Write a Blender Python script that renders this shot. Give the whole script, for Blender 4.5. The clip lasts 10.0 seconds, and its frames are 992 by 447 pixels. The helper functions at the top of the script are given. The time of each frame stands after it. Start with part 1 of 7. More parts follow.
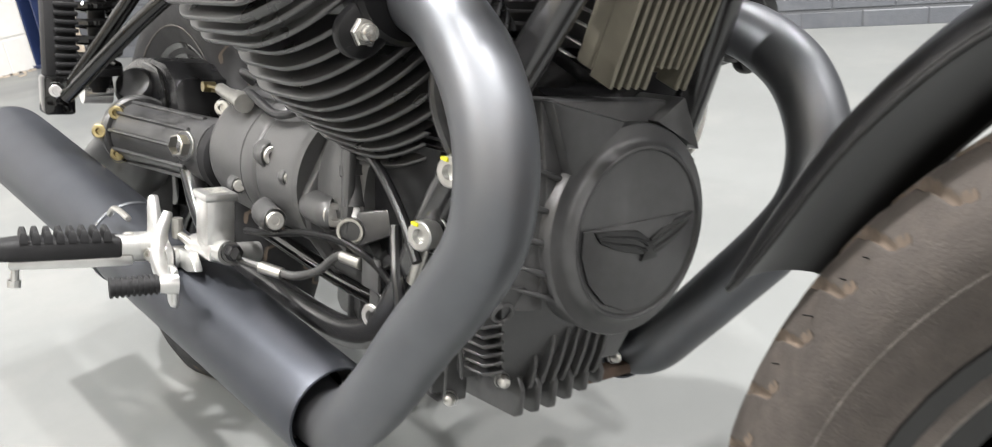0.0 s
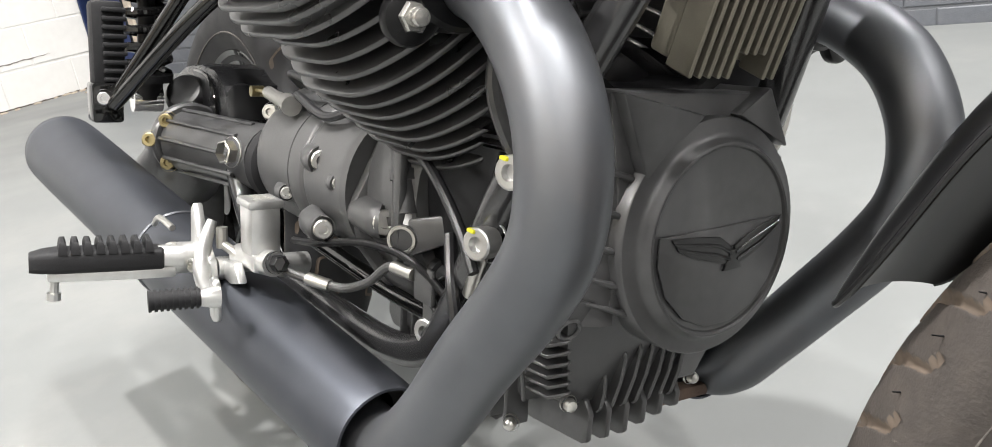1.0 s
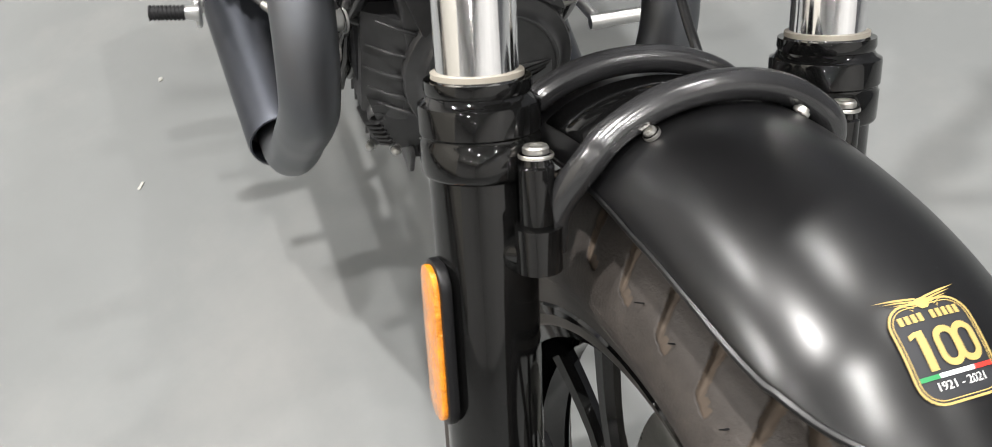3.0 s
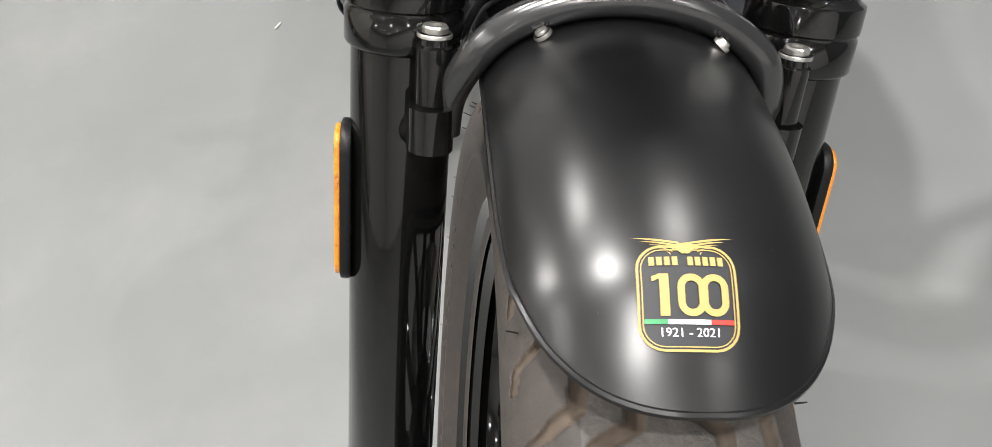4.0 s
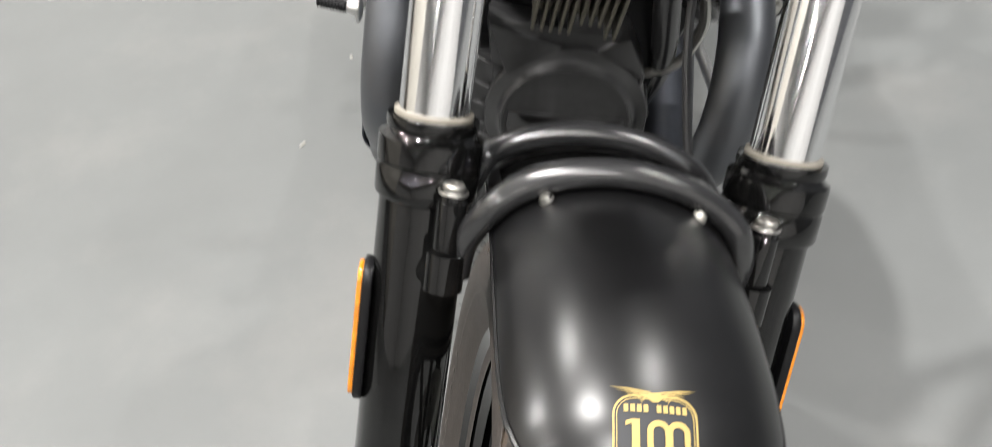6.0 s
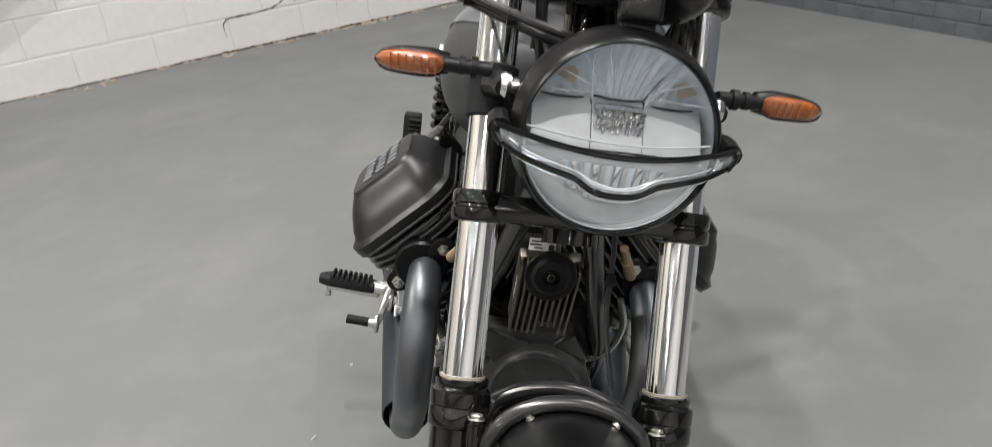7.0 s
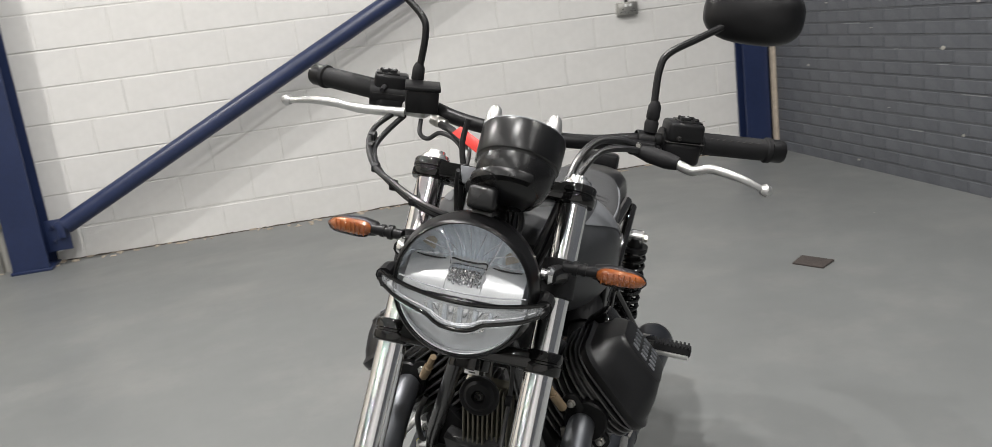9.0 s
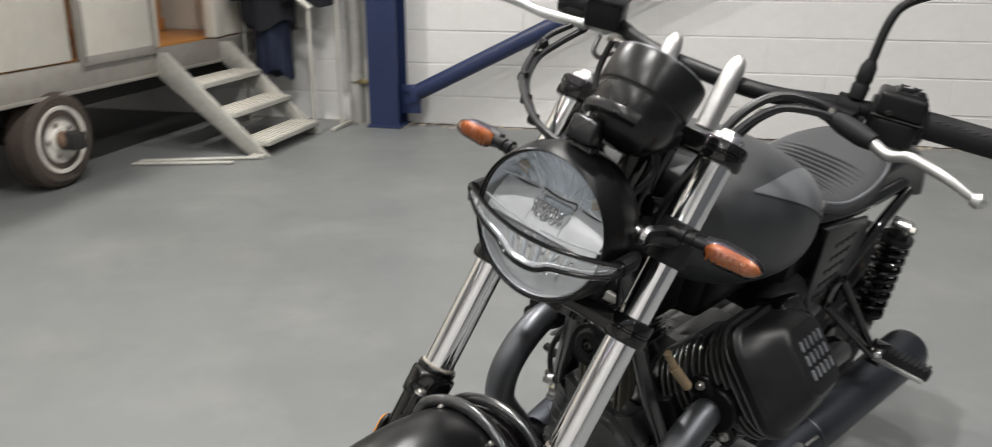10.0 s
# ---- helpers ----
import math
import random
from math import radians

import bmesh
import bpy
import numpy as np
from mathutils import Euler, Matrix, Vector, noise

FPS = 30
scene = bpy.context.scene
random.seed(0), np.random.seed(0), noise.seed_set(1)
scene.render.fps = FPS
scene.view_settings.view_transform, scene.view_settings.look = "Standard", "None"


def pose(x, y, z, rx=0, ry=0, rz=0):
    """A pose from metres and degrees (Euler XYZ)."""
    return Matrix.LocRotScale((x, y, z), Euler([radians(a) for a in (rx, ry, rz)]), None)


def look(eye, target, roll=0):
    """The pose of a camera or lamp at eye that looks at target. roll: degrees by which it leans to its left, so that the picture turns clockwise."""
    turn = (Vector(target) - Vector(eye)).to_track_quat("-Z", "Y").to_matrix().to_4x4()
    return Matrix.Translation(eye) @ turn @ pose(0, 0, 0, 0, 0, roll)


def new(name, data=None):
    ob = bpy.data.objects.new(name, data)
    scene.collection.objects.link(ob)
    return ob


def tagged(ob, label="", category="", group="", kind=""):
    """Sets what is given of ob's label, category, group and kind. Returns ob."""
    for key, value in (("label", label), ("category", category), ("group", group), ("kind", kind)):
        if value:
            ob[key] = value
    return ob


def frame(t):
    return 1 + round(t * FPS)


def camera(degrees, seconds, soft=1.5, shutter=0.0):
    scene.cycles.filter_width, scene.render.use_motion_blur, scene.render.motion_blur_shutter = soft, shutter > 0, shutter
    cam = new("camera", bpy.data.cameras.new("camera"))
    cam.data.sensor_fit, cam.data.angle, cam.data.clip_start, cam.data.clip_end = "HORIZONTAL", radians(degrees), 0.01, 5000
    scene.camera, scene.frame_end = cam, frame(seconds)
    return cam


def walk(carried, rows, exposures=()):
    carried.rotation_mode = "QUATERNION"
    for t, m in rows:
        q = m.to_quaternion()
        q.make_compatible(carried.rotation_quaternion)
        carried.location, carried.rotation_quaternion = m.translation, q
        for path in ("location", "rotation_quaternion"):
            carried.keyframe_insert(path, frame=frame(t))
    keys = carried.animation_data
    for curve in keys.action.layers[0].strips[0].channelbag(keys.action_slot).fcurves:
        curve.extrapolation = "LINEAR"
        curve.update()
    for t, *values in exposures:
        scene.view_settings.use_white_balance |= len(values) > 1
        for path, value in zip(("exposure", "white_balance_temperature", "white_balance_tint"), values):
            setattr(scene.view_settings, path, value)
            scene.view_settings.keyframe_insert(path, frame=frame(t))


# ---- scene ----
cam = camera(59.68, 10.0, soft=0.7, shutter=0.3)
PATH = [
    (0, look((-0.2745, 0.0536, 0.6761), (0.2844, 0.7999, 0.3146), -7.57)),
    (0.2, look((-0.2589, 0.0800, 0.6684), (0.2853, 0.8478, 0.3303), -8.49)),
    (0.5, look((-0.2471, 0.1001, 0.6591), (0.2799, 0.8825, 0.3272), -9.25)),
    (1, look((-0.2475, 0.0991, 0.6539), (0.2646, 0.8873, 0.3126), -9.24)),
    (1.2, look((-0.2472, 0.0945, 0.6567), (0.2504, 0.8775, 0.2836), -9.23)),
    (1.5, look((-0.2434, 0.0832, 0.6975), (0.2420, 0.8349, 0.2509), -8.58)),
    (1.7, look((-0.2265, 0.0771, 0.7807), (0.2356, 0.7891, 0.2520), -7.98)),
    (2, look((-0.1717, 0.0425, 0.9117), (0.2103, 0.6792, 0.2418), -8.42)),
    (2.5, look((-0.0702, -0.0973, 0.9499), (0.1937, 0.5247, 0.2126), -9.70)),
    (2.7, look((-0.0380, -0.1217, 0.9463), (0.1711, 0.5110, 0.2007), -10.55)),
    (3.8, look((0.1248, -0.1550, 0.9069), (0.0587, 0.4492, 0.1128), -13.61)),
    (4, look((0.1439, -0.1744, 0.9149), (0.0441, 0.4196, 0.1167), -14.54)),
    (4.5, look((0.1683, -0.1691, 0.8981), (0.0169, 0.3861, 0.0804), -15.93)),
    (5, look((0.1784, -0.1475, 0.8998), (0.0232, 0.3708, 0.0588), -15.99)),
    (5.5, look((0.1767, -0.1472, 0.9052), (0.0430, 0.4000, 0.0790), -13.73)),
    (6, look((0.1501, -0.1997, 0.9669), (0.0590, 0.4956, 0.2540), -9.42)),
    (6.2, look((0.1520, -0.2606, 1.0277), (0.0751, 0.4965, 0.3789), -8.42)),
    (7.3, look((0.1300, -0.6118, 1.1804), (0.1406, 0.3169, 0.8095), -7.90)),
    (7.5, look((0.1323, -0.6691, 1.1901), (0.1434, 0.2722, 0.8527), -8.30)),
    (8, look((0.2173, -0.7838, 1.2043), (0.1822, 0.1781, 0.9331), -8.26)),
    (8.5, look((0.3726, -0.8708, 1.2207), (0.2465, 0.0939, 0.9895), -7.85)),
    (9, look((0.5356, -0.7904, 1.2153), (0.2993, 0.1524, 0.9801), -7.23)),
    (9.5, look((0.6856, -0.6825, 1.2050), (0.2807, 0.1951, 0.9485), -4.42)),
    (10, look((0.7700, -0.5682, 1.1837), (0.1742, 0.1764, 0.8827), -0.04)),
]
walk(cam, PATH, [(0, 1.22), (0.4, 1.10), (1.0, 1.08), (1.5, 0.95), (2.0, 0.65), (2.5, 0.46), (4.0, 0.36), (5.0, 0.27), (5.5, 0.32), (6.2, 0.38), (7.3, -0.18), (10.0, -0.16)])

# ---- light: a closed hall under rows of ceiling lamps ----
ROOM = Matrix.Translation((1.01, 5.95, 0)) @ Matrix(((-0.909, 0.416, 0, 0), (-0.416, -0.909, 0, 0), (0, 0, 1, 0), (0, 0, 0, 1)))
CEIL = 4.6

world = bpy.data.worlds.new("hall_world")
scene.world = world
world.use_nodes = True
world.node_tree.nodes["Background"].inputs[0].default_value = (0.8, 0.85, 0.9, 1)
world.node_tree.nodes["Background"].inputs[1].default_value = 0.03

LAMPS = [ROOM @ Vector((a, b, CEIL)) for a in (0.7, 3.5, 6.3, 9.1) for b in (2.2, 4.25, 6.2, 8.2, 10.2)]
for spot in LAMPS:
    data = bpy.data.lights.new("ceiling_lamp", "AREA")
    data.shape, data.size, data.energy, data.color = "DISK", 0.13, {0: 16.0, 1: 66.0, 2: 60.0, 5: 75.0, 6: 130.0, 7: 92.0, 8: 45.0, 9: 45.0, 10: 155.0}.get(LAMPS.index(spot), 26.0), (1.0, 0.975, 0.95)
    lamp = new("ceiling_lamp", data)
    lamp.matrix_world = Matrix.Translation(spot - Vector((0, 0, 0.19)))


# ---- materials ----
def material(name, color, rough=0.5, metal=0.0, scale=30.0, vary=0.15, bump=0.0, fine=None, spec=0.5, coat=0.0, random_amount=0.0, rough_vary=0.1, stain=None, stain_scale=2.0, stain_amount=0.3, coords="Object"):
    m = bpy.data.materials.new(name)
    m.use_nodes = True
    t = m.node_tree
    b = t.nodes["Principled BSDF"]
    b.inputs["Metallic"].default_value = metal
    b.inputs["Specular IOR Level"].default_value = spec
    b.inputs["Coat Weight"].default_value = coat
    b.inputs["Coat Roughness"].default_value = 0.05
    tc = t.nodes.new("ShaderNodeTexCoord")
    n1 = t.nodes.new("ShaderNodeTexNoise")
    n1.inputs["Scale"].default_value, n1.inputs["Detail"].default_value = scale, 6
    n2 = t.nodes.new("ShaderNodeTexNoise")
    n2.inputs["Scale"].default_value, n2.inputs["Detail"].default_value = scale / 7, 3
    for n in (n1, n2):
        t.links.new(tc.outputs[coords], n.inputs["Vector"])
    add = t.nodes.new("ShaderNodeMath")
    add.operation = "ADD"
    t.links.new(n1.outputs[0], add.inputs[0])
    t.links.new(n2.outputs[0], add.inputs[1])
    last = add.outputs[0]
    if random_amount:
        info = t.nodes.new("ShaderNodeObjectInfo")
        mul = t.nodes.new("ShaderNodeMath")
        mul.operation = "MULTIPLY_ADD"
        mul.inputs[1].default_value = random_amount
        t.links.new(info.outputs["Random"], mul.inputs[0])
        t.links.new(last, mul.inputs[2])
        last = mul.outputs[0]
    ramp = t.nodes.new("ShaderNodeMapRange")
    ramp.inputs["From Min"].default_value, ramp.inputs["From Max"].default_value = 0.6, 1.4 + random_amount
    ramp.inputs["To Min"].default_value, ramp.inputs["To Max"].default_value = 1 - vary, 1 + vary
    t.links.new(last, ramp.inputs["Value"])
    mix = t.nodes.new("ShaderNodeVectorMath")
    mix.operation = "SCALE"
    mix.inputs[0].default_value = color
    t.links.new(ramp.outputs[0], mix.inputs["Scale"])
    out = mix.outputs[0]
    if stain:
        n3 = t.nodes.new("ShaderNodeTexNoise")
        n3.inputs["Scale"].default_value, n3.inputs["Detail"].default_value, n3.inputs["Roughness"].default_value = stain_scale, 8, 0.65
        t.links.new(tc.outputs[coords], n3.inputs["Vector"])
        r3 = t.nodes.new("ShaderNodeMapRange")
        r3.inputs["From Min"].default_value, r3.inputs["From Max"].default_value = 0.5, 0.75
        r3.inputs["To Max"].default_value = stain_amount
        t.links.new(n3.outputs[0], r3.inputs["Value"])
        mx = t.nodes.new("ShaderNodeMix")
        mx.data_type = "RGBA"
        mx.inputs["B"].default_value = (*stain, 1)
        t.links.new(r3.outputs[0], mx.inputs["Factor"])
        t.links.new(out, mx.inputs["A"])
        out = mx.outputs["Result"]
    t.links.new(out, b.inputs["Base Color"])
    rr = t.nodes.new("ShaderNodeMapRange")
    rr.inputs["From Min"].default_value, rr.inputs["From Max"].default_value = 0.3, 0.7
    rr.inputs["To Min"].default_value, rr.inputs["To Max"].default_value = max(0.02, rough * (1 - rough_vary)), min(1, rough * (1 + rough_vary))
    t.links.new(n2.outputs[0], rr.inputs["Value"])
    t.links.new(rr.outputs[0], b.inputs["Roughness"])
    if bump:
        nb = t.nodes.new("ShaderNodeTexNoise")
        nb.inputs["Scale"].default_value, nb.inputs["Detail"].default_value = fine or scale * 4, 4
        t.links.new(tc.outputs[coords], nb.inputs["Vector"])
        bp = t.nodes.new("ShaderNodeBump")
        bp.inputs["Strength"].default_value, bp.inputs["Distance"].default_value = bump, 0.002
        t.links.new(nb.outputs[0], bp.inputs["Height"])
        t.links.new(bp.outputs[0], b.inputs["Normal"])
    return m


def glass(name, color, rough=0.0, alpha_weight=1.0):
    m = bpy.data.materials.new(name)
    m.use_nodes = True
    b = m.node_tree.nodes["Principled BSDF"]
    b.inputs["Base Color"].default_value = (*color, 1)
    b.inputs["Roughness"].default_value = rough
    b.inputs["Transmission Weight"].default_value = alpha_weight
    b.inputs["IOR"].default_value = 1.3
    return m


def thin_glass(name, haze, rough):
    """A clear pane: straight through, with a glossy skin and a share of haze."""
    m = bpy.data.materials.new(name)
    m.use_nodes = True
    t = m.node_tree
    b = t.nodes["Principled BSDF"]
    b.inputs["Base Color"].default_value = (0.72, 0.75, 0.78, 1)
    b.inputs["Roughness"].default_value = rough
    clear = t.nodes.new("ShaderNodeBsdfTransparent")
    gloss = t.nodes.new("ShaderNodeBsdfGlossy")
    gloss.inputs["Roughness"].default_value = rough
    fres = t.nodes.new("ShaderNodeFresnel")
    fres.inputs["IOR"].default_value = 1.4
    skin = t.nodes.new("ShaderNodeMixShader")
    t.links.new(fres.outputs[0], skin.inputs[0])
    t.links.new(clear.outputs[0], skin.inputs[1])
    t.links.new(gloss.outputs[0], skin.inputs[2])
    mixed = t.nodes.new("ShaderNodeMixShader")
    mixed.inputs[0].default_value = haze
    t.links.new(skin.outputs[0], mixed.inputs[1])
    t.links.new(b.outputs[0], mixed.inputs[2])
    t.links.new(mixed.outputs[0], t.nodes["Material Output"].inputs["Surface"])
    return m


M_SATIN = material("matte_black_paint", (0.0040, 0.0040, 0.0043), 0.295, 0, 400, 0.15, 0.02, 2600, 0.54, rough_vary=0.03)
M_COVER = material("black_cover_paint", (0.0036, 0.0036, 0.0039), 0.32, 0, 300, 0.15, 0.0, 1800, 0.24, rough_vary=0.03)
M_GLOSS = material("gloss_black_enamel", (0.004, 0.004, 0.004), 0.075, 0, 60, 0.2, 0.0, 90, 0.58)
M_ENGINE = material("black_engine_paint", (0.041, 0.041, 0.042), 0.35, 0, 120, 0.25, 0.06, 1400, 0.6)
M_FIN = material("satin_black_fin_paint", (0.032, 0.032, 0.0325), 0.29, 0, 150, 0.2, 0.03, 700, 1.0)
M_CAST = material("dark_grey_cast_case", (0.064, 0.064, 0.0645), 0.36, 0.1, 140, 0.10, 0.05, 1500, 0.5)
M_EXH = material("dark_ceramic_exhaust", (0.130, 0.136, 0.147), 0.42, 0.85, 24, 0.14, 0.01, 900, 0.5, rough_vary=0.15, stain=(0.16, 0.13, 0.115), stain_scale=9, stain_amount=0.30)
M_VALVE = material("satin_black_valve_cover_paint", (0.0085, 0.0085, 0.009), 0.36, 0, 300, 0.15, 0.02, 1800, 0.4, rough_vary=0.03)
M_FRAME = material("gloss_black_frame_paint", (0.022, 0.022, 0.023), 0.20, 0, 120, 0.15, 0.02, 900, 0.9)
M_BROWN = material("rusty_brown_steel", (0.085, 0.058, 0.044), 0.8, 0, 60, 0.3, 0.3, 400, 0.3, stain=(0.05, 0.035, 0.03), stain_scale=40, stain_amount=0.5)
# silencers: the header's finish on a darker, bluer base, without the stain
M_SIL = material("darker_silencer_finish", (0.066, 0.071, 0.083), 0.42, 0.85, 24, 0.16, 0.01, 900, 0.5, rough_vary=0.15)
M_CHROME = material("hard_chrome", (0.93, 0.93, 0.94), 0.10, 1.0, 30, 0.03)
M_ALU = material("bright_cast_aluminium", (0.58, 0.58, 0.57), 0.32, 0.85, 90, 0.12, 0.08, 500)
M_SILVER = material("polished_aluminium", (0.78, 0.78, 0.78), 0.2, 1.0, 60, 0.06)
M_STEEL = material("zinc_bolt", (0.50, 0.49, 0.46), 0.30, 0.9, 150, 0.12)
M_BRASS = material("yellow_zinc", (0.36, 0.30, 0.16), 0.35, 0.9, 150, 0.15)
M_RUBBER = material("black_rubber", (0.011, 0.011, 0.012), 0.62, 0, 180, 0.2, 0.1, 900, 0.25)
M_TYRE = material("dusty_tyre_rubber", (0.074, 0.067, 0.061), 0.66, 0, 140, 0.3, 0.35, 520, 0.4, stain=(0.17, 0.15, 0.125), stain_scale=190, stain_amount=0.45)
M_WALL = material("dirty_tyre_wall", (0.042, 0.036, 0.032), 0.64, 0, 110, 0.25, 0.25, 500, 0.4, stain=(0.075, 0.062, 0.052), stain_scale=60, stain_amount=0.4)
M_GROOVE = material("tyre_groove_dirt", (0.080, 0.061, 0.046), 0.9, 0, 120, 0.35, stain=(0.16, 0.115, 0.08), stain_scale=14, stain_amount=0.5)
# also laid on crankcase and barrel, where its black stands for shade
M_PLASTIC_SHADE = material("black_plastic_and_engine_shade", (0.0075, 0.0075, 0.0082), 0.36, 0, 160, 0.2, 0.08, 1200, 0.24)
M_REG = material("olive_grey_heat_sink", (0.165, 0.153, 0.122), 0.42, 0.55, 90, 0.15, 0.1, 700)
M_BEIGE = material("beige_seal_ring", (0.30, 0.275, 0.23), 0.5, 0, 90, 0.1)
M_GOLD = material("gold_print", (0.40, 0.29, 0.095), 0.62, 0.0, 200, 0.12)
M_WHITE = material("white_print", (0.75, 0.75, 0.74), 0.5, 0, 90, 0.05)
M_GREEN = material("green_print", (0.02, 0.22, 0.07), 0.45, 0, 90, 0.1)
M_RED = material("red_print", (0.62, 0.03, 0.02), 0.45, 0, 90, 0.1)
M_YELLOW = material("yellow_marker_paint", (0.72, 0.68, 0.02), 0.5, 0, 90, 0.1)
M_BADGE = material("black_print", (0.014, 0.015, 0.018), 0.55, 0, 200, 0.1)
M_SEAT = material("charcoal_seat_cover", (0.050, 0.051, 0.053), 0.72, 0, 220, 0.2, 0.25, 800, 0.3)
M_TANK = material("dark_metallic_tank_paint", (0.036, 0.038, 0.041), 0.42, 0.1, 400, 0.15, 0.02, 2600, 0.6, rough_vary=0.03)
M_FLASH = material("satin_grey_tank_paint", (0.150, 0.157, 0.167), 0.40, 0.15, 120, 0.06)
M_GREY = material("satin_grey_paint", (0.165, 0.172, 0.185), 0.38, 0.2, 120, 0.1)
M_REFL = material("lamp_reflector", (0.82, 0.84, 0.88), 0.2, 0.6, 30, 0.05)
M_REFLD = material("lamp_reflector_dim", (0.70, 0.76, 0.82), 0.14, 0.35, 40, 0.2, 0.45, 150)
M_SPARK = material("faceted_chrome", (0.85, 0.84, 0.80), 0.08, 0.9, 60, 0.1, 1.0, 260)
M_SHELF = material("satin_lamp_shelf", (0.45, 0.465, 0.475), 0.3, 0.1, 60, 0.12, 0.2, 120)
M_WHITEREFL = material("pale_lamp_tray", (0.55, 0.57, 0.585), 0.24, 0.1, 60, 0.12, 0.2, 120)
M_ORANGE = material("amber_lens", (0.25, 0.070, 0.012), 0.10, 0, 260, 0.45, 0.5, 420, 0.7, coat=0.8)
M_AMBER = material("amber_reflector", (0.74, 0.25, 0.012), 0.2, 0, 120, 0.4, 0.9, 350, 0.6, coat=0.8)
M_BOWL = material("semi_gloss_black_plastic", (0.006, 0.006, 0.0065), 0.27, 0, 120, 0.15, 0.03, 900, 0.45)
M_CABLE = material("black_cable_sheath", (0.014, 0.014, 0.015), 0.35, 0, 200, 0.2)
M_HOSE = material("steel_braid_hose", (0.10, 0.10, 0.10), 0.4, 0.5, 400, 0.3, 0.3, 900)
M_TAN = material("tan_sensor_sleeve", (0.27, 0.20, 0.12), 0.6, 0, 90, 0.2)
M_CLEAR = thin_glass("clear_lens", 0.0, 0.03)
M_FROST = thin_glass("frosted_band", 0.22, 0.12)
M_MIRROR = material("mirror_glass", (0.9, 0.9, 0.9), 0.01, 1.0, 20, 0.01)

M_FLOOR = material("grey_floor_paint", (0.152, 0.158, 0.156), 0.42, 0, 9.0, 0.05, 0.035, 60, 0.36, rough_vary=0.25, stain=(0.212, 0.210, 0.202), stain_scale=2.2, stain_amount=0.6)
M_BLOCK = material("white_painted_block", (0.62, 0.613, 0.596), 0.72, 0, 26, 0.05, 0.35, 180, 0.3, random_amount=0.12, coords="Object")
M_MORTAR = material("white_painted_joint", (0.59, 0.582, 0.562), 0.8, 0, 40, 0.1, 0.3, 200)
M_BRICK = material("dark_painted_brick", (0.090, 0.096, 0.108), 0.40, 0, 40, 0.18, 0.6, 160, 0.4, random_amount=0.2, stain=(0.22, 0.22, 0.22), stain_scale=9, stain_amount=0.12)
M_BRICKJ = material("dark_painted_joint", (0.080, 0.084, 0.092), 0.6, 0, 60, 0.2, 0.4, 200)
M_NAVY = material("navy_blue_steel_paint", (0.014, 0.024, 0.070), 0.38, 0, 30, 0.15, 0.06, 200)
M_FARWALL = material("pale_unseen_wall_paint", (0.74, 0.735, 0.72), 0.7, 0, 6, 0.12, 0.1, 60)
M_RIM = material("white_wheel_paint", (0.66, 0.64, 0.58), 0.5, 0, 30, 0.1, stain=(0.30, 0.20, 0.13), stain_scale=12, stain_amount=0.5)
M_OLDTYRE = material("brown_perished_tyre", (0.060, 0.046, 0.036), 0.85, 0, 30, 0.3)
M_RUST = material("rusty_hub", (0.16, 0.10, 0.065), 0.8, 0, 40, 0.3)
M_CEIL = material("grey_ceiling_sheet", (0.46, 0.465, 0.47), 0.7, 0, 5, 0.06)
M_CREAM = material("cream_trailer_paint", (0.62, 0.59, 0.52), 0.45, 0, 14, 0.06, 0.05, 60, stain=(0.45, 0.40, 0.32), stain_scale=5, stain_amount=0.3)
M_FRAMEG = material("grey_trailer_steel", (0.30, 0.285, 0.255), 0.5, 0.2, 20, 0.15, 0.1, 120, stain=(0.22, 0.17, 0.12), stain_scale=9, stain_amount=0.4)
M_PINE = material("varnished_pine", (0.62, 0.36, 0.17), 0.4, 0, 8, 0.12)
M_PINED = material("orange_pine_skirting", (0.52, 0.22, 0.05), 0.4, 0, 8, 0.12)
M_DARK = material("dark_underbody", (0.02, 0.019, 0.018), 0.8, 0, 20, 0.3)
M_STEP = material("galvanised_step", (0.44, 0.43, 0.39), 0.5, 0.3, 40, 0.15, 0.15, 220)
M_CLOTH = material("black_jacket_cloth", (0.010, 0.010, 0.013), 0.85, 0, 60, 0.35, 0.3, 240, 0.25)
M_CLOTHB = material("navy_trouser_cloth", (0.012, 0.016, 0.034), 0.85, 0, 60, 0.35, 0.3, 240, 0.25)
M_PIPEG = material("grey_plastic_drainpipe", (0.33, 0.325, 0.30), 0.5, 0, 20, 0.1, 0.05, 90)
M_MAT = material("brown_carpet_tile", (0.045, 0.036, 0.032), 0.9, 0, 120, 0.3, 0.6, 700)
M_CRACK = material("dirty_crack", (0.13, 0.11, 0.095), 0.9, 0, 90, 0.4)
M_GRIME = material("brown_floor_grime", (0.060, 0.046, 0.034), 0.9, 0, 60, 0.5)
M_SCUFF = material("worn_grey_paint", (0.26, 0.265, 0.27), 0.7, 0, 90, 0.3)
M_DEBRIS = material("pale_mortar_crumbs", (0.42, 0.36, 0.29), 0.9, 0, 120, 0.3, 0.6, 300)


# ---- geometry helpers ----
def part(name, bm, mat, parent=None, label="", m=None, smooth=35):
    if m is not None:
        bmesh.ops.transform(bm, matrix=m, verts=bm.verts)
    me = bpy.data.meshes.new(name)
    bmesh.ops.recalc_face_normals(bm, faces=bm.faces)
    bm.to_mesh(me)
    bm.free()
    me.materials.append(mat)
    if smooth:
        me.polygons.foreach_set("use_smooth", [True] * len(me.polygons))
        me.set_sharp_from_angle(angle=radians(smooth))
    ob = new(name, me)
    ob.parent = parent
    if label:
        ob["label"] = label
    return ob


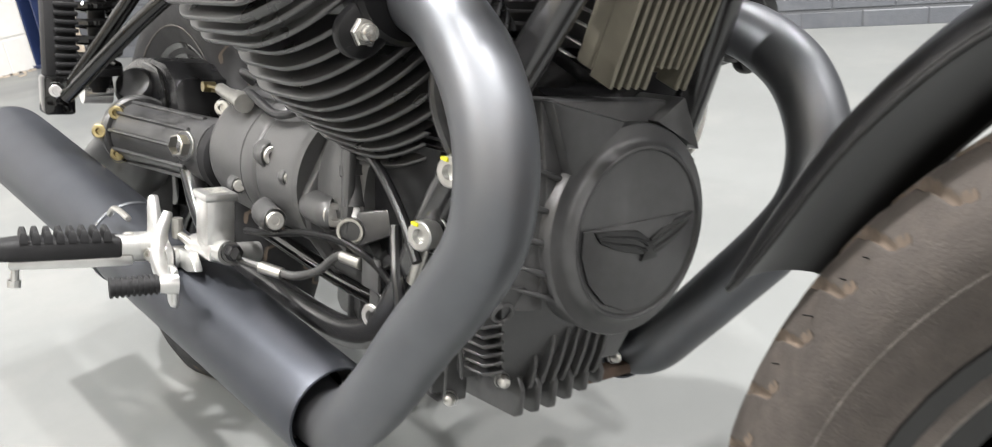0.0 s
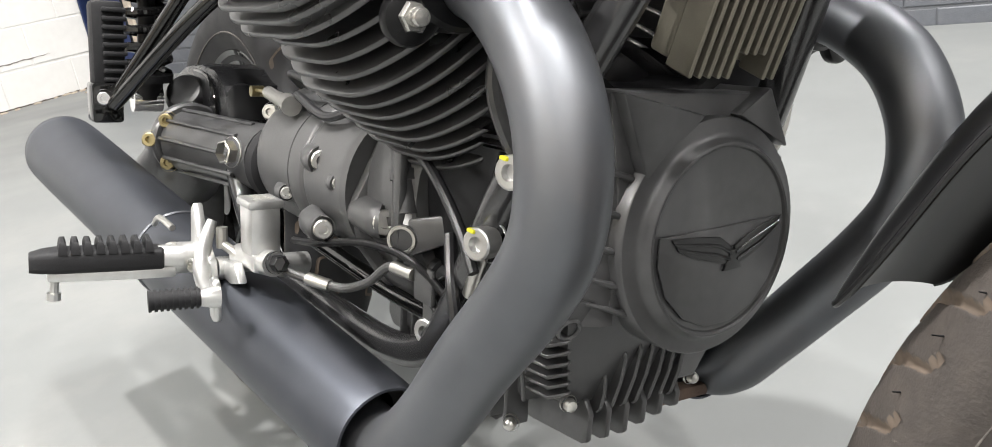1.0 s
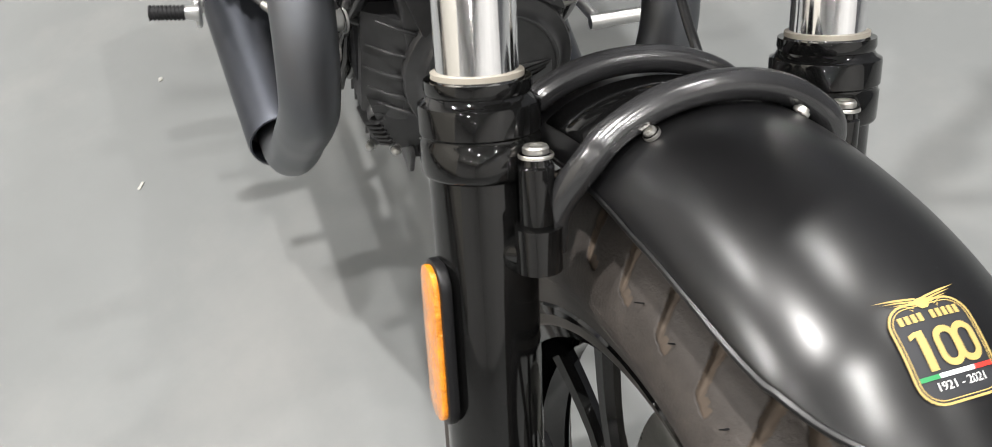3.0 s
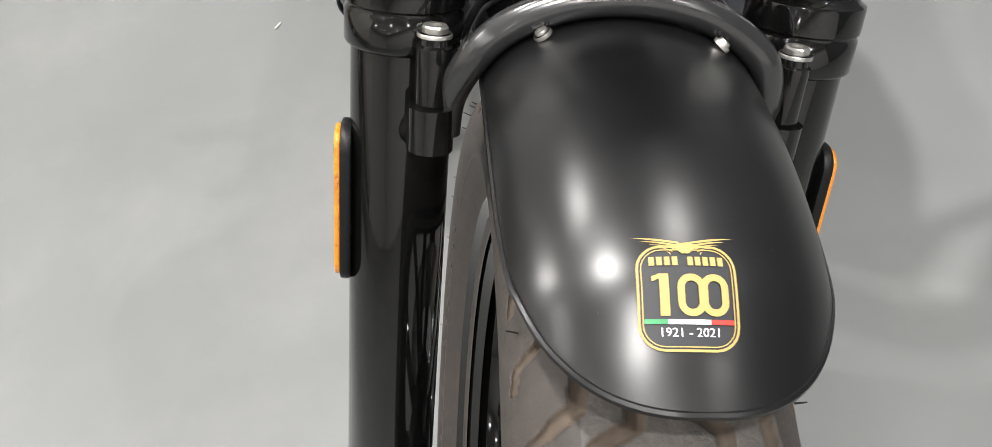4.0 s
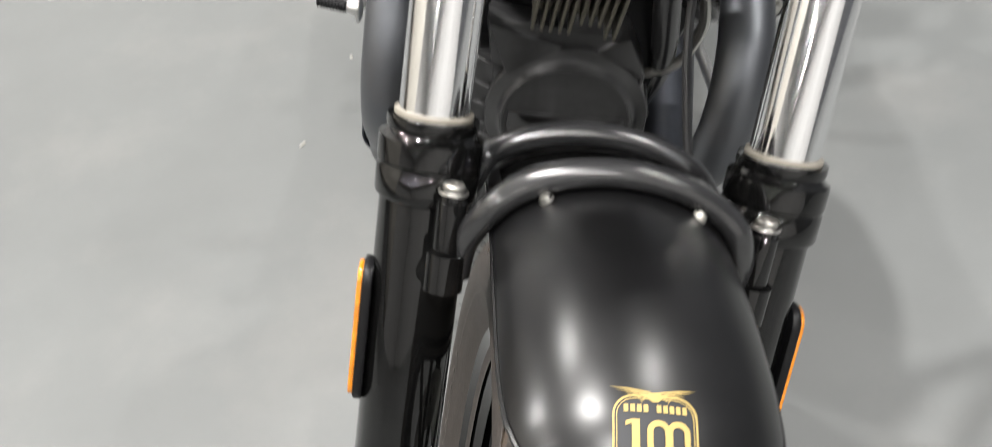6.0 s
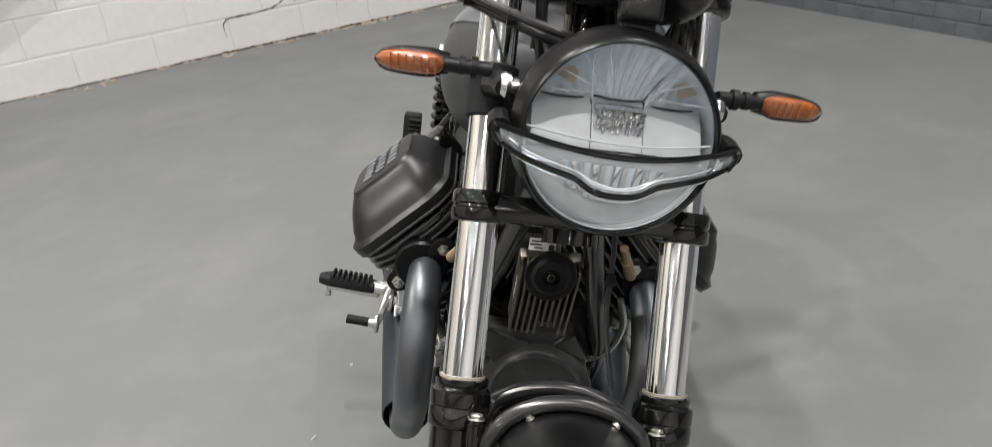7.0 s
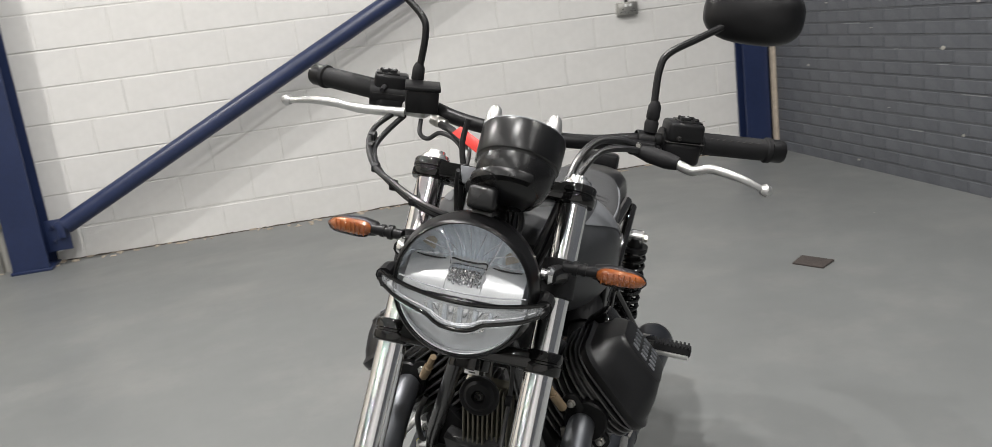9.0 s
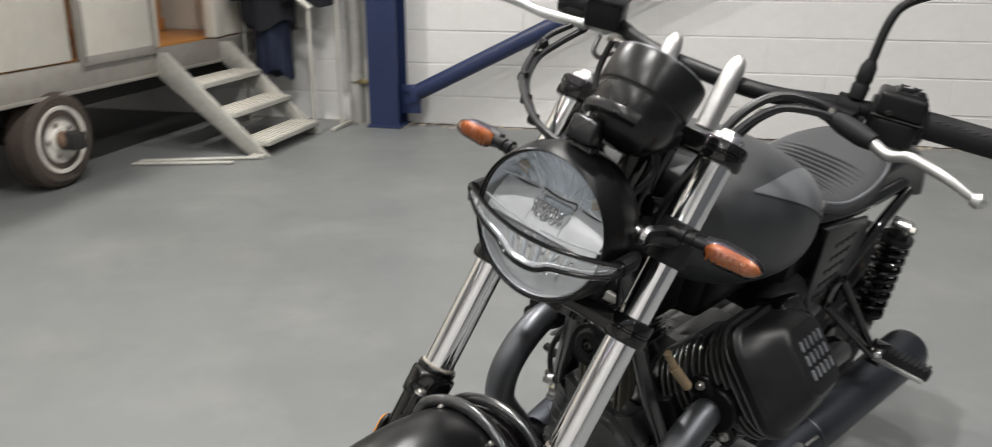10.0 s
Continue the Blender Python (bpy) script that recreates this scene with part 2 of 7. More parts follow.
def empty(name, label, category, group="", m=None):
    ob = tagged(new(name), label, category, group)
    ob.empty_display_size = 0.1
    if m is not None:
        ob.matrix_world = m
    return ob


def join(*bms):
    out = bms[0]
    for b in bms[1:]:
        me = bpy.data.meshes.new("tmp")
        b.to_mesh(me)
        b.free()
        out.from_mesh(me)
        bpy.data.meshes.remove(me)
    return out


def flip(bm):
    """A mirrored copy across x = 0."""
    c = bm.copy()
    bmesh.ops.scale(c, vec=(-1, 1, 1), verts=c.verts)
    bmesh.ops.reverse_faces(c, faces=c.faces)
    return c


def axes(p, z, x=(1, 0, 0)):
    z = Vector(z).normalized()
    x = Vector(x)
    x = x - z * x.dot(z)
    if x.length < 1e-4:
        x = Vector((0, 1, 0)) - z * z.y
    x.normalize()
    y = z.cross(x)
    m = Matrix((x, y, z)).transposed().to_4x4()
    m.translation = Vector(p)
    return m


def spline(pts, k=6):
    pts = [Vector(p) for p in pts]
    out = []
    for i in range(len(pts) - 1):
        a, b, c, d = pts[max(i - 1, 0)], pts[i], pts[i + 1], pts[min(i + 2, len(pts) - 1)]
        for j in range(k):
            t = j / k
            out.append(0.5 * ((2 * b) + (c - a) * t + (2 * a - 5 * b + 4 * c - d) * t * t + (3 * b - a - 3 * c + d) * t ** 3))
    return out + [pts[-1]]


def rings(bm, loops, cap=True, closed=True):
    vs = [[bm.verts.new(p) for p in l] for l in loops]
    n = len(vs[0])
    for a, b in zip(vs, vs[1:]):
        for i in range(n if closed else n - 1):
            bm.faces.new((a[i], a[(i + 1) % n], b[(i + 1) % n], b[i]))
    if cap and closed:
        bm.faces.new(vs[0][::-1])
        bm.faces.new(vs[-1])
    return bm


def tube(pts, r, n=12, k=6, cap=True):
    """A round bar along a smooth path; r may be one radius or one a point."""
    raw = [Vector(p) for p in pts]
    path = spline(raw, k) if k > 1 else raw
    rr = [r] * len(path) if isinstance(r, (int, float)) else [float(np.interp(i / (len(path) - 1) * (len(raw) - 1), range(len(raw)), r)) for i in range(len(path))]
    t = (path[1] - path[0]).normalized()
    u = t.orthogonal().normalized()
    loops = []
    for i, p in enumerate(path):
        t2 = (path[min(i + 1, len(path) - 1)] - path[max(i - 1, 0)]).normalized()
        u = (u - t2 * u.dot(t2)).normalized()
        v = t2.cross(u)
        loops.append([p + rr[i] * (math.cos(a) * u + math.sin(a) * v) for a in [2 * math.pi * j / n for j in range(n)]])
    return rings(bmesh.new(), loops, cap)


def rod(a, b, r, n=14, r2=None):
    return tube([a, b], [r, r if r2 is None else r2], n, 1)


def lathe(profile, m=None, n=32, cap=False):
    """Turns (radius, height) pairs about local z."""
    loops = []
    for r, h in profile:
        loops.append([Vector((max(r, 1e-5) * math.cos(2 * math.pi * j / n), max(r, 1e-5) * math.sin(2 * math.pi * j / n), h)) for j in range(n)])
    bm = rings(bmesh.new(), loops, cap)
    if m is not None:
        bmesh.ops.transform(bm, matrix=m, verts=bm.verts)
    return bm


def box(c, s, bev=0.003, m=None, seg=2):
    bm = bmesh.new()
    bmesh.ops.create_cube(bm, size=1)
    bmesh.ops.scale(bm, vec=s, verts=bm.verts)
    if bev:
        bmesh.ops.bevel(bm, geom=bm.edges[:], offset=min(bev, min(s) * 0.45), segments=seg, profile=0.5, affect="EDGES")
    bmesh.ops.translate(bm, vec=c, verts=bm.verts)
    if m is not None:
        bmesh.ops.transform(bm, matrix=m, verts=bm.verts)
    return bm


def prism(poly, depth, m=None, bev=0.0, seg=2):
    """A flat outline in local xy, depth along local z from 0."""
    bm = bmesh.new()
    a = [bm.verts.new((x, y, 0)) for x, y in poly]
    b = [bm.verts.new((x, y, depth)) for x, y in poly]
    n = len(poly)
    for i in range(n):
        bm.faces.new((a[i], a[(i + 1) % n], b[(i + 1) % n], b[i]))
    bm.faces.new(a[::-1])
    bm.faces.new(b)
    bmesh.ops.recalc_face_normals(bm, faces=bm.faces)
    if bev:
        bmesh.ops.bevel(bm, geom=[e for e in bm.edges if e.calc_face_angle(0) > 0.4], offset=bev, segments=seg, profile=0.5, affect="EDGES")
    if m is not None:
        bmesh.ops.transform(bm, matrix=m, verts=bm.verts)
    return bm


def rounded(w, h, r, k=5):
    """A rounded rectangle's outline."""
    out = []
    for cx, cy, a0 in ((w / 2 - r, h / 2 - r, 0), (-w / 2 + r, h / 2 - r, 90), (-w / 2 + r, -h / 2 + r, 180), (w / 2 - r, -h / 2 + r, 270)):
        for i in range(k + 1):
            a = radians(a0 + 90 * i / k)
            out.append((cx + r * math.cos(a), cy + r * math.sin(a)))
    return out


def bolt(p, d, r=0.008, h=0.008, hexa=False):
    """A cap bolt with a washer, its head towards d."""
    m = axes(p, d)
    b = lathe([(r * 1.35, 0), (r * 1.35, 0.0015), (r * 1.3, 0.002)], m, 16)
    if hexa:
        return join(b, lathe([(r * 1.05, 0.002), (r * 1.05, h), (r * 0.9, h + 0.001)], m, 6))
    return join(b, lathe([(r, 0.002), (r, h - 0.001), (r * 0.88, h), (r * 0.5, h), (r * 0.45, h - r * 0.5), (0, h - r * 0.5)], m, 16))


def coil(p0, p1, r, wire, turns, n=8, steps=14):
    p0, p1 = Vector(p0), Vector(p1)
    m = axes(p0, p1 - p0)
    ln = (p1 - p0).length
    pts = [m @ Vector((r * math.cos(2 * math.pi * i / steps), r * math.sin(2 * math.pi * i / steps), ln * i / (steps * turns))) for i in range(int(steps * turns) + 1)]
    return tube(pts, wire, n, 1)



# ---- the hall ----
def room_part(name, bm, mat, label="", category="", kind="structure", smooth=0):
    ob = part(name, bm, mat, None, "", None, smooth)
    ob.matrix_world = ROOM
    return tagged(ob, label, category, "", kind)


floor = room_part("floor", box((6, 5.5, -0.1), (13, 13, 0.2), 0), M_FLOOR, "light grey painted concrete floor with a soft sheen", "floor")
# unseen ceiling, added to close the hall; its tone sets the bounce light
ceiling = room_part("ceiling", box((6, 5.5, CEIL + 0.1), (13, 13, 0.2), 0), M_CEIL, "unseen pale flat ceiling, added to close the hall", "ceiling")
wall_north = room_part("wall_north", box((6, -0.1532, CEIL / 2), (13, 0.3, CEIL), 0), M_MORTAR, "white painted concrete block wall", "wall")
wall_east = room_part("wall_east", box((-0.1535, 6, CEIL / 2), (0.3, 12, CEIL), 0), M_BRICKJ, "dark grey painted brick wall", "wall")
# two unseen walls, added to close the hall and kept pale for reflections
wall_west = room_part("wall_west", box((12.6, 6, CEIL / 2), (0.3, 12, CEIL), 0), M_FARWALL, "unseen pale wall, added to close the hall", "wall")
wall_south = room_part("wall_south", box((6, 12.1, CEIL / 2), (13, 0.3, CEIL), 0), M_FARWALL, "unseen pale wall, added to close the hall", "wall")

# steel columns and the brace between them
def steel_column(a, b, w, d, label):
    c = empty("steel_column", label, "column", "blue columns", ROOM @ Matrix.Translation((a, b, 0)))
    for name, cc, s in (("flange", (0, d / 2 - 0.006, CEIL / 2), (w, 0.012, CEIL)), ("flange", (0, -d / 2 + 0.006, CEIL / 2), (w, 0.012, CEIL)), ("web", (0, 0, CEIL / 2), (0.009, d - 0.026, CEIL))):
        part(name, box(cc, s, 0.002), M_NAVY, c, "", None, 0)
    part("base_plate", box((0, 0, 0.009), (w + 0.03, d + 0.02, 0.018), 0.003), M_NAVY, c)
    return c


steel_column(5.14, 0.125, 0.215, 0.20, "navy blue painted steel column against the white wall")
steel_column(0.125, 0.075, 0.19, 0.13, "navy blue painted steel column in the wall corner")
brace = empty("diagonal_brace", "navy blue round steel brace across the white wall", "brace", "", ROOM)
part("brace_tube", rod((4.90, 0.15, 0.255), (0.2, 0.12, 2.60), 0.056, 24), M_NAVY, brace)
part("foot_plate", join(box((4.96, 0.15, 0.20), (0.14, 0.012, 0.20), 0.004), box((4.93, 0.15, 0.235), (0.05, 0.075, 0.11), 0.006)), M_NAVY, brace)
for z in (0.16, 0.25):
    part("bolt", bolt((4.985, 0.157, z), (0, 1, 0), 0.012, 0.012, True), M_NAVY, brace)

# grey drainpipe beside the column
drain = empty("drainpipe", "grey plastic drainpipe with brackets on the wall", "pipe", "", ROOM)
part("pipe_run", rod((5.40, 0.06, 0), (5.40, 0.06, 3.4), 0.055, 20), M_PIPEG, drain)
part("pipe_run", rod((5.31, 0.045, 0), (5.31, 0.045, 3.4), 0.04, 20), M_PIPEG, drain)
for z in (0.30, 0.72, 1.6):
    part("pipe_collar", rod((5.40, 0.06, z), (5.40, 0.06, z + 0.045), 0.061, 20), M_PIPEG, drain)
part("pipe_clip", box((5.34, 0.10, 0.30), (0.14, 0.03, 0.03), 0.004), M_BRASS, drain, "tarnished metal pipe clip")

# double socket and its conduit
socket = empty("wall_socket", "metal clad double socket with a conduit", "socket", "", ROOM @ Matrix.Translation((1.02, 0, 1.13)))
part("back_box", box((0, 0.02, 0), (0.15, 0.04, 0.09), 0.006), M_PIPEG, socket)
part("face_plate", box((0, 0.043, 0), (0.142, 0.006, 0.082), 0.003), M_STEEL, socket)
for dx in (-0.034, 0.034):
    part("rocker", box((dx * 0.5, 0.048, 0.022), (0.016, 0.006, 0.02), 0.002), M_WHITE, socket)
    for ex, ez in ((0, 0.004), (-0.011, -0.014), (0.011, -0.014)):
        part("pin_hole", box((dx * 1.15 + ex, 0.0468, ez - 0.006), (0.005, 0.003, 0.008), 0), M_DARK, socket, "", None, 0)
part("conduit", rod((0, 0.014, 0.045), (0, 0.014, 1.6), 0.011, 10), M_DARK, socket)

# carpet offcut and crumbs on the floor
mat_ob = part("carpet_tile", prism([(1.345, 2.64), (1.255, 2.565), (1.18, 2.70), (1.275, 2.765)], 0.008, None, 0.002), M_MAT)
mat_ob.matrix_world = ROOM
tagged(mat_ob, "small dark brown carpet offcut lying on the floor", "carpet tile")
rng = random.Random(4)
crumbs = bmesh.new()
for i in range(150):
    a = rng.uniform(0.05, 5.6)
    c = box((a, abs(rng.gauss(0.0, 0.05)) + 0.01, 0.003), (rng.uniform(0.008, 0.05), rng.uniform(0.006, 0.02), rng.uniform(0.004, 0.014)), 0.001, None, 1)
    crumbs = join(crumbs, c)
tagged(part("mortar_crumbs", crumbs, M_DEBRIS, None, "", ROOM, 0), "pale mortar crumbs along the foot of the wall", "debris", "", "stuff")
flecks = bmesh.new()
for x, y in ((1.361, 3.769), (-0.27, 1.233), (-0.325, 0.974), (0.118, 0.618)):
    flecks = join(flecks, box((x, y, 0.001), (rng.uniform(0.006, 0.016), rng.uniform(0.004, 0.007), 0.002), 0.0005, Matrix.Translation((x, y, 0)) @ Matrix.Rotation(rng.uniform(0, 3), 4, "Z") @ Matrix.Translation((-x, -y, 0)), 1))
tagged(part("floor_flecks", flecks, M_STEP, None, "", None, 0), "small white paint flecks on the floor", "debris", "", "stuff")

# ceiling light fittings
for spot in LAMPS:
    f = empty("ceiling_light", "round white high bay light fitting on the ceiling", "ceiling light", "ceiling lights", Matrix.Translation(spot))
    part("housing", lathe([(0.0, 0.0), (0.05, 0.0), (0.06, -0.05), (0.15, -0.12), (0.15, -0.16), (0.0, -0.165)], None, 28), M_CEIL, f)
    part("trim", lathe([(0.142, -0.16), (0.150, -0.16), (0.150, -0.20), (0.142, -0.20)], None, 28, False), M_CEIL, f)


# ---- site trailer with its steps ----
trailer = empty("site_trailer", "cream site trailer on a wheeled chassis, door open", "trailer", "", ROOM)
TX = 6.22
part("side_panel", box((TX + 0.02, 3.45, 1.75), (0.04, 3.1, 2.24), 0.004), M_CREAM, trailer)
part("side_panel", box((TX + 0.02, 0.22, 1.75), (0.04, 0.44, 2.24), 0.004), M_CREAM, trailer)
part("roof", box((TX + 0.95, 2.5, 2.90), (2.0, 5.1, 0.06), 0.02), M_CREAM, trailer)
part("end_panel", box((TX + 0.95, 0.02, 1.75), (1.86, 0.04, 2.24), 0.004), M_CREAM, trailer)
part("back_panel", box((TX + 1.88, 2.5, 1.75), (0.04, 5.0, 2.24), 0.004), M_CREAM, trailer)
part("inner_wall", box((TX + 0.62, 1.0, 1.75), (0.02, 1.6, 2.2), 0.002), M_PINE, trailer, "varnished pine boarding inside the door")
part("inner_skirting", box((TX + 0.600, 1.0, 0.68), (0.018, 1.6, 0.09), 0.003), M_PINED, trailer, "orange varnished skirting board")
part("inner_floor", box((TX + 0.95, 2.5, 0.615), (1.8, 4.9, 0.03), 0.002), M_PINED, trailer)
part("door_leaf", join(box((TX - 0.035, 1.56, 1.60), (0.03, 0.62, 1.96), 0.004),), M_CREAM, trailer, "cream trailer door swung open against the side")
part("door_edge", join(box((TX - 0.036, 1.56, 0.625), (0.038, 0.64, 0.05), 0.004), box((TX - 0.036, 1.865, 1.6), (0.038, 0.035, 1.98), 0.004), box((TX - 0.036, 1.262, 1.6), (0.038, 0.035, 1.98), 0.004)), M_FRAMEG, trailer)
part("door_post", box((TX, 0.515, 1.75), (0.08, 0.11, 2.24), 0.006), M_CREAM, trailer)
part("door_post", box((TX, 1.21, 1.75), (0.06, 0.07, 2.24), 0.006), M_CREAM, trailer)
part("chassis_rail", join(box((TX, 2.6, 0.545), (0.06, 5.0, 0.15), 0.006), box((TX - 0.02, 2.6, 0.475), (0.05, 5.0, 0.02), 0.004)), M_FRAMEG, trailer)
part("underbody", join(box((TX + 0.9, 2.6, 0.46), (1.6, 4.9, 0.2), 0.01), box((TX + 0.7, 2.3, 0.25), (0.08, 2.4, 0.10), 0.01), box((TX + 0.3, 2.1, 0.25), (0.9, 0.09, 0.09), 0.01)), M_DARK, trailer)
for wb in (2.12, 3.0):
    w = part("wheel", lathe([(0.12, -0.07), (0.17, -0.07), (0.215, -0.075), (0.245, -0.055), (0.255, 0.0), (0.245, 0.055), (0.215, 0.075), (0.17, 0.07), (0.12, 0.07)], axes((TX + 0.02, wb, 0.255), (1, 0, 0)), 36), M_OLDTYRE, trailer, "worn brown-black trailer tyre")
    part("rim", lathe([(0.176, -0.066), (0.172, -0.078), (0.155, -0.074), (0.145, -0.060), (0.10, -0.052), (0.07, -0.058), (0.06, -0.070), (0.0, -0.074)], axes((TX + 0.02, wb, 0.255), (1, 0, 0)), 36), M_RIM, w, "pale painted steel rim")
    for k in range(5):
        ang = 2 * math.pi * k / 5
        part("wheel_nut", bolt((TX - 0.036, wb + 0.085 * math.cos(ang), 0.255 + 0.085 * math.sin(ang)), (-1, 0, 0), 0.011, 0.014, True), M_FRAMEG, w)
    part("hub_cap", lathe([(0.045, 0.0), (0.045, 0.03), (0.03, 0.045), (0, 0.048)], axes((TX - 0.05, wb, 0.255), (-1, 0, 0)), 20), M_RUST, w)

steps = empty("trailer_steps", "grey metal trailer steps with ribbed treads and a handrail", "steps", "", ROOM)
for i, (a, z) in enumerate(((5.60, 0.075), (5.80, 0.24), (6.0, 0.405))):
    t = part("tread", box((a, 0.86, z), (0.21, 0.70, 0.03), 0.004), M_STEP, steps)
    for j in range(6):
        part("rib", box((a - 0.085 + j * 0.034, 0.86, z + 0.018), (0.012, 0.68, 0.008), 0.002), M_CREAM, t)
for b in (0.50, 1.22):
    part("stringer", prism([(5.49, 0.0), (5.62, 0.0), (6.20, 0.47), (6.20, 0.60), (6.12, 0.60)], 0.03, Matrix(((1, 0, 0, 0), (0, 0, 1, b - 0.015), (0, 1, 0, 0), (0, 0, 0, 1))), 0.003), M_STEP, steps)
part("handrail", tube([(6.12, 0.46, 1.30), (6.06, 0.46, 1.22), (5.60, 0.46, 0.87), (5.53, 0.46, 0.82)], 0.020, 12, 5), M_STEP, steps)
part("rail_post", rod((5.55, 0.47, 0.0), (5.55, 0.46, 0.83), 0.014, 10), M_STEP, steps)
part("floor_bar", join(rod((5.52, 1.30, 0.012), (6.15, 1.55, 0.012), 0.010, 8), rod((5.60, 1.45, 0.012), (6.15, 1.62, 0.012), 0.010, 8)), M_STEP, steps)
part("foot_pad", box((5.54, 1.27, 0.012), (0.09, 0.05, 0.024), 0.004), M_STEP, steps)


def hanging_cloth(name, a0, a1, z0, z1, b, mat, label, seed):
    """A folded garment hanging from a rail."""
    rnd = random.Random(seed)
    ph = [rnd.uniform(0, 6) for _ in range(4)]
    bm = bmesh.new()
    loops = []
    n = 40
    for i in range(15):
        v = i / 14
        z = z1 + (z0 - z1) * v
        half = (a1 - a0) / 2 * (0.72 + 0.28 * min(1, v * 3)) * (1 + 0.05 * math.sin(5 * v + ph[0]))
        loop = []
        for j in range(n):
            th = 2 * math.pi * j / n
            fold = 0.5 + 0.5 * math.sin(9 * th + ph[1] + 2 * v) * (0.3 + 0.5 * v)
            rag = 0.04 * math.sin(3 * th + ph[2]) * (v > 0.93)
            loop.append(Vector(((a0 + a1) / 2 + half * math.cos(th), b + (0.07 + 0.04 * fold) * math.sin(th), z + rag)))
        loops.append(loop)
    ob = part(name, rings(bm, loops), mat, None, "", None, 60)
    mid, wide = (a0 + a1) / 2, (a1 - a0) / 2
    if "jacket" in name:
        part("collar", tube([(mid - wide * 0.42, b + 0.05, z1 - 0.03), (mid - wide * 0.30, b - 0.05, z1 + 0.015), (mid, b - 0.075, z1 + 0.025), (mid + wide * 0.30, b - 0.05, z1 + 0.015), (mid + wide * 0.42, b + 0.05, z1 - 0.03)], 0.018, 8, 4), mat, ob)
        for s in (-1, 1):
            sway = rnd.uniform(-0.02, 0.03)
            part("sleeve", tube([(mid + s * wide * 0.70, b + 0.02, z1 - 0.05), (mid + s * wide * 0.88, b + 0.05, z1 - 0.18), (mid + s * (wide * 0.90 + sway), b + 0.075, z1 - 0.40), (mid + s * (wide * 0.82 + sway), b + 0.085, z0 + 0.16)], [0.055, 0.062, 0.052, 0.042], 12, 6), mat, ob)
    else:
        part("waistband", tube([(mid + wide * 0.76 * math.cos(q), b + 0.095 * math.sin(q), z1 - 0.02) for q in [2 * math.pi * k / 20 for k in range(21)]], 0.014, 8, 1), mat, ob)
    ob.matrix_world = ROOM
    return tagged(ob, label, "clothing", "hanging work clothes")


hanging_cloth("hanging_jacket", 5.42, 5.86, 0.86, 1.75, 0.26, M_CLOTH, "black work jacket hanging beside the trailer steps", 1)
hanging_cloth("hanging_jacket", 5.72, 6.14, 0.70, 1.75, 0.30, M_CLOTH, "black work jacket hanging beside the trailer steps", 2)
hanging_cloth("hanging_trousers", 5.78, 6.06, 0.36, 0.90, 0.27, M_CLOTHB, "dark navy work trousers hanging below a jacket", 3)
rack = empty("coat_rack", "thin steel coat rail carrying dark work clothes", "coat rack", "", ROOM)
part("rail", rod((5.42, 0.27, 1.76), (6.16, 0.27, 1.76), 0.013, 10), M_STEP, rack)
for a in (5.44, 6.14):
    part("post", rod((a, 0.27, 0.0), (a, 0.27, 1.77), 0.012, 10), M_STEP, rack)
    part("foot", box((a, 0.27, 0.012), (0.03, 0.3, 0.024), 0.004), M_STEP, rack)

# ---- motorcycle: its own upright frame, x to its left side, y to its rear, leaning on the side stand ----
LEAN = Matrix.Translation((0, 0, -0.011)) @ Matrix.Rotation(radians(14.93), 4, "Y")
bike = empty("motorcycle", "matte black roadster motorcycle leaning on its side stand", "motorcycle", "", LEAN)

RAKE = radians(26.4)
CA, SA = math.cos(RAKE), math.sin(RAKE)


def F(x, y, z):
    """Fork coordinates: z up along the legs from the seal line, y behind them."""
    return Vector((x, 0.178 + y * CA + z * SA, 0.676 - y * SA + z * CA))


UP = Vector((0, SA, CA))
BACK = Vector((0, CA, -SA))
# the rest of the machine is turned by the slightly steered head
STEER = Matrix.Translation(F(0, 0.05, 0)) @ Matrix.Rotation(radians(-2.3), 4, UP) @ Matrix.Translation(-F(0, 0.05, 0))


def sub(name, parent=bike, label=""):
    """A part that carries pieces of its own."""
    e = new(name)
    e.empty_display_size = 0.05
    e.parent = parent
    if label:
        e["label"] = label
    return e


def bp(name, bm, mat, parent=bike, label="", smooth=35):
    return part(name, bm, mat, parent, label, STEER, smooth)


def both(name, bm, mat, parent=bike, label="", smooth=35):
    """The same piece on both sides of the machine."""
    c = flip(bm)
    bp(name, bm, mat, parent, label, smooth)
    return bp(name, c, mat, parent, label, smooth)


AXLE = Vector((0, 0.007, 0.331))
REAR = Vector((0.045, 1.40, 0.333))


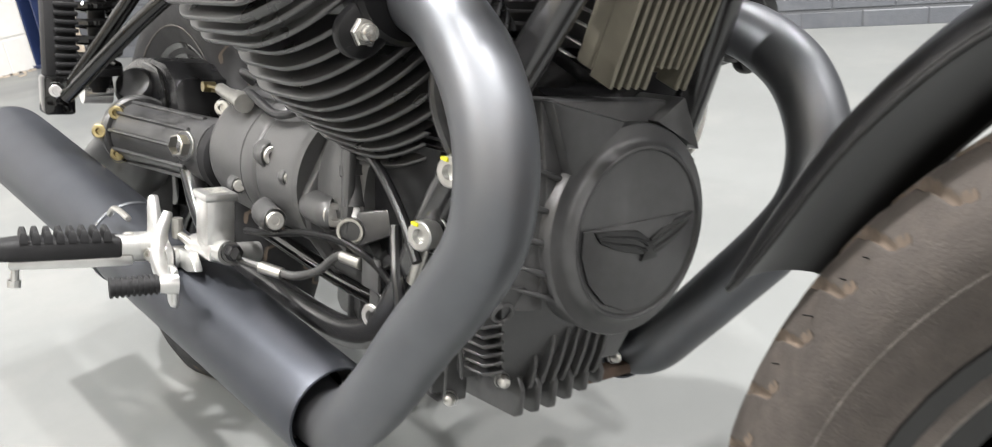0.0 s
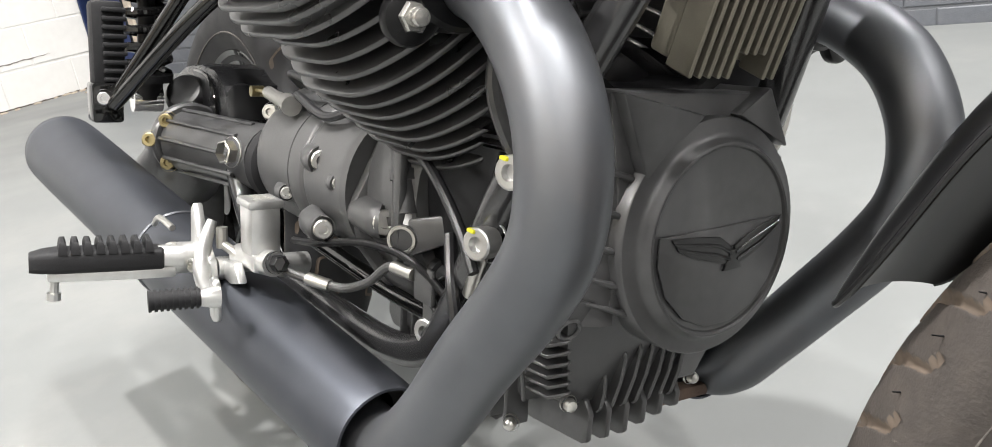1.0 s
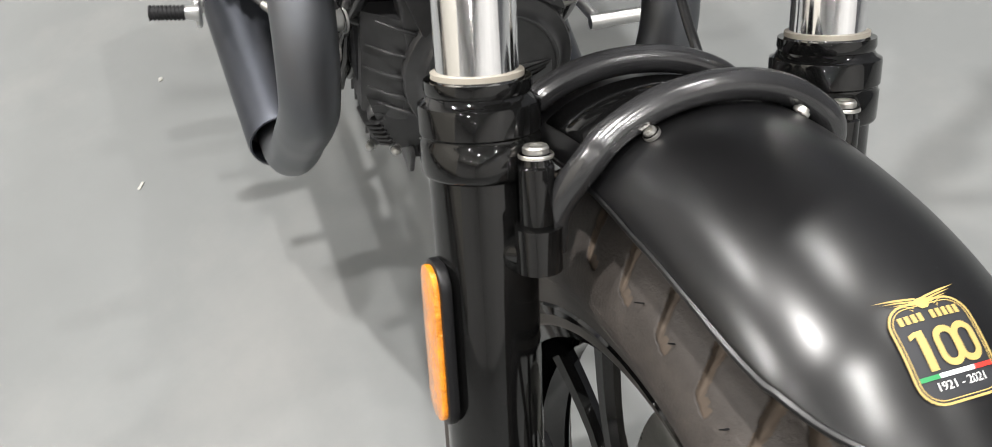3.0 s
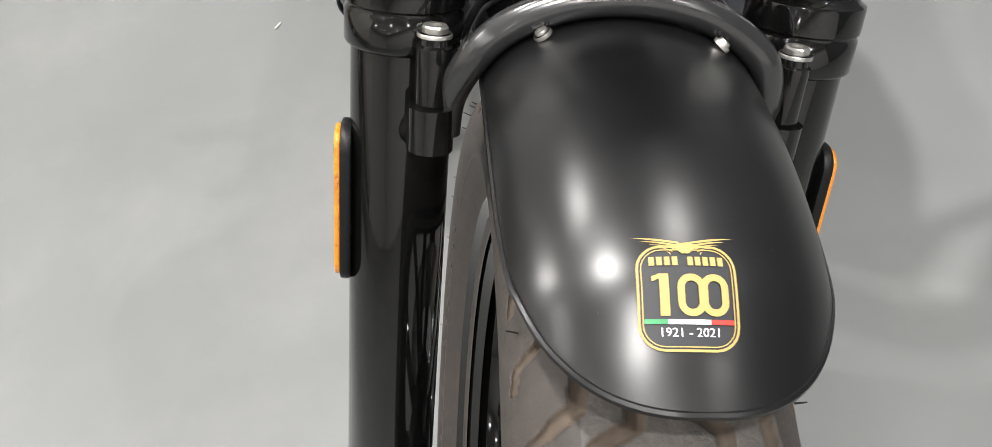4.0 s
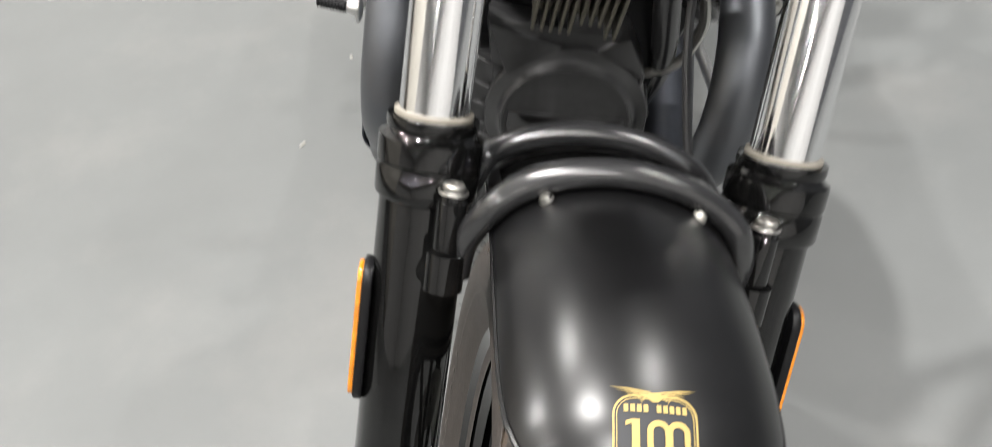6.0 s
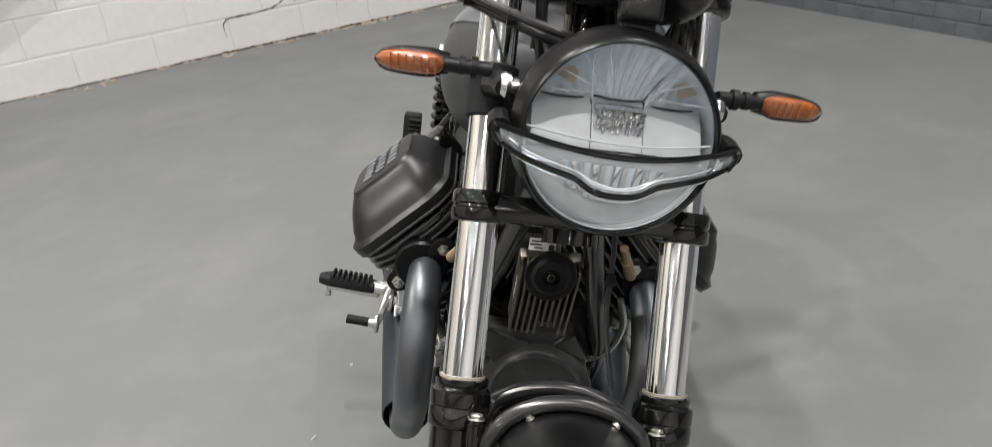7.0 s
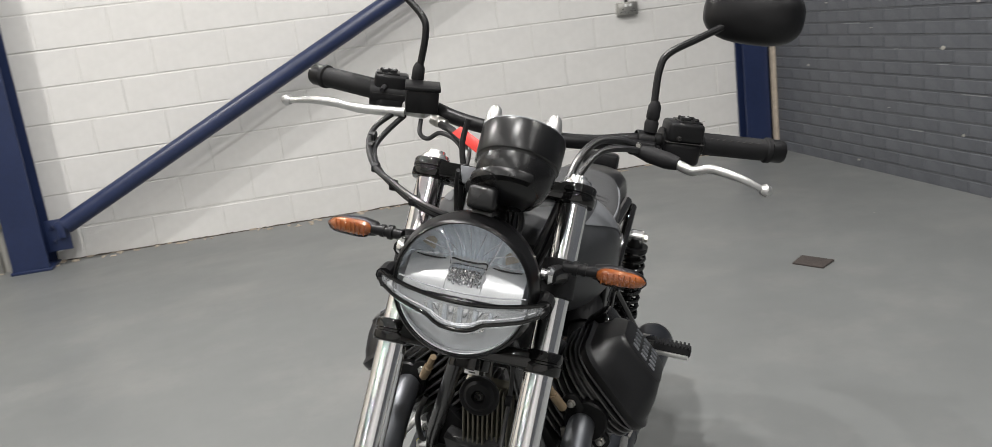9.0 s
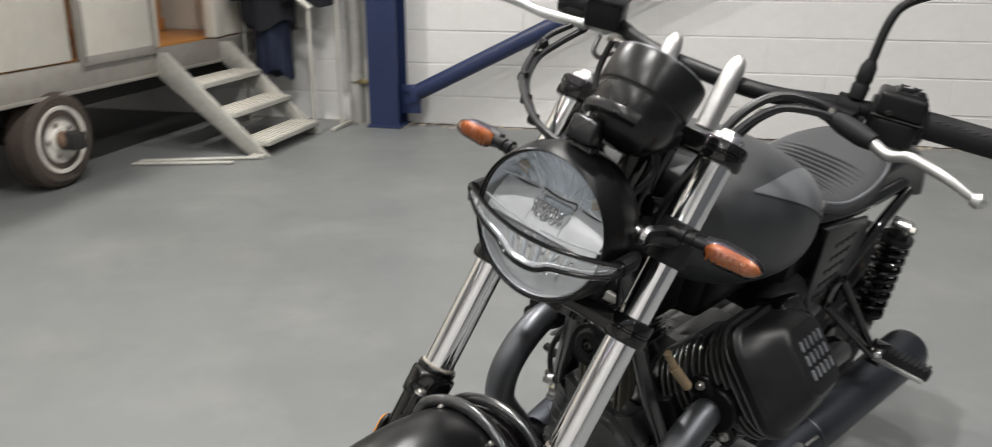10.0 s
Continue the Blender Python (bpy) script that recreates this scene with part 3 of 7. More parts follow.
def wheel(name, centre, radius, width, rim_r, parent_label, grooves, st=None, rubber=None):
    """Tyre, rim, hub and split spokes round an axle."""
    m = axes(centre, (1, 0, 0), (0, 0, 1))
    if st is not None:
        m = st @ m
    w = part(name, lathe([(rim_r - 0.012, -width * 0.30), (rim_r + 0.006, -width * 0.36), (rim_r + 0.022, -width * 0.44), (radius - width * 0.42, -width * 0.5), (radius - width * 0.26, -width * 0.485), (radius - width * 0.12, -width * 0.39), (radius - width * 0.04, -width * 0.25), (radius, 0),
                          (radius - width * 0.04, width * 0.25), (radius - width * 0.12, width * 0.39), (radius - width * 0.26, width * 0.485), (radius - width * 0.42, width * 0.5), (rim_r + 0.022, width * 0.44), (rim_r + 0.006, width * 0.36), (rim_r - 0.012, width * 0.30)], m, 96), rubber or M_TYRE, bike, parent_label, None, 50)
    part("rim", lathe([(rim_r - 0.022, -width * 0.22), (rim_r + 0.004, -width * 0.37), (rim_r + 0.008, -width * 0.345), (rim_r - 0.008, -width * 0.2), (rim_r - 0.014, 0), (rim_r - 0.008, width * 0.2), (rim_r + 0.008, width * 0.345), (rim_r + 0.004, width * 0.37), (rim_r - 0.022, width * 0.22), (rim_r - 0.03, 0)], m, 72), M_GLOSS, w, "gloss black cast rim")
    part("hub", lathe([(0.0, -width * 0.5), (0.03, -width * 0.5), (0.032, -width * 0.3), (0.05, -width * 0.25), (0.05, width * 0.25), (0.032, width * 0.3), (0.03, width * 0.5), (0, width * 0.5)], m, 32), M_GLOSS, w)
    for k in range(6):
        for s in (-1, 1):
            a0, a1 = radians(60 * k + s * 5), radians(60 * k + s * 13)
            p0 = m @ Vector((0.04 * math.cos(a0), 0.04 * math.sin(a0), 0))
            p1 = m @ Vector((0.6 * rim_r * math.cos(radians(60 * k + s * 6)), 0.6 * rim_r * math.sin(radians(60 * k + s * 6)), 0))
            p2 = m @ Vector(((rim_r - 0.018) * math.cos(a1), (rim_r - 0.018) * math.sin(a1), 0))
            part("spoke", tube([p0, p1, p2], [0.010, 0.008, 0.010], 8, 5), M_GLOSS, w)
    for ro, rr in ((0.030, 0.0012), (0.046, 0.0009)):
        for side in (-1, 1):
            part("sidewall_ring", tube([m @ Vector(((rim_r + ro) * math.cos(t), (rim_r + ro) * math.sin(t), side * width * (0.465 if ro < 0.04 else 0.492))) for t in [2 * math.pi * q / 72 for q in range(73)]], rr, 6, 1), M_TYRE, w)
    for k in range(14):
        t = radians(196 + k * 5.2 + (6 if k > 6 else 0))
        part("sidewall_mark", box((0, 0, 0), (0.012, 0.006 if k % 3 else 0.009, 0.0016), 0.0005, m @ Matrix.Rotation(t, 4, "Z") @ Matrix.Translation((rim_r + 0.036, 0, -width * 0.478)), 1), M_TYRE, w)
    # tread cuts: hooked grooves that follow the crown, in turn on each side
    for k in range(grooves):
        for side in (-1, 1):
            a = 2 * math.pi * (k + (0.5 if side > 0 else 0)) / grooves
            for line in ([(0.462, 0.0), (0.458, 0.010), (0.452, 0.015), (0.43, 0.0180), (0.33, 0.0260), (0.305, 0.0285), (0.297, 0.033), (0.293, 0.045), (0.285, 0.0495), (0.26, 0.0520), (0.17, 0.0570), (0.145, 0.0595), (0.14, 0.065), (0.135, 0.077), (0.12, 0.0805), (0.04, 0.084)],):
                flat_line = spline([Vector((u * width, -v, 0)) for u, v in line], 3)
                loops = []
                for i, q in enumerate(flat_line):
                    run = (flat_line[min(i + 1, len(flat_line) - 1)] - flat_line[max(i - 1, 0)]).normalized()
                    half = 0.0020 * min(1.0, 0.45 + min(i, len(flat_line) - 1 - i) * 0.4)
                    row = []
                    for e in (-1, 0, 1):
                        u = max(0.0, min(q.x - run.y * half * e, width * 0.492))
                        v = q.y + run.x * half * e
                        drop = float(np.interp(u / width, [0, 0.25, 0.39, 0.485, 0.5], [0, 0.04, 0.12, 0.26, 0.42])) * width
                        r = radius - drop + (0.0009 if e else 0.0006)
                        row.append(m @ Vector((r * math.cos(a + v / radius), r * math.sin(a + v / radius), side * u)))
                    loops.append(row)
                part("tread_groove", rings(bmesh.new(), loops, False, False), M_GROOVE, w, "", None, 0)
    return w


def cut_tread(w, m, radius, width, rim_r, grooves):
    """Replaces the tyre's smooth skin with one whose hooked grooves are cut in."""
    prof_u = np.array([0.30, 0.36, 0.44, 0.50, 0.485, 0.39, 0.25, 0.0]) * width
    prof_r = np.array([rim_r - 0.012, rim_r + 0.006, rim_r + 0.022, radius - width * 0.42, radius - width * 0.26, radius - width * 0.12, radius - width * 0.04, radius])
    half = spline([Vector((u, r, 0)) for u, r in zip(prof_u, prof_r)], 9)
    half = [(v.x, v.y) for v in half]
    skin = [(-u, r) for u, r in half] + [(u, r) for u, r in half[-2::-1]]
    skin = np.array(skin)
    run = np.concatenate([[0], np.cumsum(np.hypot(*np.diff(skin, axis=0).T))])
    fine = np.linspace(0, run[-1], 210)
    su, sr = np.interp(fine, run, skin[:, 0]), np.interp(fine, run, skin[:, 1])
    per, cell = 40, 2 * math.pi * radius / grooves
    hook = np.array([(0.565, 0.004), (0.545, 0.0125), (0.46, 0.0180), (0.318, 0.0285), (0.293, 0.045), (0.26, 0.0520), (0.145, 0.0595), (0.135, 0.077), (0.05, 0.084)]) * (width, 1)
    depth = np.zeros((per, len(su)))
    for k in range(per):
        for j, u in enumerate(fine - run[-1] / 2):
            if abs(u) > 0.60 * width:
                continue
            v = -cell * (k / per + (0.5 if u > 0 else 0.0))
            near = 1.0
            for shift in range(-1, 5):
                q = np.array((abs(u), v % cell + (shift - 1) * cell))
                a, b = hook[:-1], hook[1:]
                f = np.clip(((q - a) * (b - a)).sum(1) / ((b - a) ** 2).sum(1), 0, 1)
                near = min(near, float(np.hypot(*(q - a - f[:, None] * (b - a)).T).min()))
            depth[k, j] = 0.0045 * min(1.0, max(0.0, ((0.0036 if abs(u) < 0.42 * width else 0.0027) - near) / 0.0012))
    ang = 2 * math.pi * np.arange(per * grooves) / (per * grooves)
    rr = sr[None, :] - np.tile(depth, (grooves, 1))
    co = np.stack([rr * np.cos(ang)[:, None], rr * np.sin(ang)[:, None], np.broadcast_to(su, rr.shape)], -1).reshape(-1, 3)
    mm = np.array(m)
    co = co @ mm[:3, :3].T + mm[:3, 3]
    n, c = per * grooves, len(su)
    i, j = np.meshgrid(np.arange(n), np.arange(c - 1), indexing="ij")
    quads = np.stack([i * c + j, i * c + j + 1, (i + 1) % n * c + j + 1, (i + 1) % n * c + j], -1).reshape(-1, 4)
    me = bpy.data.meshes.new("tyre_skin")
    me.from_pydata(co.tolist(), [], quads.tolist())
    me.materials.append(M_TYRE)
    me.materials.append(M_GROOVE)
    me.materials.append(M_WALL)
    low = np.tile(depth, (grooves, 1)).reshape(-1)[quads].max(1) > 0.0024
    wall = np.abs(np.broadcast_to(su, rr.shape).reshape(-1)[quads]).min(1) > 0.30 * width
    me.polygons.foreach_set("material_index", np.where(low, 1, np.where(wall, 2, 0)).astype(np.int32))
    me.polygons.foreach_set("use_smooth", [True] * len(me.polygons))
    w.data = me
    for old in [o for o in w.children if o.name.startswith("tread_groove")]:
        bpy.data.objects.remove(old)
    rnd = random.Random(8)
    hairs = bmesh.new()
    for k in range(70):
        t, side = rnd.uniform(0, 2 * math.pi), rnd.choice((-1, 1))
        base = m @ Vector(((radius - width * 0.2) * math.cos(t), (radius - width * 0.2) * math.sin(t), side * width * 0.46))
        out = m.to_3x3() @ Vector((0.35 * math.cos(t), 0.35 * math.sin(t), side))
        hairs = join(hairs, tube([base, base + out * rnd.uniform(0.003, 0.0065)], [0.0005, 0.0003], 5, 1))
    part("vent_hairs", hairs, M_RUBBER, w, "short rubber moulding hairs")["kind"] = "stuff"


front = wheel("front_wheel", AXLE + Vector((0.005, 0, 0)), 0.319, 0.121, 0.229, "dusty black front tyre on a cast wheel", 52)
cut_tread(front, axes(AXLE + Vector((0.005, 0, 0)), (1, 0, 0), (0, 0, 1)), 0.319, 0.121, 0.229, 52)
rear = wheel("rear_wheel", REAR, 0.314, 0.125, 0.216, "black rear tyre on a cast wheel", 24, STEER, M_RUBBER)
part("axle_spacer", join(rod(AXLE + Vector((-0.105, 0, 0)), AXLE + Vector((-0.04, 0, 0)), 0.016, 20), rod(AXLE + Vector((0.04, 0, 0)), AXLE + Vector((0.105, 0, 0)), 0.016, 20)), M_SILVER, front, "polished axle spacer")
part("brake_disc", lathe([(0.075, -0.002), (0.145, -0.002), (0.145, 0.002), (0.075, 0.002)], axes(AXLE + Vector((0.068, 0, 0)), (1, 0, 0)), 48), M_STEEL, front, "steel front brake disc")

# fork
fork = sub("front_fork", bike, "telescopic fork with chrome stanchions and gloss black sliders")
def M_LEG(x):
    return axes(F(x, 0, 0), UP, (1, 0, 0))

for sx in (-1, 1):
    x = 0.1015 * sx
    part("stanchion", lathe([(0.020, -0.02), (0.020, 0.40)], M_LEG(x), 36), M_CHROME, fork, "chrome stanchion")
    part("seal_ring", lathe([(0.020, 0.001), (0.0224, 0.001), (0.0224, 0.0036), (0.020, 0.0038)], M_LEG(x), 36), M_BEIGE, fork, "pale dust ring")
    part("slider", lathe([(0.0200, 0.0), (0.0258, 0.0005), (0.0262, -0.004), (0.0252, -0.0065), (0.0266, -0.009), (0.0294, -0.0105), (0.0297, -0.012), (0.0297, -0.024), (0.0287, -0.0252), (0.0287, -0.0268), (0.0295, -0.028), (0.0295, -0.043), (0.0288, -0.0445), (0.0262, -0.046), (0.0262, -0.12), (0.0262, -0.335), (0.020, -0.345), (0.0, -0.345)], M_LEG(x), 40), M_GLOSS, fork, "gloss black fork slider")
    part("axle_lug", join(prism(rounded(0.044, 0.11, 0.018), 0.034, axes(F(x, 0.0, -0.375) - Vector((0.017, 0, 0)), (1, 0, 0), (0, CA, -SA)), 0.004), rod(F(x, 0, -0.385) - Vector((0.022, 0, 0)), F(x, 0, -0.385) + Vector((0.022, 0, 0)), 0.021, 20)), M_ENGINE, fork)
    part("inner_web", prism([(-0.02, -0.33), (0.028, -0.30), (0.030, -0.13), (0.018, -0.10), (-0.005, -0.10)], 0.012, Matrix.Translation(F(x * 0.80, 0.004, 0)) @ Matrix(((0, 0, 1, -0.006), (CA, SA, 0, 0), (-SA, CA, 0, 0), (0, 0, 0, 1))), 0.003), M_GLOSS, fork)
    cx, cy = 0.087 * sx, -0.034
    part("clamp_post", lathe([(0.0, 0.0), (0.0068, 0.0), (0.0072, -0.004), (0.0085, -0.005), (0.0085, -0.052), (0.007, -0.056), (0, -0.056)], axes(F(cx, cy, -0.032), UP), 20), M_GLOSS, fork)
    part("clamp_bolt", bolt(F(cx, cy, -0.0325), UP, 0.0062, 0.0055), M_STEEL, fork)
    part("clamp_arm", join(rod(F(cx, cy, -0.079), F(x, -0.004, -0.086), 0.0105, 14), rod(F(cx, cy, -0.088), F(cx, cy, -0.066), 0.0115, 18)), M_GLOSS, fork)
    r = sub("side_reflector", fork, "long amber side reflector in a black holder")
    rm = axes(F(0.1260 * sx, -0.003, -0.133), (sx, 0, 0), UP)
    part("holder", prism(rounded(0.092, 0.029, 0.013), 0.006, rm, 0.0015), M_PLASTIC_SHADE, r)
    part("lens", prism(rounded(0.087, 0.024, 0.011), 0.0035, rm @ Matrix.Translation((0, 0, 0.0055)), 0.001), M_AMBER, r, "amber reflector lens")
    part("mount", box((0, 0, -0.006), (0.05, 0.014, 0.014), 0.002, rm), M_GLOSS, r)

# yokes
for z0, z1, nm in ((0.152, 0.184, "lower_yoke"), (0.383, 0.412, "upper_yoke")):
    h = z1 - z0
    y = part(nm, join(prism([(-0.096, -0.024), (0.096, -0.024), (0.097, 0.02), (0.05, 0.062), (0.03, 0.078), (-0.03, 0.078), (-0.05, 0.062), (-0.097, 0.02)], h * 0.8, Matrix.Translation(F(0, 0, z0 + h * 0.1)) @ Matrix(((1, 0, 0, 0), (0, CA, SA, 0), (0, -SA, CA, 0), (0, 0, 0, 1))), 0.004)), M_GLOSS, fork, "gloss black fork yoke")
    for sx in (-1, 1):
        part("clamp_ring", lathe([(0.0205, 0), (0.0265, 0.001), (0.0282, 0.004), (0.0282, h * 0.42), (0.0268, h * 0.46), (0.0268, h * 0.54), (0.0282, h * 0.58), (0.0282, h - 0.004), (0.0265, h - 0.001), (0.0205, h)], M_LEG(0.1015 * sx) @ Matrix.Translation((0, 0, z0)), 36), M_GLOSS, y)
for sx in (-1, 1):
    part("fork_cap", lathe([(0.0, 0.425), (0.012, 0.425), (0.013, 0.420), (0.0185, 0.419), (0.020, 0.416), (0.020, 0.405)], M_LEG(0.1015 * sx), 24), M_SILVER, fork, "silver fork top cap")
    part("cover_tube", lathe([(0.0215, 0.255), (0.0245, 0.257), (0.0245, 0.305), (0.0215, 0.307)], M_LEG(0.1015 * sx), 28), M_RUBBER, fork, "black lamp bracket sleeve")

# ---- front fender ----
PROF = spline([(0, -0.066, 0.680), (0, -0.040, 0.692), (0, -0.010, 0.7015), (0, 0.04, 0.7035), (0, 0.10, 0.694), (0, 0.16, 0.670), (0, 0.225, 0.630), (0, 0.274, 0.576), (0, 0.306, 0.524), (0, 0.324, 0.488), (0, 0.330, 0.474)], 8)
ARC = np.concatenate([[0], np.cumsum([(b - a).length for a, b in zip(PROF, PROF[1:])])])


def fender_at(s, phi, lift=0.0):
    """A place on the fender's outer skin: s along the crown from its nose, phi round it in radians."""
    i = int(np.clip(np.searchsorted(ARC, s) - 1, 0, len(PROF) - 2))
    f = (s - ARC[i]) / (ARC[i + 1] - ARC[i])
    p = PROF[i].lerp(PROF[i + 1], f)
    a, b = PROF[max(i - 1, 0)], PROF[min(i + 2, len(PROF) - 1)]
    t = (b - a).normalized()
    nrm = Vector((0, -t.z, t.y))
    w = float(np.interp(s, [0.0, 0.38, 0.45, 0.51], [0.066, 0.066, 0.060, 0.055]))
    d = float(np.interp(s, [0.0, 0.16, 0.28, 0.38, 0.45, 0.51], [0.046, 0.045, 0.031, 0.028, 0.025, 0.022]))
    return p + Vector((1, 0, 0)) * (w + lift) * math.sin(phi) + nrm * (-d * (1 - math.cos(phi)) + lift * math.cos(phi))


def fender_span(s):
    """How far round the crown the skin reaches: rounded off at the nose and at the tail."""
    v = min(1.0, max(0.0, (ARC[-1] - s) / 0.055))
    nose = 224 * max(0.0, s - 0.0045) ** 0.4
    return radians(min(90, nose if nose < 58 else 58 + 27 * (1 - math.exp(-(nose - 58) / 27)))) * (0.62 + 0.38 * (1 - (1 - v) ** 2) ** 0.5)


stations = [0.0046 + (ARC[-1] - 0.0050) * (0.5 - 0.5 * math.cos(math.pi * (i / 80))) for i in range(81)]
fm = rings(bmesh.new(), [[fender_at(s, fender_span(s) * (j - 18) / 18) for j in range(37)] for s in stations], False, False)
fender = part("front_fender", fm, M_SATIN, bike, "short matte black front mudguard with a gold anniversary badge", None, 60)
sol = fender.modifiers.new("thickness", "SOLIDIFY")
sol.thickness, sol.offset = 0.003, -1
rim_line = [fender_at(s, -fender_span(s), -0.0012) for s in stations[::-1]] + [fender_at(s, fender_span(s), -0.0012) for s in stations[1:]]
part("rolled_edge", tube(rim_line, 0.0019, 8, 1), M_SATIN, fender)


def on_fender(poly_bm, lift):
    """Wraps a flat badge piece (x across, y up the fender, metres) onto the crown."""
    for v in poly_bm.verts:
        v.co = fender_at(0.0425 + v.co.y, math.asin(max(-0.99, min(0.99, (v.co.x - 0.0045) / 0.066))), lift)
    return poly_bm


def flat(poly, hole=None, k=2):
    """A flat outline, or the band between two outlines, cut finely enough to wrap."""
    bm = bmesh.new()
    if hole:
        a = [bm.verts.new((x, y, 0)) for x, y in poly]
        b = [bm.verts.new((x, y, 0)) for x, y in hole]
        n = len(a)
        for i in range(n):
            bm.faces.new((a[i], a[(i + 1) % n], b[(i + 1) % n], b[i]))
        for _ in range(3):
            bmesh.ops.subdivide_edges(bm, edges=[e for e in bm.edges if e.calc_length() > 0.003], cuts=1, use_grid_fill=True)
    else:
        bm.faces.new([bm.verts.new((x, y, 0)) for x, y in poly])
        bmesh.ops.triangulate(bm, faces=bm.faces)
        for _ in range(k):
            bmesh.ops.subdivide_edges(bm, edges=[e for e in bm.edges if e.calc_length() > 0.003], cuts=1)
            bmesh.ops.triangulate(bm, faces=[f for f in bm.faces if len(f.verts) > 4])
    return bm


def lettering(text, size, x, y):
    """Built-in type as flat mesh, centred at x, y."""
    c = bpy.data.curves.new("lettering", "FONT")
    c.body, c.size, c.align_x, c.align_y, c.resolution_u = text, size, "CENTER", "CENTER", 3
    ob = bpy.data.objects.new("lettering", c)
    scene.collection.objects.link(ob)
    me = bpy.data.meshes.new_from_object(ob)
    bm = bmesh.new()
    bm.from_mesh(me)
    bpy.data.objects.remove(ob)
    bpy.data.meshes.remove(me)
    bmesh.ops.translate(bm, vec=(x, y, 0), verts=bm.verts)
    return bm


def shield(w, h, r, dy=0.0):
    return [(x, y + dy) for x, y in rounded(w, h, r, 6)]


badge = sub("fender_badge", fender, "black and gold anniversary badge reading 100, 1921 - 2021")
part("badge_field", on_fender(flat(shield(0.0335, 0.036, 0.0085), None, 4), 0.0004), M_BADGE, badge, "", None, 0)
part("badge_band", on_fender(flat(shield(0.0335, 0.036, 0.0085), shield(0.0318, 0.0343, 0.0077)), 0.0009), M_GOLD, badge, "gold outer border", None, 0)
part("badge_band", on_fender(flat(shield(0.0306, 0.0331, 0.0071), shield(0.0298, 0.0323, 0.0067)), 0.0009), M_GOLD, badge, "gold inner line", None, 0)
for tx in [-0.0115 + 0.00256 * i for i in range(10)]:
    if abs(tx - (-0.0115 + 0.00256 * 4)) > 1e-4:
        part("badge_bar", on_fender(flat([(tx - 0.0009, 0.0108), (tx + 0.0009, 0.0108), (tx + 0.0009, 0.0139), (tx - 0.0009, 0.0139)], None, 0), 0.0009), M_GOLD, badge, "", None, 0)


def ring_digit(cx):
    return flat(shield(0.0094, 0.0142, 0.0046, 0.0), shield(0.0046, 0.0094, 0.0022, 0.0))


for cx in (-0.0005, 0.0072):
    d = ring_digit(0)
    bmesh.ops.translate(d, vec=(cx + 0.0015, 0.0008, 0), verts=d.verts)
    part("numeral_zero", on_fender(d, 0.0010), M_GOLD, badge, "", None, 0)
part("numeral_one", on_fender(join(flat([(-0.0095, -0.0063), (-0.0064, -0.0063), (-0.0064, 0.0079), (-0.0095, 0.0079)], None, 3), flat([(-0.0119, 0.0052), (-0.0095, 0.0062), (-0.0095, 0.0079), (-0.0119, 0.0070)], None, 2)), 0.0010), M_GOLD, badge, "", None, 0)
for x0, x1, mt in ((-0.0147, -0.0072, M_GREEN), (-0.0072, 0.0068, M_WHITE), (0.0068, 0.0147, M_RED)):
    part("badge_stripe", on_fender(flat([(x0, -0.0090), (x1, -0.0090), (x1, -0.0074), (x0, -0.0074)]), 0.0009), mt, badge, "", None, 0)
part("badge_years", on_fender(lettering("1921 - 2021", 0.0042, 0.0, -0.0118), 0.0010), M_WHITE, badge, "white numbers 1921 - 2021", None, 0)
part("badge_wing", on_fender(join(flat([(-0.0036, 0.0172), (-0.0012, 0.0150), (0.0012, 0.0150), (0.0036, 0.0172), (0.0022, 0.0192), (-0.0022, 0.0188)], None, 2)), 0.0010), M_GOLD, badge, "plain gold bird shape", None, 0)
for side in (-1, 1):
    for q in range(5):
        x0, x1 = 0.0018 + 0.0008 * q, 0.0175 - 0.0026 * q
        y0, y1 = 0.0193 - 0.0010 * q, 0.0214 - 0.0014 * q
        quill = [(x0, y0), (x0, y0 - 0.00075), ((x0 + x1) / 2, (y0 + y1) / 2 - 0.0005 + 0.0002 * q), (x1, y1), ((x0 + x1) / 2, (y0 + y1) / 2 + 0.0003)]
        part("wing_feather", on_fender(flat([(side * x, y) for x, y in quill][::side], None, 2), 0.0010), M_GOLD, badge, "", None, 0)

# braces over the fender
brace_set = sub("fender_brace", bike, "gloss black tubular mudguard stay")
front_hoop = [F(-0.080, -0.032, -0.080), F(-0.078, -0.034, -0.060)] + [fender_at(0.200, radians(a), 0.008) for a in (-66, -48, -30, -15, 0, 15, 30, 48, 66)] + [F(0.078, -0.034, -0.060), F(0.080, -0.032, -0.080)]
part("front_hoop", tube(front_hoop, 0.0078, 18, 5), M_FRAME, brace_set)
rear_hoop = [F(-0.082, 0.004, -0.075), F(-0.080, 0.006, -0.052)] + [fender_at(0.282, radians(a), 0.009) for a in (-66, -48, -30, -15, 0, 15, 30, 48, 66)] + [F(0.080, 0.006, -0.052), F(0.082, 0.004, -0.075)]
part("rear_hoop", tube(rear_hoop, 0.0078, 18, 5), M_FRAME, brace_set)
loops = [[fender_at(s, radians(a), l) for a in range(-62, 63, 6)] for s, l in ((0.222, 0.001), (0.245, 0.0012), (0.268, 0.0014))]
pl = part("bridge_plate", rings(bmesh.new(), loops, False, False), M_GLOSS, brace_set, "gloss black plate between the stays", None, 60)
pl.modifiers.new("thickness", "SOLIDIFY").thickness = 0.003
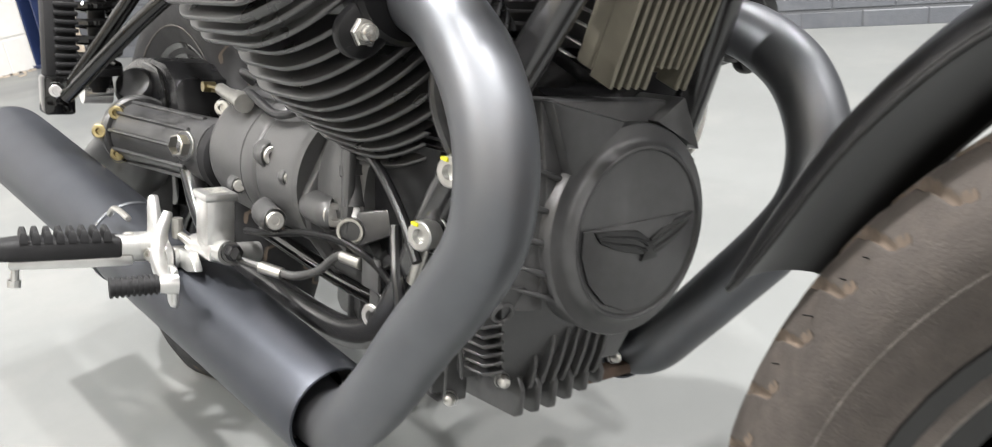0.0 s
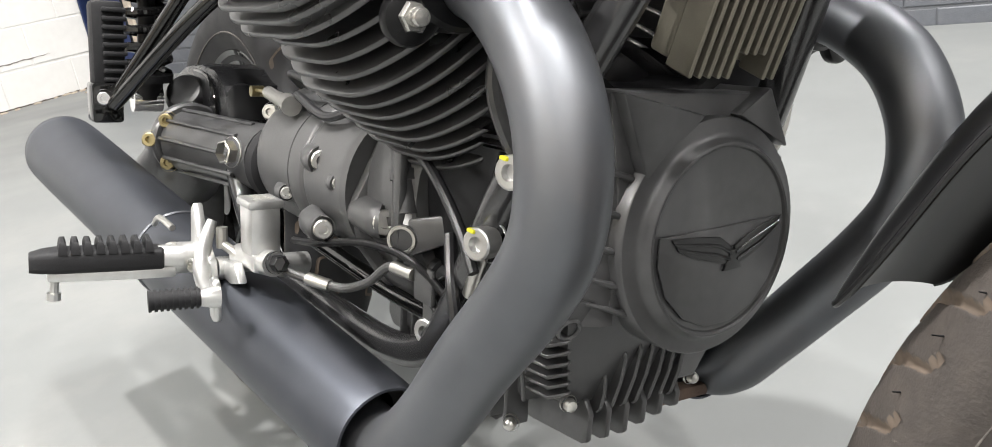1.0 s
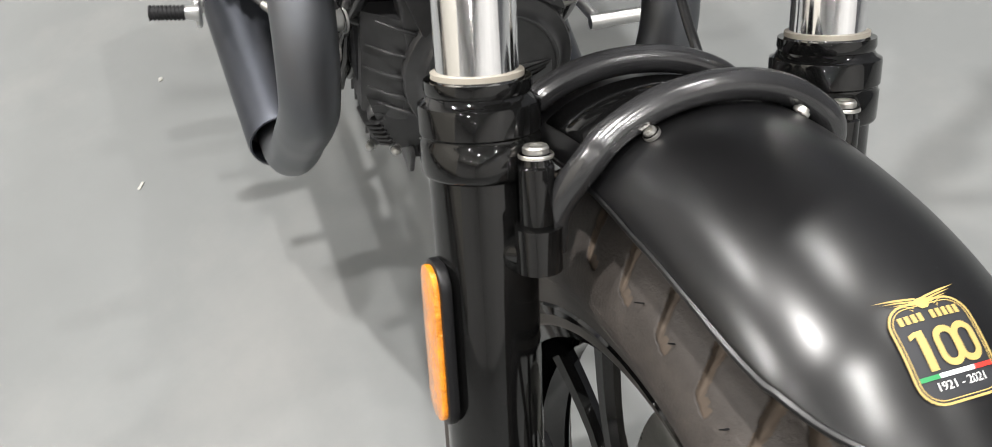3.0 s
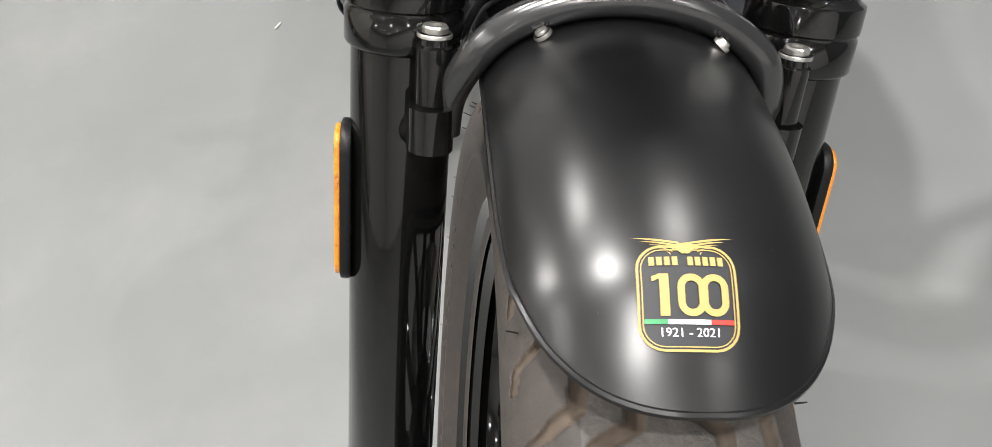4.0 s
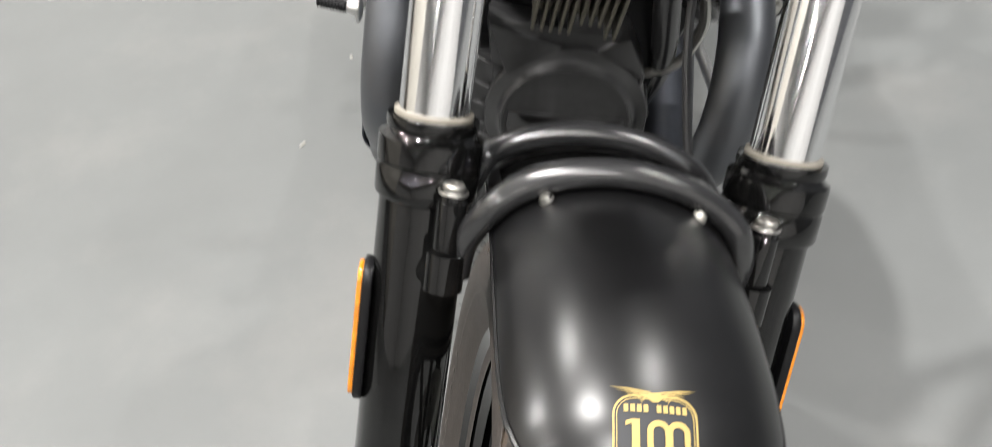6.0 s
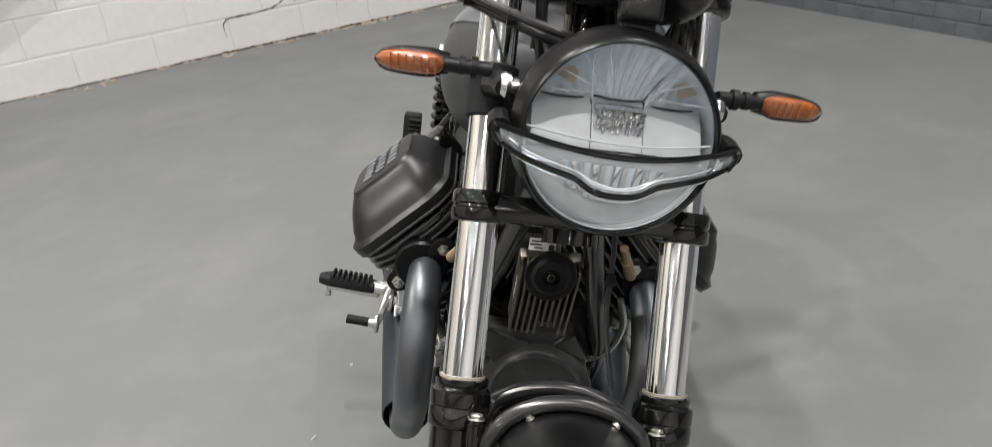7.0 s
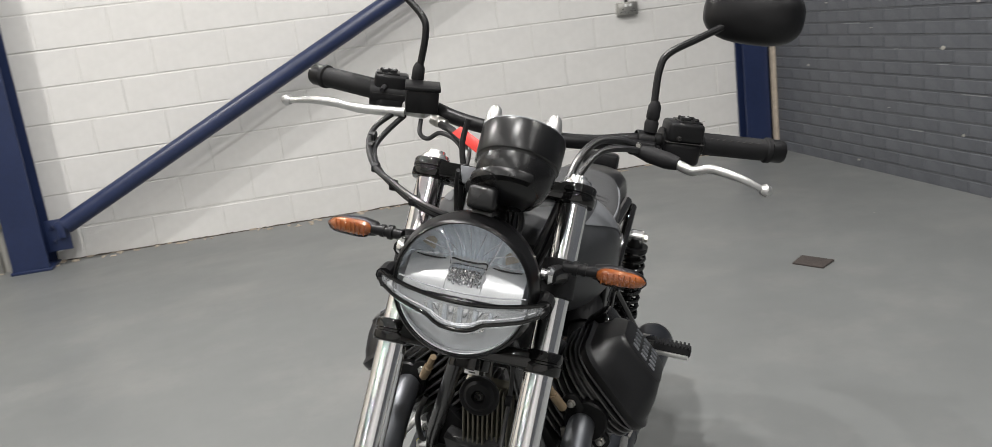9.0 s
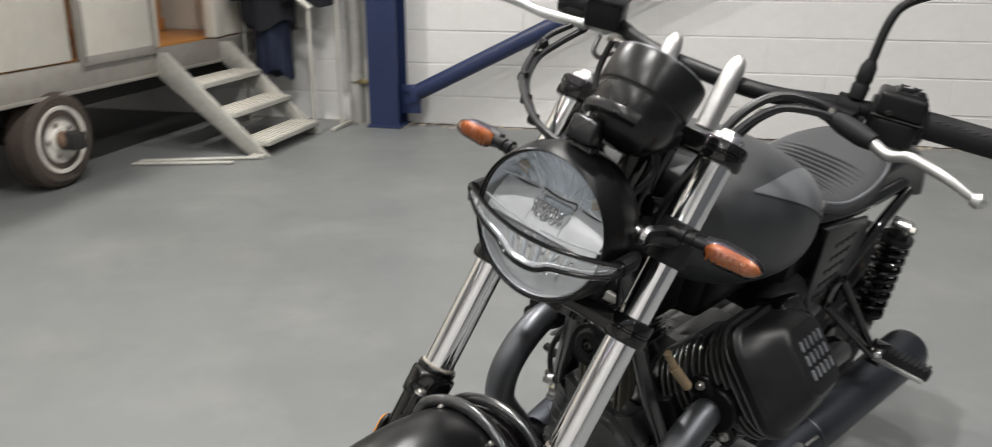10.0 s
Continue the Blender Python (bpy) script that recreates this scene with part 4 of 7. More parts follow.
for sx in (-1, 1):
    part("stay_bolt", bolt(fender_at(0.191, radians(37 * sx), 0.0005), (fender_at(0.191, radians(37 * sx), 0.01) - fender_at(0.191, radians(37 * sx), 0)), 0.0032, 0.0035), M_STEEL, brace_set)

# fine dust that has settled on the crown
rnd = random.Random(23)
dust = bmesh.new()
for k in range(90):
    s0, phi = rnd.uniform(0.03, 0.22), rnd.gauss(0, 0.42)
    e = rnd.uniform(0.00008, 0.00019)
    p = fender_at(s0, max(-0.9, min(0.9, phi)), 0.0002)
    vs = [dust.verts.new(p + Vector(q) * e) for q in ((1, 0, 0), (-0.5, 0.87, 0), (-0.5, -0.87, 0), (0, 0, 0.9))]
    for f in ((0, 1, 3), (1, 2, 3), (2, 0, 3)):
        dust.faces.new([vs[q] for q in f])
part("dust", dust, M_GREY, fender, "fine pale dust", None, 0)["kind"] = "stuff"

# ---- headlamp ----
lampc = Vector((0, 0.175, 0.938))
headlamp = sub("headlamp", bike, "round headlamp in a matte black shell with a clear running light band")
LM = axes(lampc, (0, -1, 0.05), (1, 0, 0))
part("shell", lathe([(0.086, 0.004), (0.0902, -0.010), (0.0918, -0.018), (0.0900, -0.040), (0.081, -0.070), (0.058, -0.096), (0.028, -0.110), (0.0, -0.114)], LM, 56), M_COVER, headlamp, "matte black lamp shell")
part("bezel", lathe([(0.0825, 0.004), (0.0835, 0.0105), (0.0850, 0.0120), (0.0868, 0.0100), (0.0888, 0.002), (0.0908, -0.008), (0.0926, -0.018)], LM, 56), M_COVER, headlamp)
part("reflector_bowl", lathe([(0.0845, 0.004), (0.0825, -0.010), (0.076, -0.040), (0.0, -0.044)], LM, 48), M_WHITEREFL, headlamp, "pale lamp bowl")


def lamp_sheet(u0, u1, low, depth, flutes):
    """A fluted reflector between two lines, rising to the lamp's rim."""
    loops = []
    for i in range(11):
        f = i / 10
        row = []
        for j in range(49):
            g = j / 48
            ub = u0[0] + (u1[0] - u0[0]) * g
            ut = u0[1] + (u1[1] - u0[1]) * g
            top = math.sqrt(max(0.0, 0.0820 ** 2 - ut * ut))
            u, v = ub + (ut - ub) * f, low + (top - low) * f
            row.append(LM @ Vector((u, v, depth + (0.004 - depth) * f ** 2.0 + 0.0022 * math.sin(flutes * math.pi * 2 * g + 5 * f) * (1 - f * 0.6))))
        loops.append(row)
    return rings(bmesh.new(), loops, False, False)


for u0, u1, low, flutes in (((-0.075, -0.0815), (-0.0225, -0.033), 0.027, 4), ((-0.0225, -0.033), (0.0225, 0.041), 0.029, 9), ((0.0225, 0.041), (0.075, 0.0815), 0.026, 4)):
    part("reflector_scoop", lamp_sheet(u0, u1, low, -0.030, flutes), M_REFLD, headlamp, "blue-grey fluted reflector", None, 50)
for xa, xb in ((-0.023, -0.033), (0.023, 0.041)):
    part("scoop_divider", tube([LM @ Vector((xa, 0.024, -0.024)), LM @ Vector(((xa + xb) / 2, 0.046, -0.014)), LM @ Vector((xb, 0.071, 0.003))], 0.0011, 8, 3), M_REFL, headlamp)
for cx, cy, hw in ((-0.050, 0.0265, 0.019), (-0.001, 0.0285, 0.022), (0.048, 0.0255, 0.019)):
    line = [LM @ Vector((cx - hw, cy + 0.0006, -0.024)), LM @ Vector((cx - hw * 0.4, cy, -0.022)), LM @ Vector((cx + hw * 0.4, cy, -0.022)), LM @ Vector((cx + hw, cy + 0.0006, -0.024))]
    if hw > 0.02:
        line = [LM @ Vector((cx - hw - 0.001, cy - 0.007, -0.022))] + line + [LM @ Vector((cx + hw + 0.001, cy - 0.007, -0.022))]
    part("lamp_slot", tube(line, [0.0006] + [0.0012] * (len(line) - 2) + [0.0006], 8, 4), M_DARK, headlamp, "dark slot under a reflector")
    part("lamp_shelf", rings(bmesh.new(), [[LM @ Vector((cx + (0.0258 if hw < 0.02 else 0.0225) * (q / 4 - 1), y, z)) for q in range(9)] for y, z in ((-0.010, 0.004), (0.002, -0.002), (0.011, -0.010), (cy - 0.002, -0.024), (cy + 0.003, -0.031))], False, False), M_SHELF, headlamp, "pale lower half of a reflector", None, 50)
part("projector", join(rings(bmesh.new(), [[LM @ Vector((x * k, 0.0125 + y * k, z)) for x, y in rounded(0.046, 0.026, 0.006, 3)] for z, k in ((-0.022, 1.0), (-0.006, 0.98), (-0.003, 0.90), (-0.008, 0.80), (-0.010, 0.2))])), M_SILVER, headlamp, "sparkling faceted projector")
spark = bmesh.new()
rnd = random.Random(17)
for ix in range(9):
    for iy in range(3):
        tilt = Matrix.Rotation(rnd.uniform(-0.35, 0.35), 4, "Z") @ Matrix.Rotation(rnd.uniform(-0.8, 0.8), 4, "X") @ Matrix.Rotation(rnd.choice((-0.8, 0.8)), 4, "Y")
        spark = join(spark, box((0, 0, 0), (0.0028, 0.0064, 0.0026), 0.0003, LM @ Matrix.Translation((-0.0184 + 0.0046 * ix, 0.0055 + 0.0072 * iy, -0.0030)) @ tilt, 1))
part("projector_facets", spark, M_CHROME, headlamp, "glittering facets of the projector")
lower = bmesh.new()
for ix in range(12):
    lower = join(lower, box((0, 0, 0), (0.0024, 0.0060, 0.0024), 0.0003, LM @ Matrix.Translation((-0.0180 + 0.0033 * ix, -0.0135 - 0.00004 * (ix - 6) ** 2, 0.0070)) @ Matrix.Rotation(rnd.uniform(-0.6, 0.6), 4, "X") @ Matrix.Rotation(rnd.choice((-0.8, 0.8)), 4, "Y"), 1))
part("lower_facets", lower, M_CHROME, headlamp, "glittering facets behind the light band")
for cx, cy, sx in ((-0.053, 0.0505, -1), (0.056, 0.0475, 1)):
    part("corner_pocket", prism([(-0.013, -0.006), (0.013, -0.006), (0.010, 0.006), (-0.002, 0.009)] if sx < 0 else [(-0.013, -0.006), (0.013, -0.006), (0.002, 0.009), (-0.010, 0.006)], 0.003, LM @ Matrix.Translation((cx, cy, -0.012)) @ Matrix.Rotation(radians(24 * sx), 4, "Z"), 0.001), M_BEIGE, headlamp, "dull brown corner of the reflector")
for q in range(9):
    a = radians(28 + 15.5 * q)
    part("reflector_flute", tube([LM @ Vector((0.030 * math.cos(a), 0.029 + 0.012 * math.sin(a), -0.021)), LM @ Vector((0.056 * math.cos(a), 0.010 + 0.052 * math.sin(a), -0.010)), LM @ Vector((0.079 * math.cos(a), 0.079 * math.sin(a), 0.003))], [0.0003, 0.0009, 0.0005], 6, 4), M_REFL, headlamp)
part("shelf_edge", tube([LM @ Vector((x, -0.0015 + 0.9 * x * x, 0.0125 - 1.2 * x * x)) for x in (-0.080, -0.05, -0.025, 0, 0.025, 0.05, 0.080)], 0.0011, 8, 3), M_REFL, headlamp, "bright edge above the light band")
part("lower_tray", prism([(0.0825 * math.cos(radians(a)), 0.0825 * math.sin(radians(a))) for a in range(192, 349, 6)], 0.003, LM @ Matrix.Translation((0, 0, -0.010)), 0.001), M_WHITEREFL, headlamp, "pale grey lamp tray")
for i in range(15):
    x = (i - 7) * 0.0066
    foot = -0.0600 + 0.00035 * (i - 7) ** 2
    part("lower_facet", prism([(x - 0.0031, -0.026), (x + 0.0031, -0.026), (x * 0.86 + 0.0027, foot), (x * 0.86 - 0.0027, foot)], 0.003, LM @ Matrix.Translation((0, 0, -0.0068)) @ Matrix.Translation((x, 0, 0)) @ Matrix.Rotation(radians((28, -24, 10)[i % 3]), 4, "Y") @ Matrix.Translation((-x, 0, 0)), 0.0006), (M_SPARK, M_REFLD, M_CHROME)[i % 3], headlamp)
part("inner_rim", tube([LM @ Vector((0.0812 * math.cos(t), 0.0812 * math.sin(t), 0.0065)) for t in [radians(186 + 168 * q / 30) for q in range(31)]], 0.0011, 8, 1), M_REFL, headlamp, "bright inner rim")
lens = part("lens", lathe([(0.0835, 0.006), (0.0830, 0.009), (0.064, 0.0155), (0.032, 0.0205), (0.0, 0.0215)], LM, 48), M_CLEAR, headlamp, "clear front lens")
lens.visible_shadow = False
top_line = [(-0.1040, 0.0015), (-0.092, -0.0005), (-0.060, -0.0045), (-0.020, -0.0075), (0.020, -0.0075), (0.060, -0.0045), (0.092, -0.0005), (0.1040, 0.0015)]
low_line = [(-0.0985, -0.014), (-0.080, -0.022), (-0.055, -0.0275), (-0.036, -0.0315), (-0.020, -0.0405), (0.0, -0.0430), (0.020, -0.0405), (0.036, -0.0315), (0.055, -0.0275), (0.080, -0.022), (0.0985, -0.014)]


def lens_z(x, y):
    return 0.0295 - 2.6 * (x * x) - 1.2 * y * y


def on_lens(x, y, dz=0.0):
    return LM @ Vector((x, y, lens_z(x, y) + dz))


part("band_rim", tube([on_lens(x, y) for x, y in top_line], 0.0027, 10, 4), M_GLOSS, headlamp, "black upper edge of the light band")
part("band_rim", tube([on_lens(x, y) for x, y in low_line], 0.0028, 10, 4), M_GLOSS, headlamp, "black lower edge of the light band")
for sx in (-1, 1):
    part("band_rim", tube([on_lens(0.1040 * sx, 0.0015), on_lens(0.1050 * sx, -0.006, -0.002), on_lens(0.0985 * sx, -0.014)], 0.0045, 10, 4), M_PLASTIC_SHADE, headlamp)
    part("band_arm", tube([on_lens(0.1020 * sx, -0.004, -0.004), LM @ Vector((0.1020 * sx, -0.002, -0.024)), LM @ Vector((0.096 * sx, -0.004, -0.048))], [0.0105, 0.0105, 0.007], 10, 4), M_PLASTIC_SHADE, headlamp, "black end of the light band")
tl, ll = spline([(x, y, 0) for x, y in top_line], 4), spline([(x, y, 0) for x, y in low_line], 3)
nb = 40
loops = []
for f in np.linspace(0, 1, 5):
    row = []
    for i in range(nb + 1):
        a = tl[min(int(i / nb * (len(tl) - 1)), len(tl) - 1)]
        b = ll[min(int(i / nb * (len(ll) - 1)), len(ll) - 1)]
        x, y = a.x + (b.x - a.x) * f, a.y + (b.y - a.y) * f
        row.append(on_lens(x, y, 0.003 * math.sin(math.pi * f)))
    loops.append(row)
band = part("light_band", rings(bmesh.new(), loops, False, False), M_FROST, headlamp, "frosted clear running light band", None, 60)
band.visible_shadow = False
for k, off in ((1, 0.006), (-1, 0.006)):
    part("band_line", tube([on_lens(x * 0.95, y + 0.0052 if k > 0 else y - 0.0048, -0.001) for x, y in low_line], 0.0010, 8, 4), M_REFL, headlamp, "bright line beside the band's edge")
part("band_rib", tube([on_lens(x * 0.93, y * 0.5 - 0.010 - 0.006 * math.exp(-(x / 0.03) ** 2), -0.004) for x, y in low_line], 0.0014, 8, 4), M_REFL, headlamp)
for sx in (-1, 1):
    part("lamp_bolt", join(lathe([(0.0115, 0), (0.0120, 0.004), (0.009, 0.009), (0, 0.010)], axes((0.094 * sx, 0.228, 0.958), (sx, -0.1, 0)), 20), rod((0.086 * sx, 0.228, 0.958), (0.096 * sx, 0.228, 0.958), 0.008)), M_SILVER, headlamp, "silver lamp mounting bolt")
    part("lamp_ear", tube([F(0.104 * sx, 0.0, 0.28), (0.103 * sx, 0.275, 0.945), (0.099 * sx, 0.24, 0.955), (0.097 * sx, 0.222, 0.957)], [0.012, 0.013, 0.011, 0.010], 10, 4), M_PLASTIC_SHADE, headlamp)

# indicators
for sx in (-1, 1):
    ind = sub("indicator", bike, "amber indicator on a black stalk")
    part("stalk", join(rod((0.108 * sx, 0.262, 0.961), (0.152 * sx, 0.267, 0.960), 0.0072, 14), rod((0.122 * sx, 0.264, 0.961), (0.128 * sx, 0.264, 0.961), 0.0100, 14), rod((0.134 * sx, 0.265, 0.961), (0.139 * sx, 0.265, 0.961), 0.0088, 14)), M_PLASTIC_SHADE, ind)
    body = []
    for i in range(13):
        t = i / 12
        x = 0.148 + 0.068 * t
        hz = 0.0137 * (1 - 0.15 * t) * max(0.02, (1 - (2 * max(0, t - 0.25) / 1.5) ** 4)) ** 0.5 * (0.72 + 0.28 * min(1, t * 4))
        hy = 0.0125 * max(0.02, (1 - (max(0, t - 0.3) / 0.7) ** 2.4)) ** 0.5 * (0.8 + 0.2 * min(1, t * 4))
        body.append([Vector((x * sx, 0.2735 + 0.009 * t + hy * math.cos(a), 0.959 - 0.003 * t + hz * math.sin(a))) for a in [2 * math.pi * j / 18 for j in range(18)]])
    part("housing", rings(bmesh.new(), body), M_PLASTIC_SHADE, ind)
    lensb = []
    for i in range(13):
        t = i / 12
        x = 0.1515 + 0.064 * t
        hz = 0.0116 * (1 - 0.20 * t) * max(0.03, 1 - abs(2 * t - 1) ** 4) ** 0.5
        hy = 0.0095 * max(0.03, 1 - abs(2 * t - 1) ** 2.6) ** 0.5
        lensb.append([Vector((x * sx, 0.2635 + 0.009 * t + hy * math.cos(a), 0.9595 - 0.003 * t + hz * math.sin(a))) for a in [2 * math.pi * j / 18 for j in range(18)]])
    part("amber_lens", rings(bmesh.new(), lensb), M_ORANGE, ind, "ribbed amber lens")
    clear = []
    for i in range(13):
        t = i / 12
        k = max(0.03, 1 - abs(2 * t - 1) ** 4) ** 0.5
        clear.append([Vector(((0.151 + 0.066 * t) * sx, 0.2620 + 0.009 * t + 0.0122 * k * math.cos(a), 0.9595 - 0.003 * t + 0.0136 * (1 - 0.18 * t) * k * math.sin(a))) for a in [2 * math.pi * j / 18 for j in range(18)]])
    shell_lens = part("clear_shell", rings(bmesh.new(), clear), M_CLEAR, ind, "clear outer lens", None, 60)
    shell_lens.visible_shadow = False
    for q in range(7):
        part("lens_rib", rod((0.160 * sx + 0.0070 * q * sx, 0.2546 + 0.001 * q, 0.9515), (0.160 * sx + 0.0070 * q * sx, 0.2546 + 0.001 * q, 0.9665), 0.0009, 6), M_ORANGE, ind)

# ---- handlebar ----
bars = sub("handlebar", bike, "black handlebar with grips, levers, switches and mirrors")
half = [(0.0, 0.470, 1.083), (0.06, 0.470, 1.084), (0.11, 0.480, 1.088), (0.16, 0.500, 1.096), (0.22, 0.524, 1.101), (0.30, 0.550, 1.1025), (0.372, 0.575, 1.104)]
part("bar", tube([(-x, y, z) for x, y, z in half[:0:-1]] + half, 0.0112, 14, 5), M_PLASTIC_SHADE, bars)
for sx in (-1, 1):
    part("riser", lathe([(0.0135, 0.0), (0.0135, 0.06), (0.0125, 0.082), (0.009, 0.093), (0.004, 0.098), (0, 0.0985)], axes((0.045 * sx, 0.424, 1.030), (0, 0.41, 0.90)), 24), M_ALU, bars, "satin aluminium bar riser with a domed top")
    d = Vector((0.10 * sx, 0.0335, 0.001)).normalized()
    g0 = Vector((0.252 * sx, 0.5345, 1.1018))
    gm = axes(g0, d)
    prof = [(0.0125, 0.0), (0.0195, 0.001), (0.0195, 0.006), (0.0165, 0.008)]
    for i in range(9):
        prof += [(0.0166, 0.012 + i * 0.0105), (0.0169, 0.016 + i * 0.0105)]
    prof += [(0.0162, 0.108), (0.0195, 0.110), (0.0195, 0.116), (0.0125, 0.117)]
    part("grip", lathe(prof, gm, 26), M_RUBBER, bars, "black rubber grip")
    for i in range(8):
        for a in (-0.5, 0.0, 0.5, 1.0):
            part("grip_slot", box((0, 0, 0), (0.0022, 0.0018, 0.006), 0.0006, gm @ Matrix.Rotation(a - 1.2, 4, "Z") @ Matrix.Translation((0.0166, 0, 0.018 + i * 0.0105)) @ Matrix.Rotation(0.5, 4, "X"), 1), M_DARK, bars) if a == 0.5 else None
    part("bar_end", lathe([(0.0125, 0.116), (0.0175, 0.118), (0.0180, 0.134), (0.0160, 0.139), (0.0, 0.140)], gm, 24), M_PLASTIC_SHADE, bars)
    # switch block
    wm = axes((0.229 * sx, 0.521, 1.1005), (0, 0, 1), (sx, 0.335 * sx, 0))
    out = 1 if (wm.to_3x3() @ Vector((1, 0, 0))).x * sx > 0 else -1
    sw = part("switch_block", join(prism(rounded(0.056, 0.050, 0.013, 4), 0.034, wm @ Matrix.Translation((0, 0, -0.030)), 0.007, 3), prism([(-0.027, -0.024), (0.027, -0.024), (0.027, 0.022), (-0.027, 0.022)], 0.030, wm @ Matrix.Translation((0, 0, 0.003)), 0.006, 3), rod(wm @ Vector((-0.030, 0.006, 0)), wm @ Vector((0.032, 0.006, 0)), 0.0200, 24)), M_PLASTIC_SHADE, bars, "black switch cluster")
    part("button_panel", box((0.006 * out, 0.001, 0.0335), (0.036, 0.034, 0.003), 0.001, wm), M_BOWL, sw, "glossy button panel")
    part("panel_seam", box((0, 0, 0.0035), (0.0575, 0.0515, 0.0012), 0.0004, wm, 1), M_DARK, sw)
    for ux, uy, wx, wy in ((-0.006, 0.009, 0.010, 0.008), (0.008, 0.009, 0.010, 0.008), (-0.004, -0.004, 0.016, 0.009), (0.012, -0.005, 0.007, 0.010)):
        key = part("switch_button", box((0.004 * out + ux, uy, 0.0365), (wx, wy, 0.006), 0.0016, wm), M_RUBBER, sw)
        part("button_mark", box((0.004 * out + ux, uy, 0.0397), (wx * 0.5, 0.0012, 0.0004), 0, wm), M_WHITE, key, "white printed mark", None, 0)
    part("toggle", rod(wm @ Vector((0.010 * out, 0.024, 0.014)), wm @ Vector((0.014 * out, 0.036, 0.010)), 0.0046, 14, 0.0036), M_RUBBER, sw, "black rubber toggle")
    part("block_screw", bolt(wm @ Vector((-0.012, -0.0250, 0.010)), wm.to_3x3() @ Vector((0, -1, 0)), 0.0030, 0.003), M_DARK, sw)
    # lever
    tip = Vector((-0.381, 0.474, 1.072)) if sx < 0 else Vector((0.355, 0.441, 1.068))
    pv = Vector((0.188 * sx, 0.474, 1.084))
    if sx > 0:
        bends = ((0.22, -0.006, 0.0), (0.37, -0.010, -0.003), (0.455, -0.013, 0.003), (0.54, -0.014, 0.009), (0.77, -0.012, 0.008), (0.94, -0.004, 0.002))
    else:
        bends = ((0.22, -0.006, 0.0), (0.36, -0.011, 0.001), (0.45, -0.013, 0.003), (0.56, -0.014, 0.006), (0.76, -0.012, 0.006), (0.94, -0.004, 0.001))
    lev = part("lever", tube([pv] + [pv.lerp(tip, f) + Vector((0, by, bz)) for f, by, bz in bends] + [tip], [0.0075, 0.0075, 0.0072, 0.0064, 0.0068, 0.0058, 0.0046, 0.0046], 12, 5), M_ALU, bars, "bare aluminium lever with a ball end")
    if sx > 0:
        part("lever_boot", tube([pv + Vector((-0.030, 0.006, 0.004)), pv, pv.lerp(tip, 0.16) + Vector((0, -0.005, 0)), pv.lerp(tip, 0.26) + Vector((0, -0.008, 0.001))], [0.006, 0.0125, 0.0125, 0.0095], 14, 4), M_RUBBER, lev, "black rubber lever boot")
    part("lever_ball", lathe([(0.0, -0.0095), (0.006, -0.0075), (0.0095, 0), (0.006, 0.0075), (0, 0.0095)], axes(tip, d), 16), M_ALU, lev)
    part("perch", join(box((0.175 * sx, 0.492, 1.089), (0.040, 0.034, 0.022), 0.005), lathe([(0.0155, -0.013), (0.0165, -0.012), (0.0165, 0.012), (0.0155, 0.013)], axes((0.176 * sx, 0.506, 1.0965), d), 20)), M_ALU if sx < 0 else M_PLASTIC_SHADE, bars)
    part("perch_bolt", bolt((0.170 * sx, 0.474, 1.094), (0, -1, 0.1), 0.0036, 0.004), M_STEEL, bars)
    # mirror
    mir = sub("mirror", bars, "round-cornered black mirror on a bent stem")
    back = 0.022 if sx > 0 else 0.0
    joint = Vector((0.263 if sx > 0 else -0.262, 0.549 + back, 1.277 if sx > 0 else 1.266))
    part("stem", tube([(0.183 * sx, 0.503, 1.100), (0.181 * sx, 0.505 + back * 0.4, 1.150), (0.179 * sx, 0.511 + back * 0.8, 1.200), (0.188 * sx, 0.518 + back, 1.226), (0.225 * sx, 0.533 + back, 1.252), joint], 0.0055, 10, 5), M_PLASTIC_SHADE, mir)
    part("stem_boot", lathe([(0.006, 0.0), (0.010, 0.002), (0.0105, 0.016), (0.0085, 0.020), (0.010, 0.024), (0.0095, 0.040), (0.006, 0.048)], axes((0.1825 * sx, 0.504, 1.110), (0, 0.05, 1)), 16), M_RUBBER, mir)
    shell = []
    mm = axes(joint + Vector((0.036 * sx, 0.016, 0.021)), (0.18 * sx, 1, -0.10), (1, 0, 0))
    for dz, k in ((-0.034, 0.05), (-0.032, 0.45), (-0.026, 0.72), (-0.014, 0.92), (0.0, 1.0), (0.006, 1.0), (0.008, 0.97)):
        shell.append([mm @ Vector((0.074 * k * (abs(math.cos(a)) ** 0.75) * math.copysign(1, math.cos(a)) * sx, 0.045 * k * (abs(math.sin(a)) ** 0.75) * math.copysign(1, math.sin(a)), dz)) for a in [2 * math.pi * j / 32 for j in range(32)]])
    part("mirror_shell", rings(bmesh.new(), shell), M_PLASTIC_SHADE, mir)
    glassm = [[mm @ Vector((0.070 * k * (abs(math.cos(a)) ** 0.75) * math.copysign(1, math.cos(a)) * sx, 0.041 * k * (abs(math.sin(a)) ** 0.75) * math.copysign(1, math.sin(a)), 0.0086)) for a in [2 * math.pi * j / 32 for j in range(32)]] for k in (1.0, 0.01)]
    part("mirror_glass", rings(bmesh.new(), glassm, False), M_MIRROR, mir, "mirror glass")
part("brake_reservoir", join(box((0, 0, 0), (0.050, 0.046, 0.036), 0.004, axes((-0.165, 0.480, 1.108), (0, -0.1, 1), (-0.9, -0.3, 0))), box((0, 0, 0.020), (0.054, 0.050, 0.006), 0.002, axes((-0.165, 0.480, 1.108), (0, -0.1, 1), (-0.9, -0.3, 0)))), M_PLASTIC_SHADE, bars, "square black brake fluid reservoir")
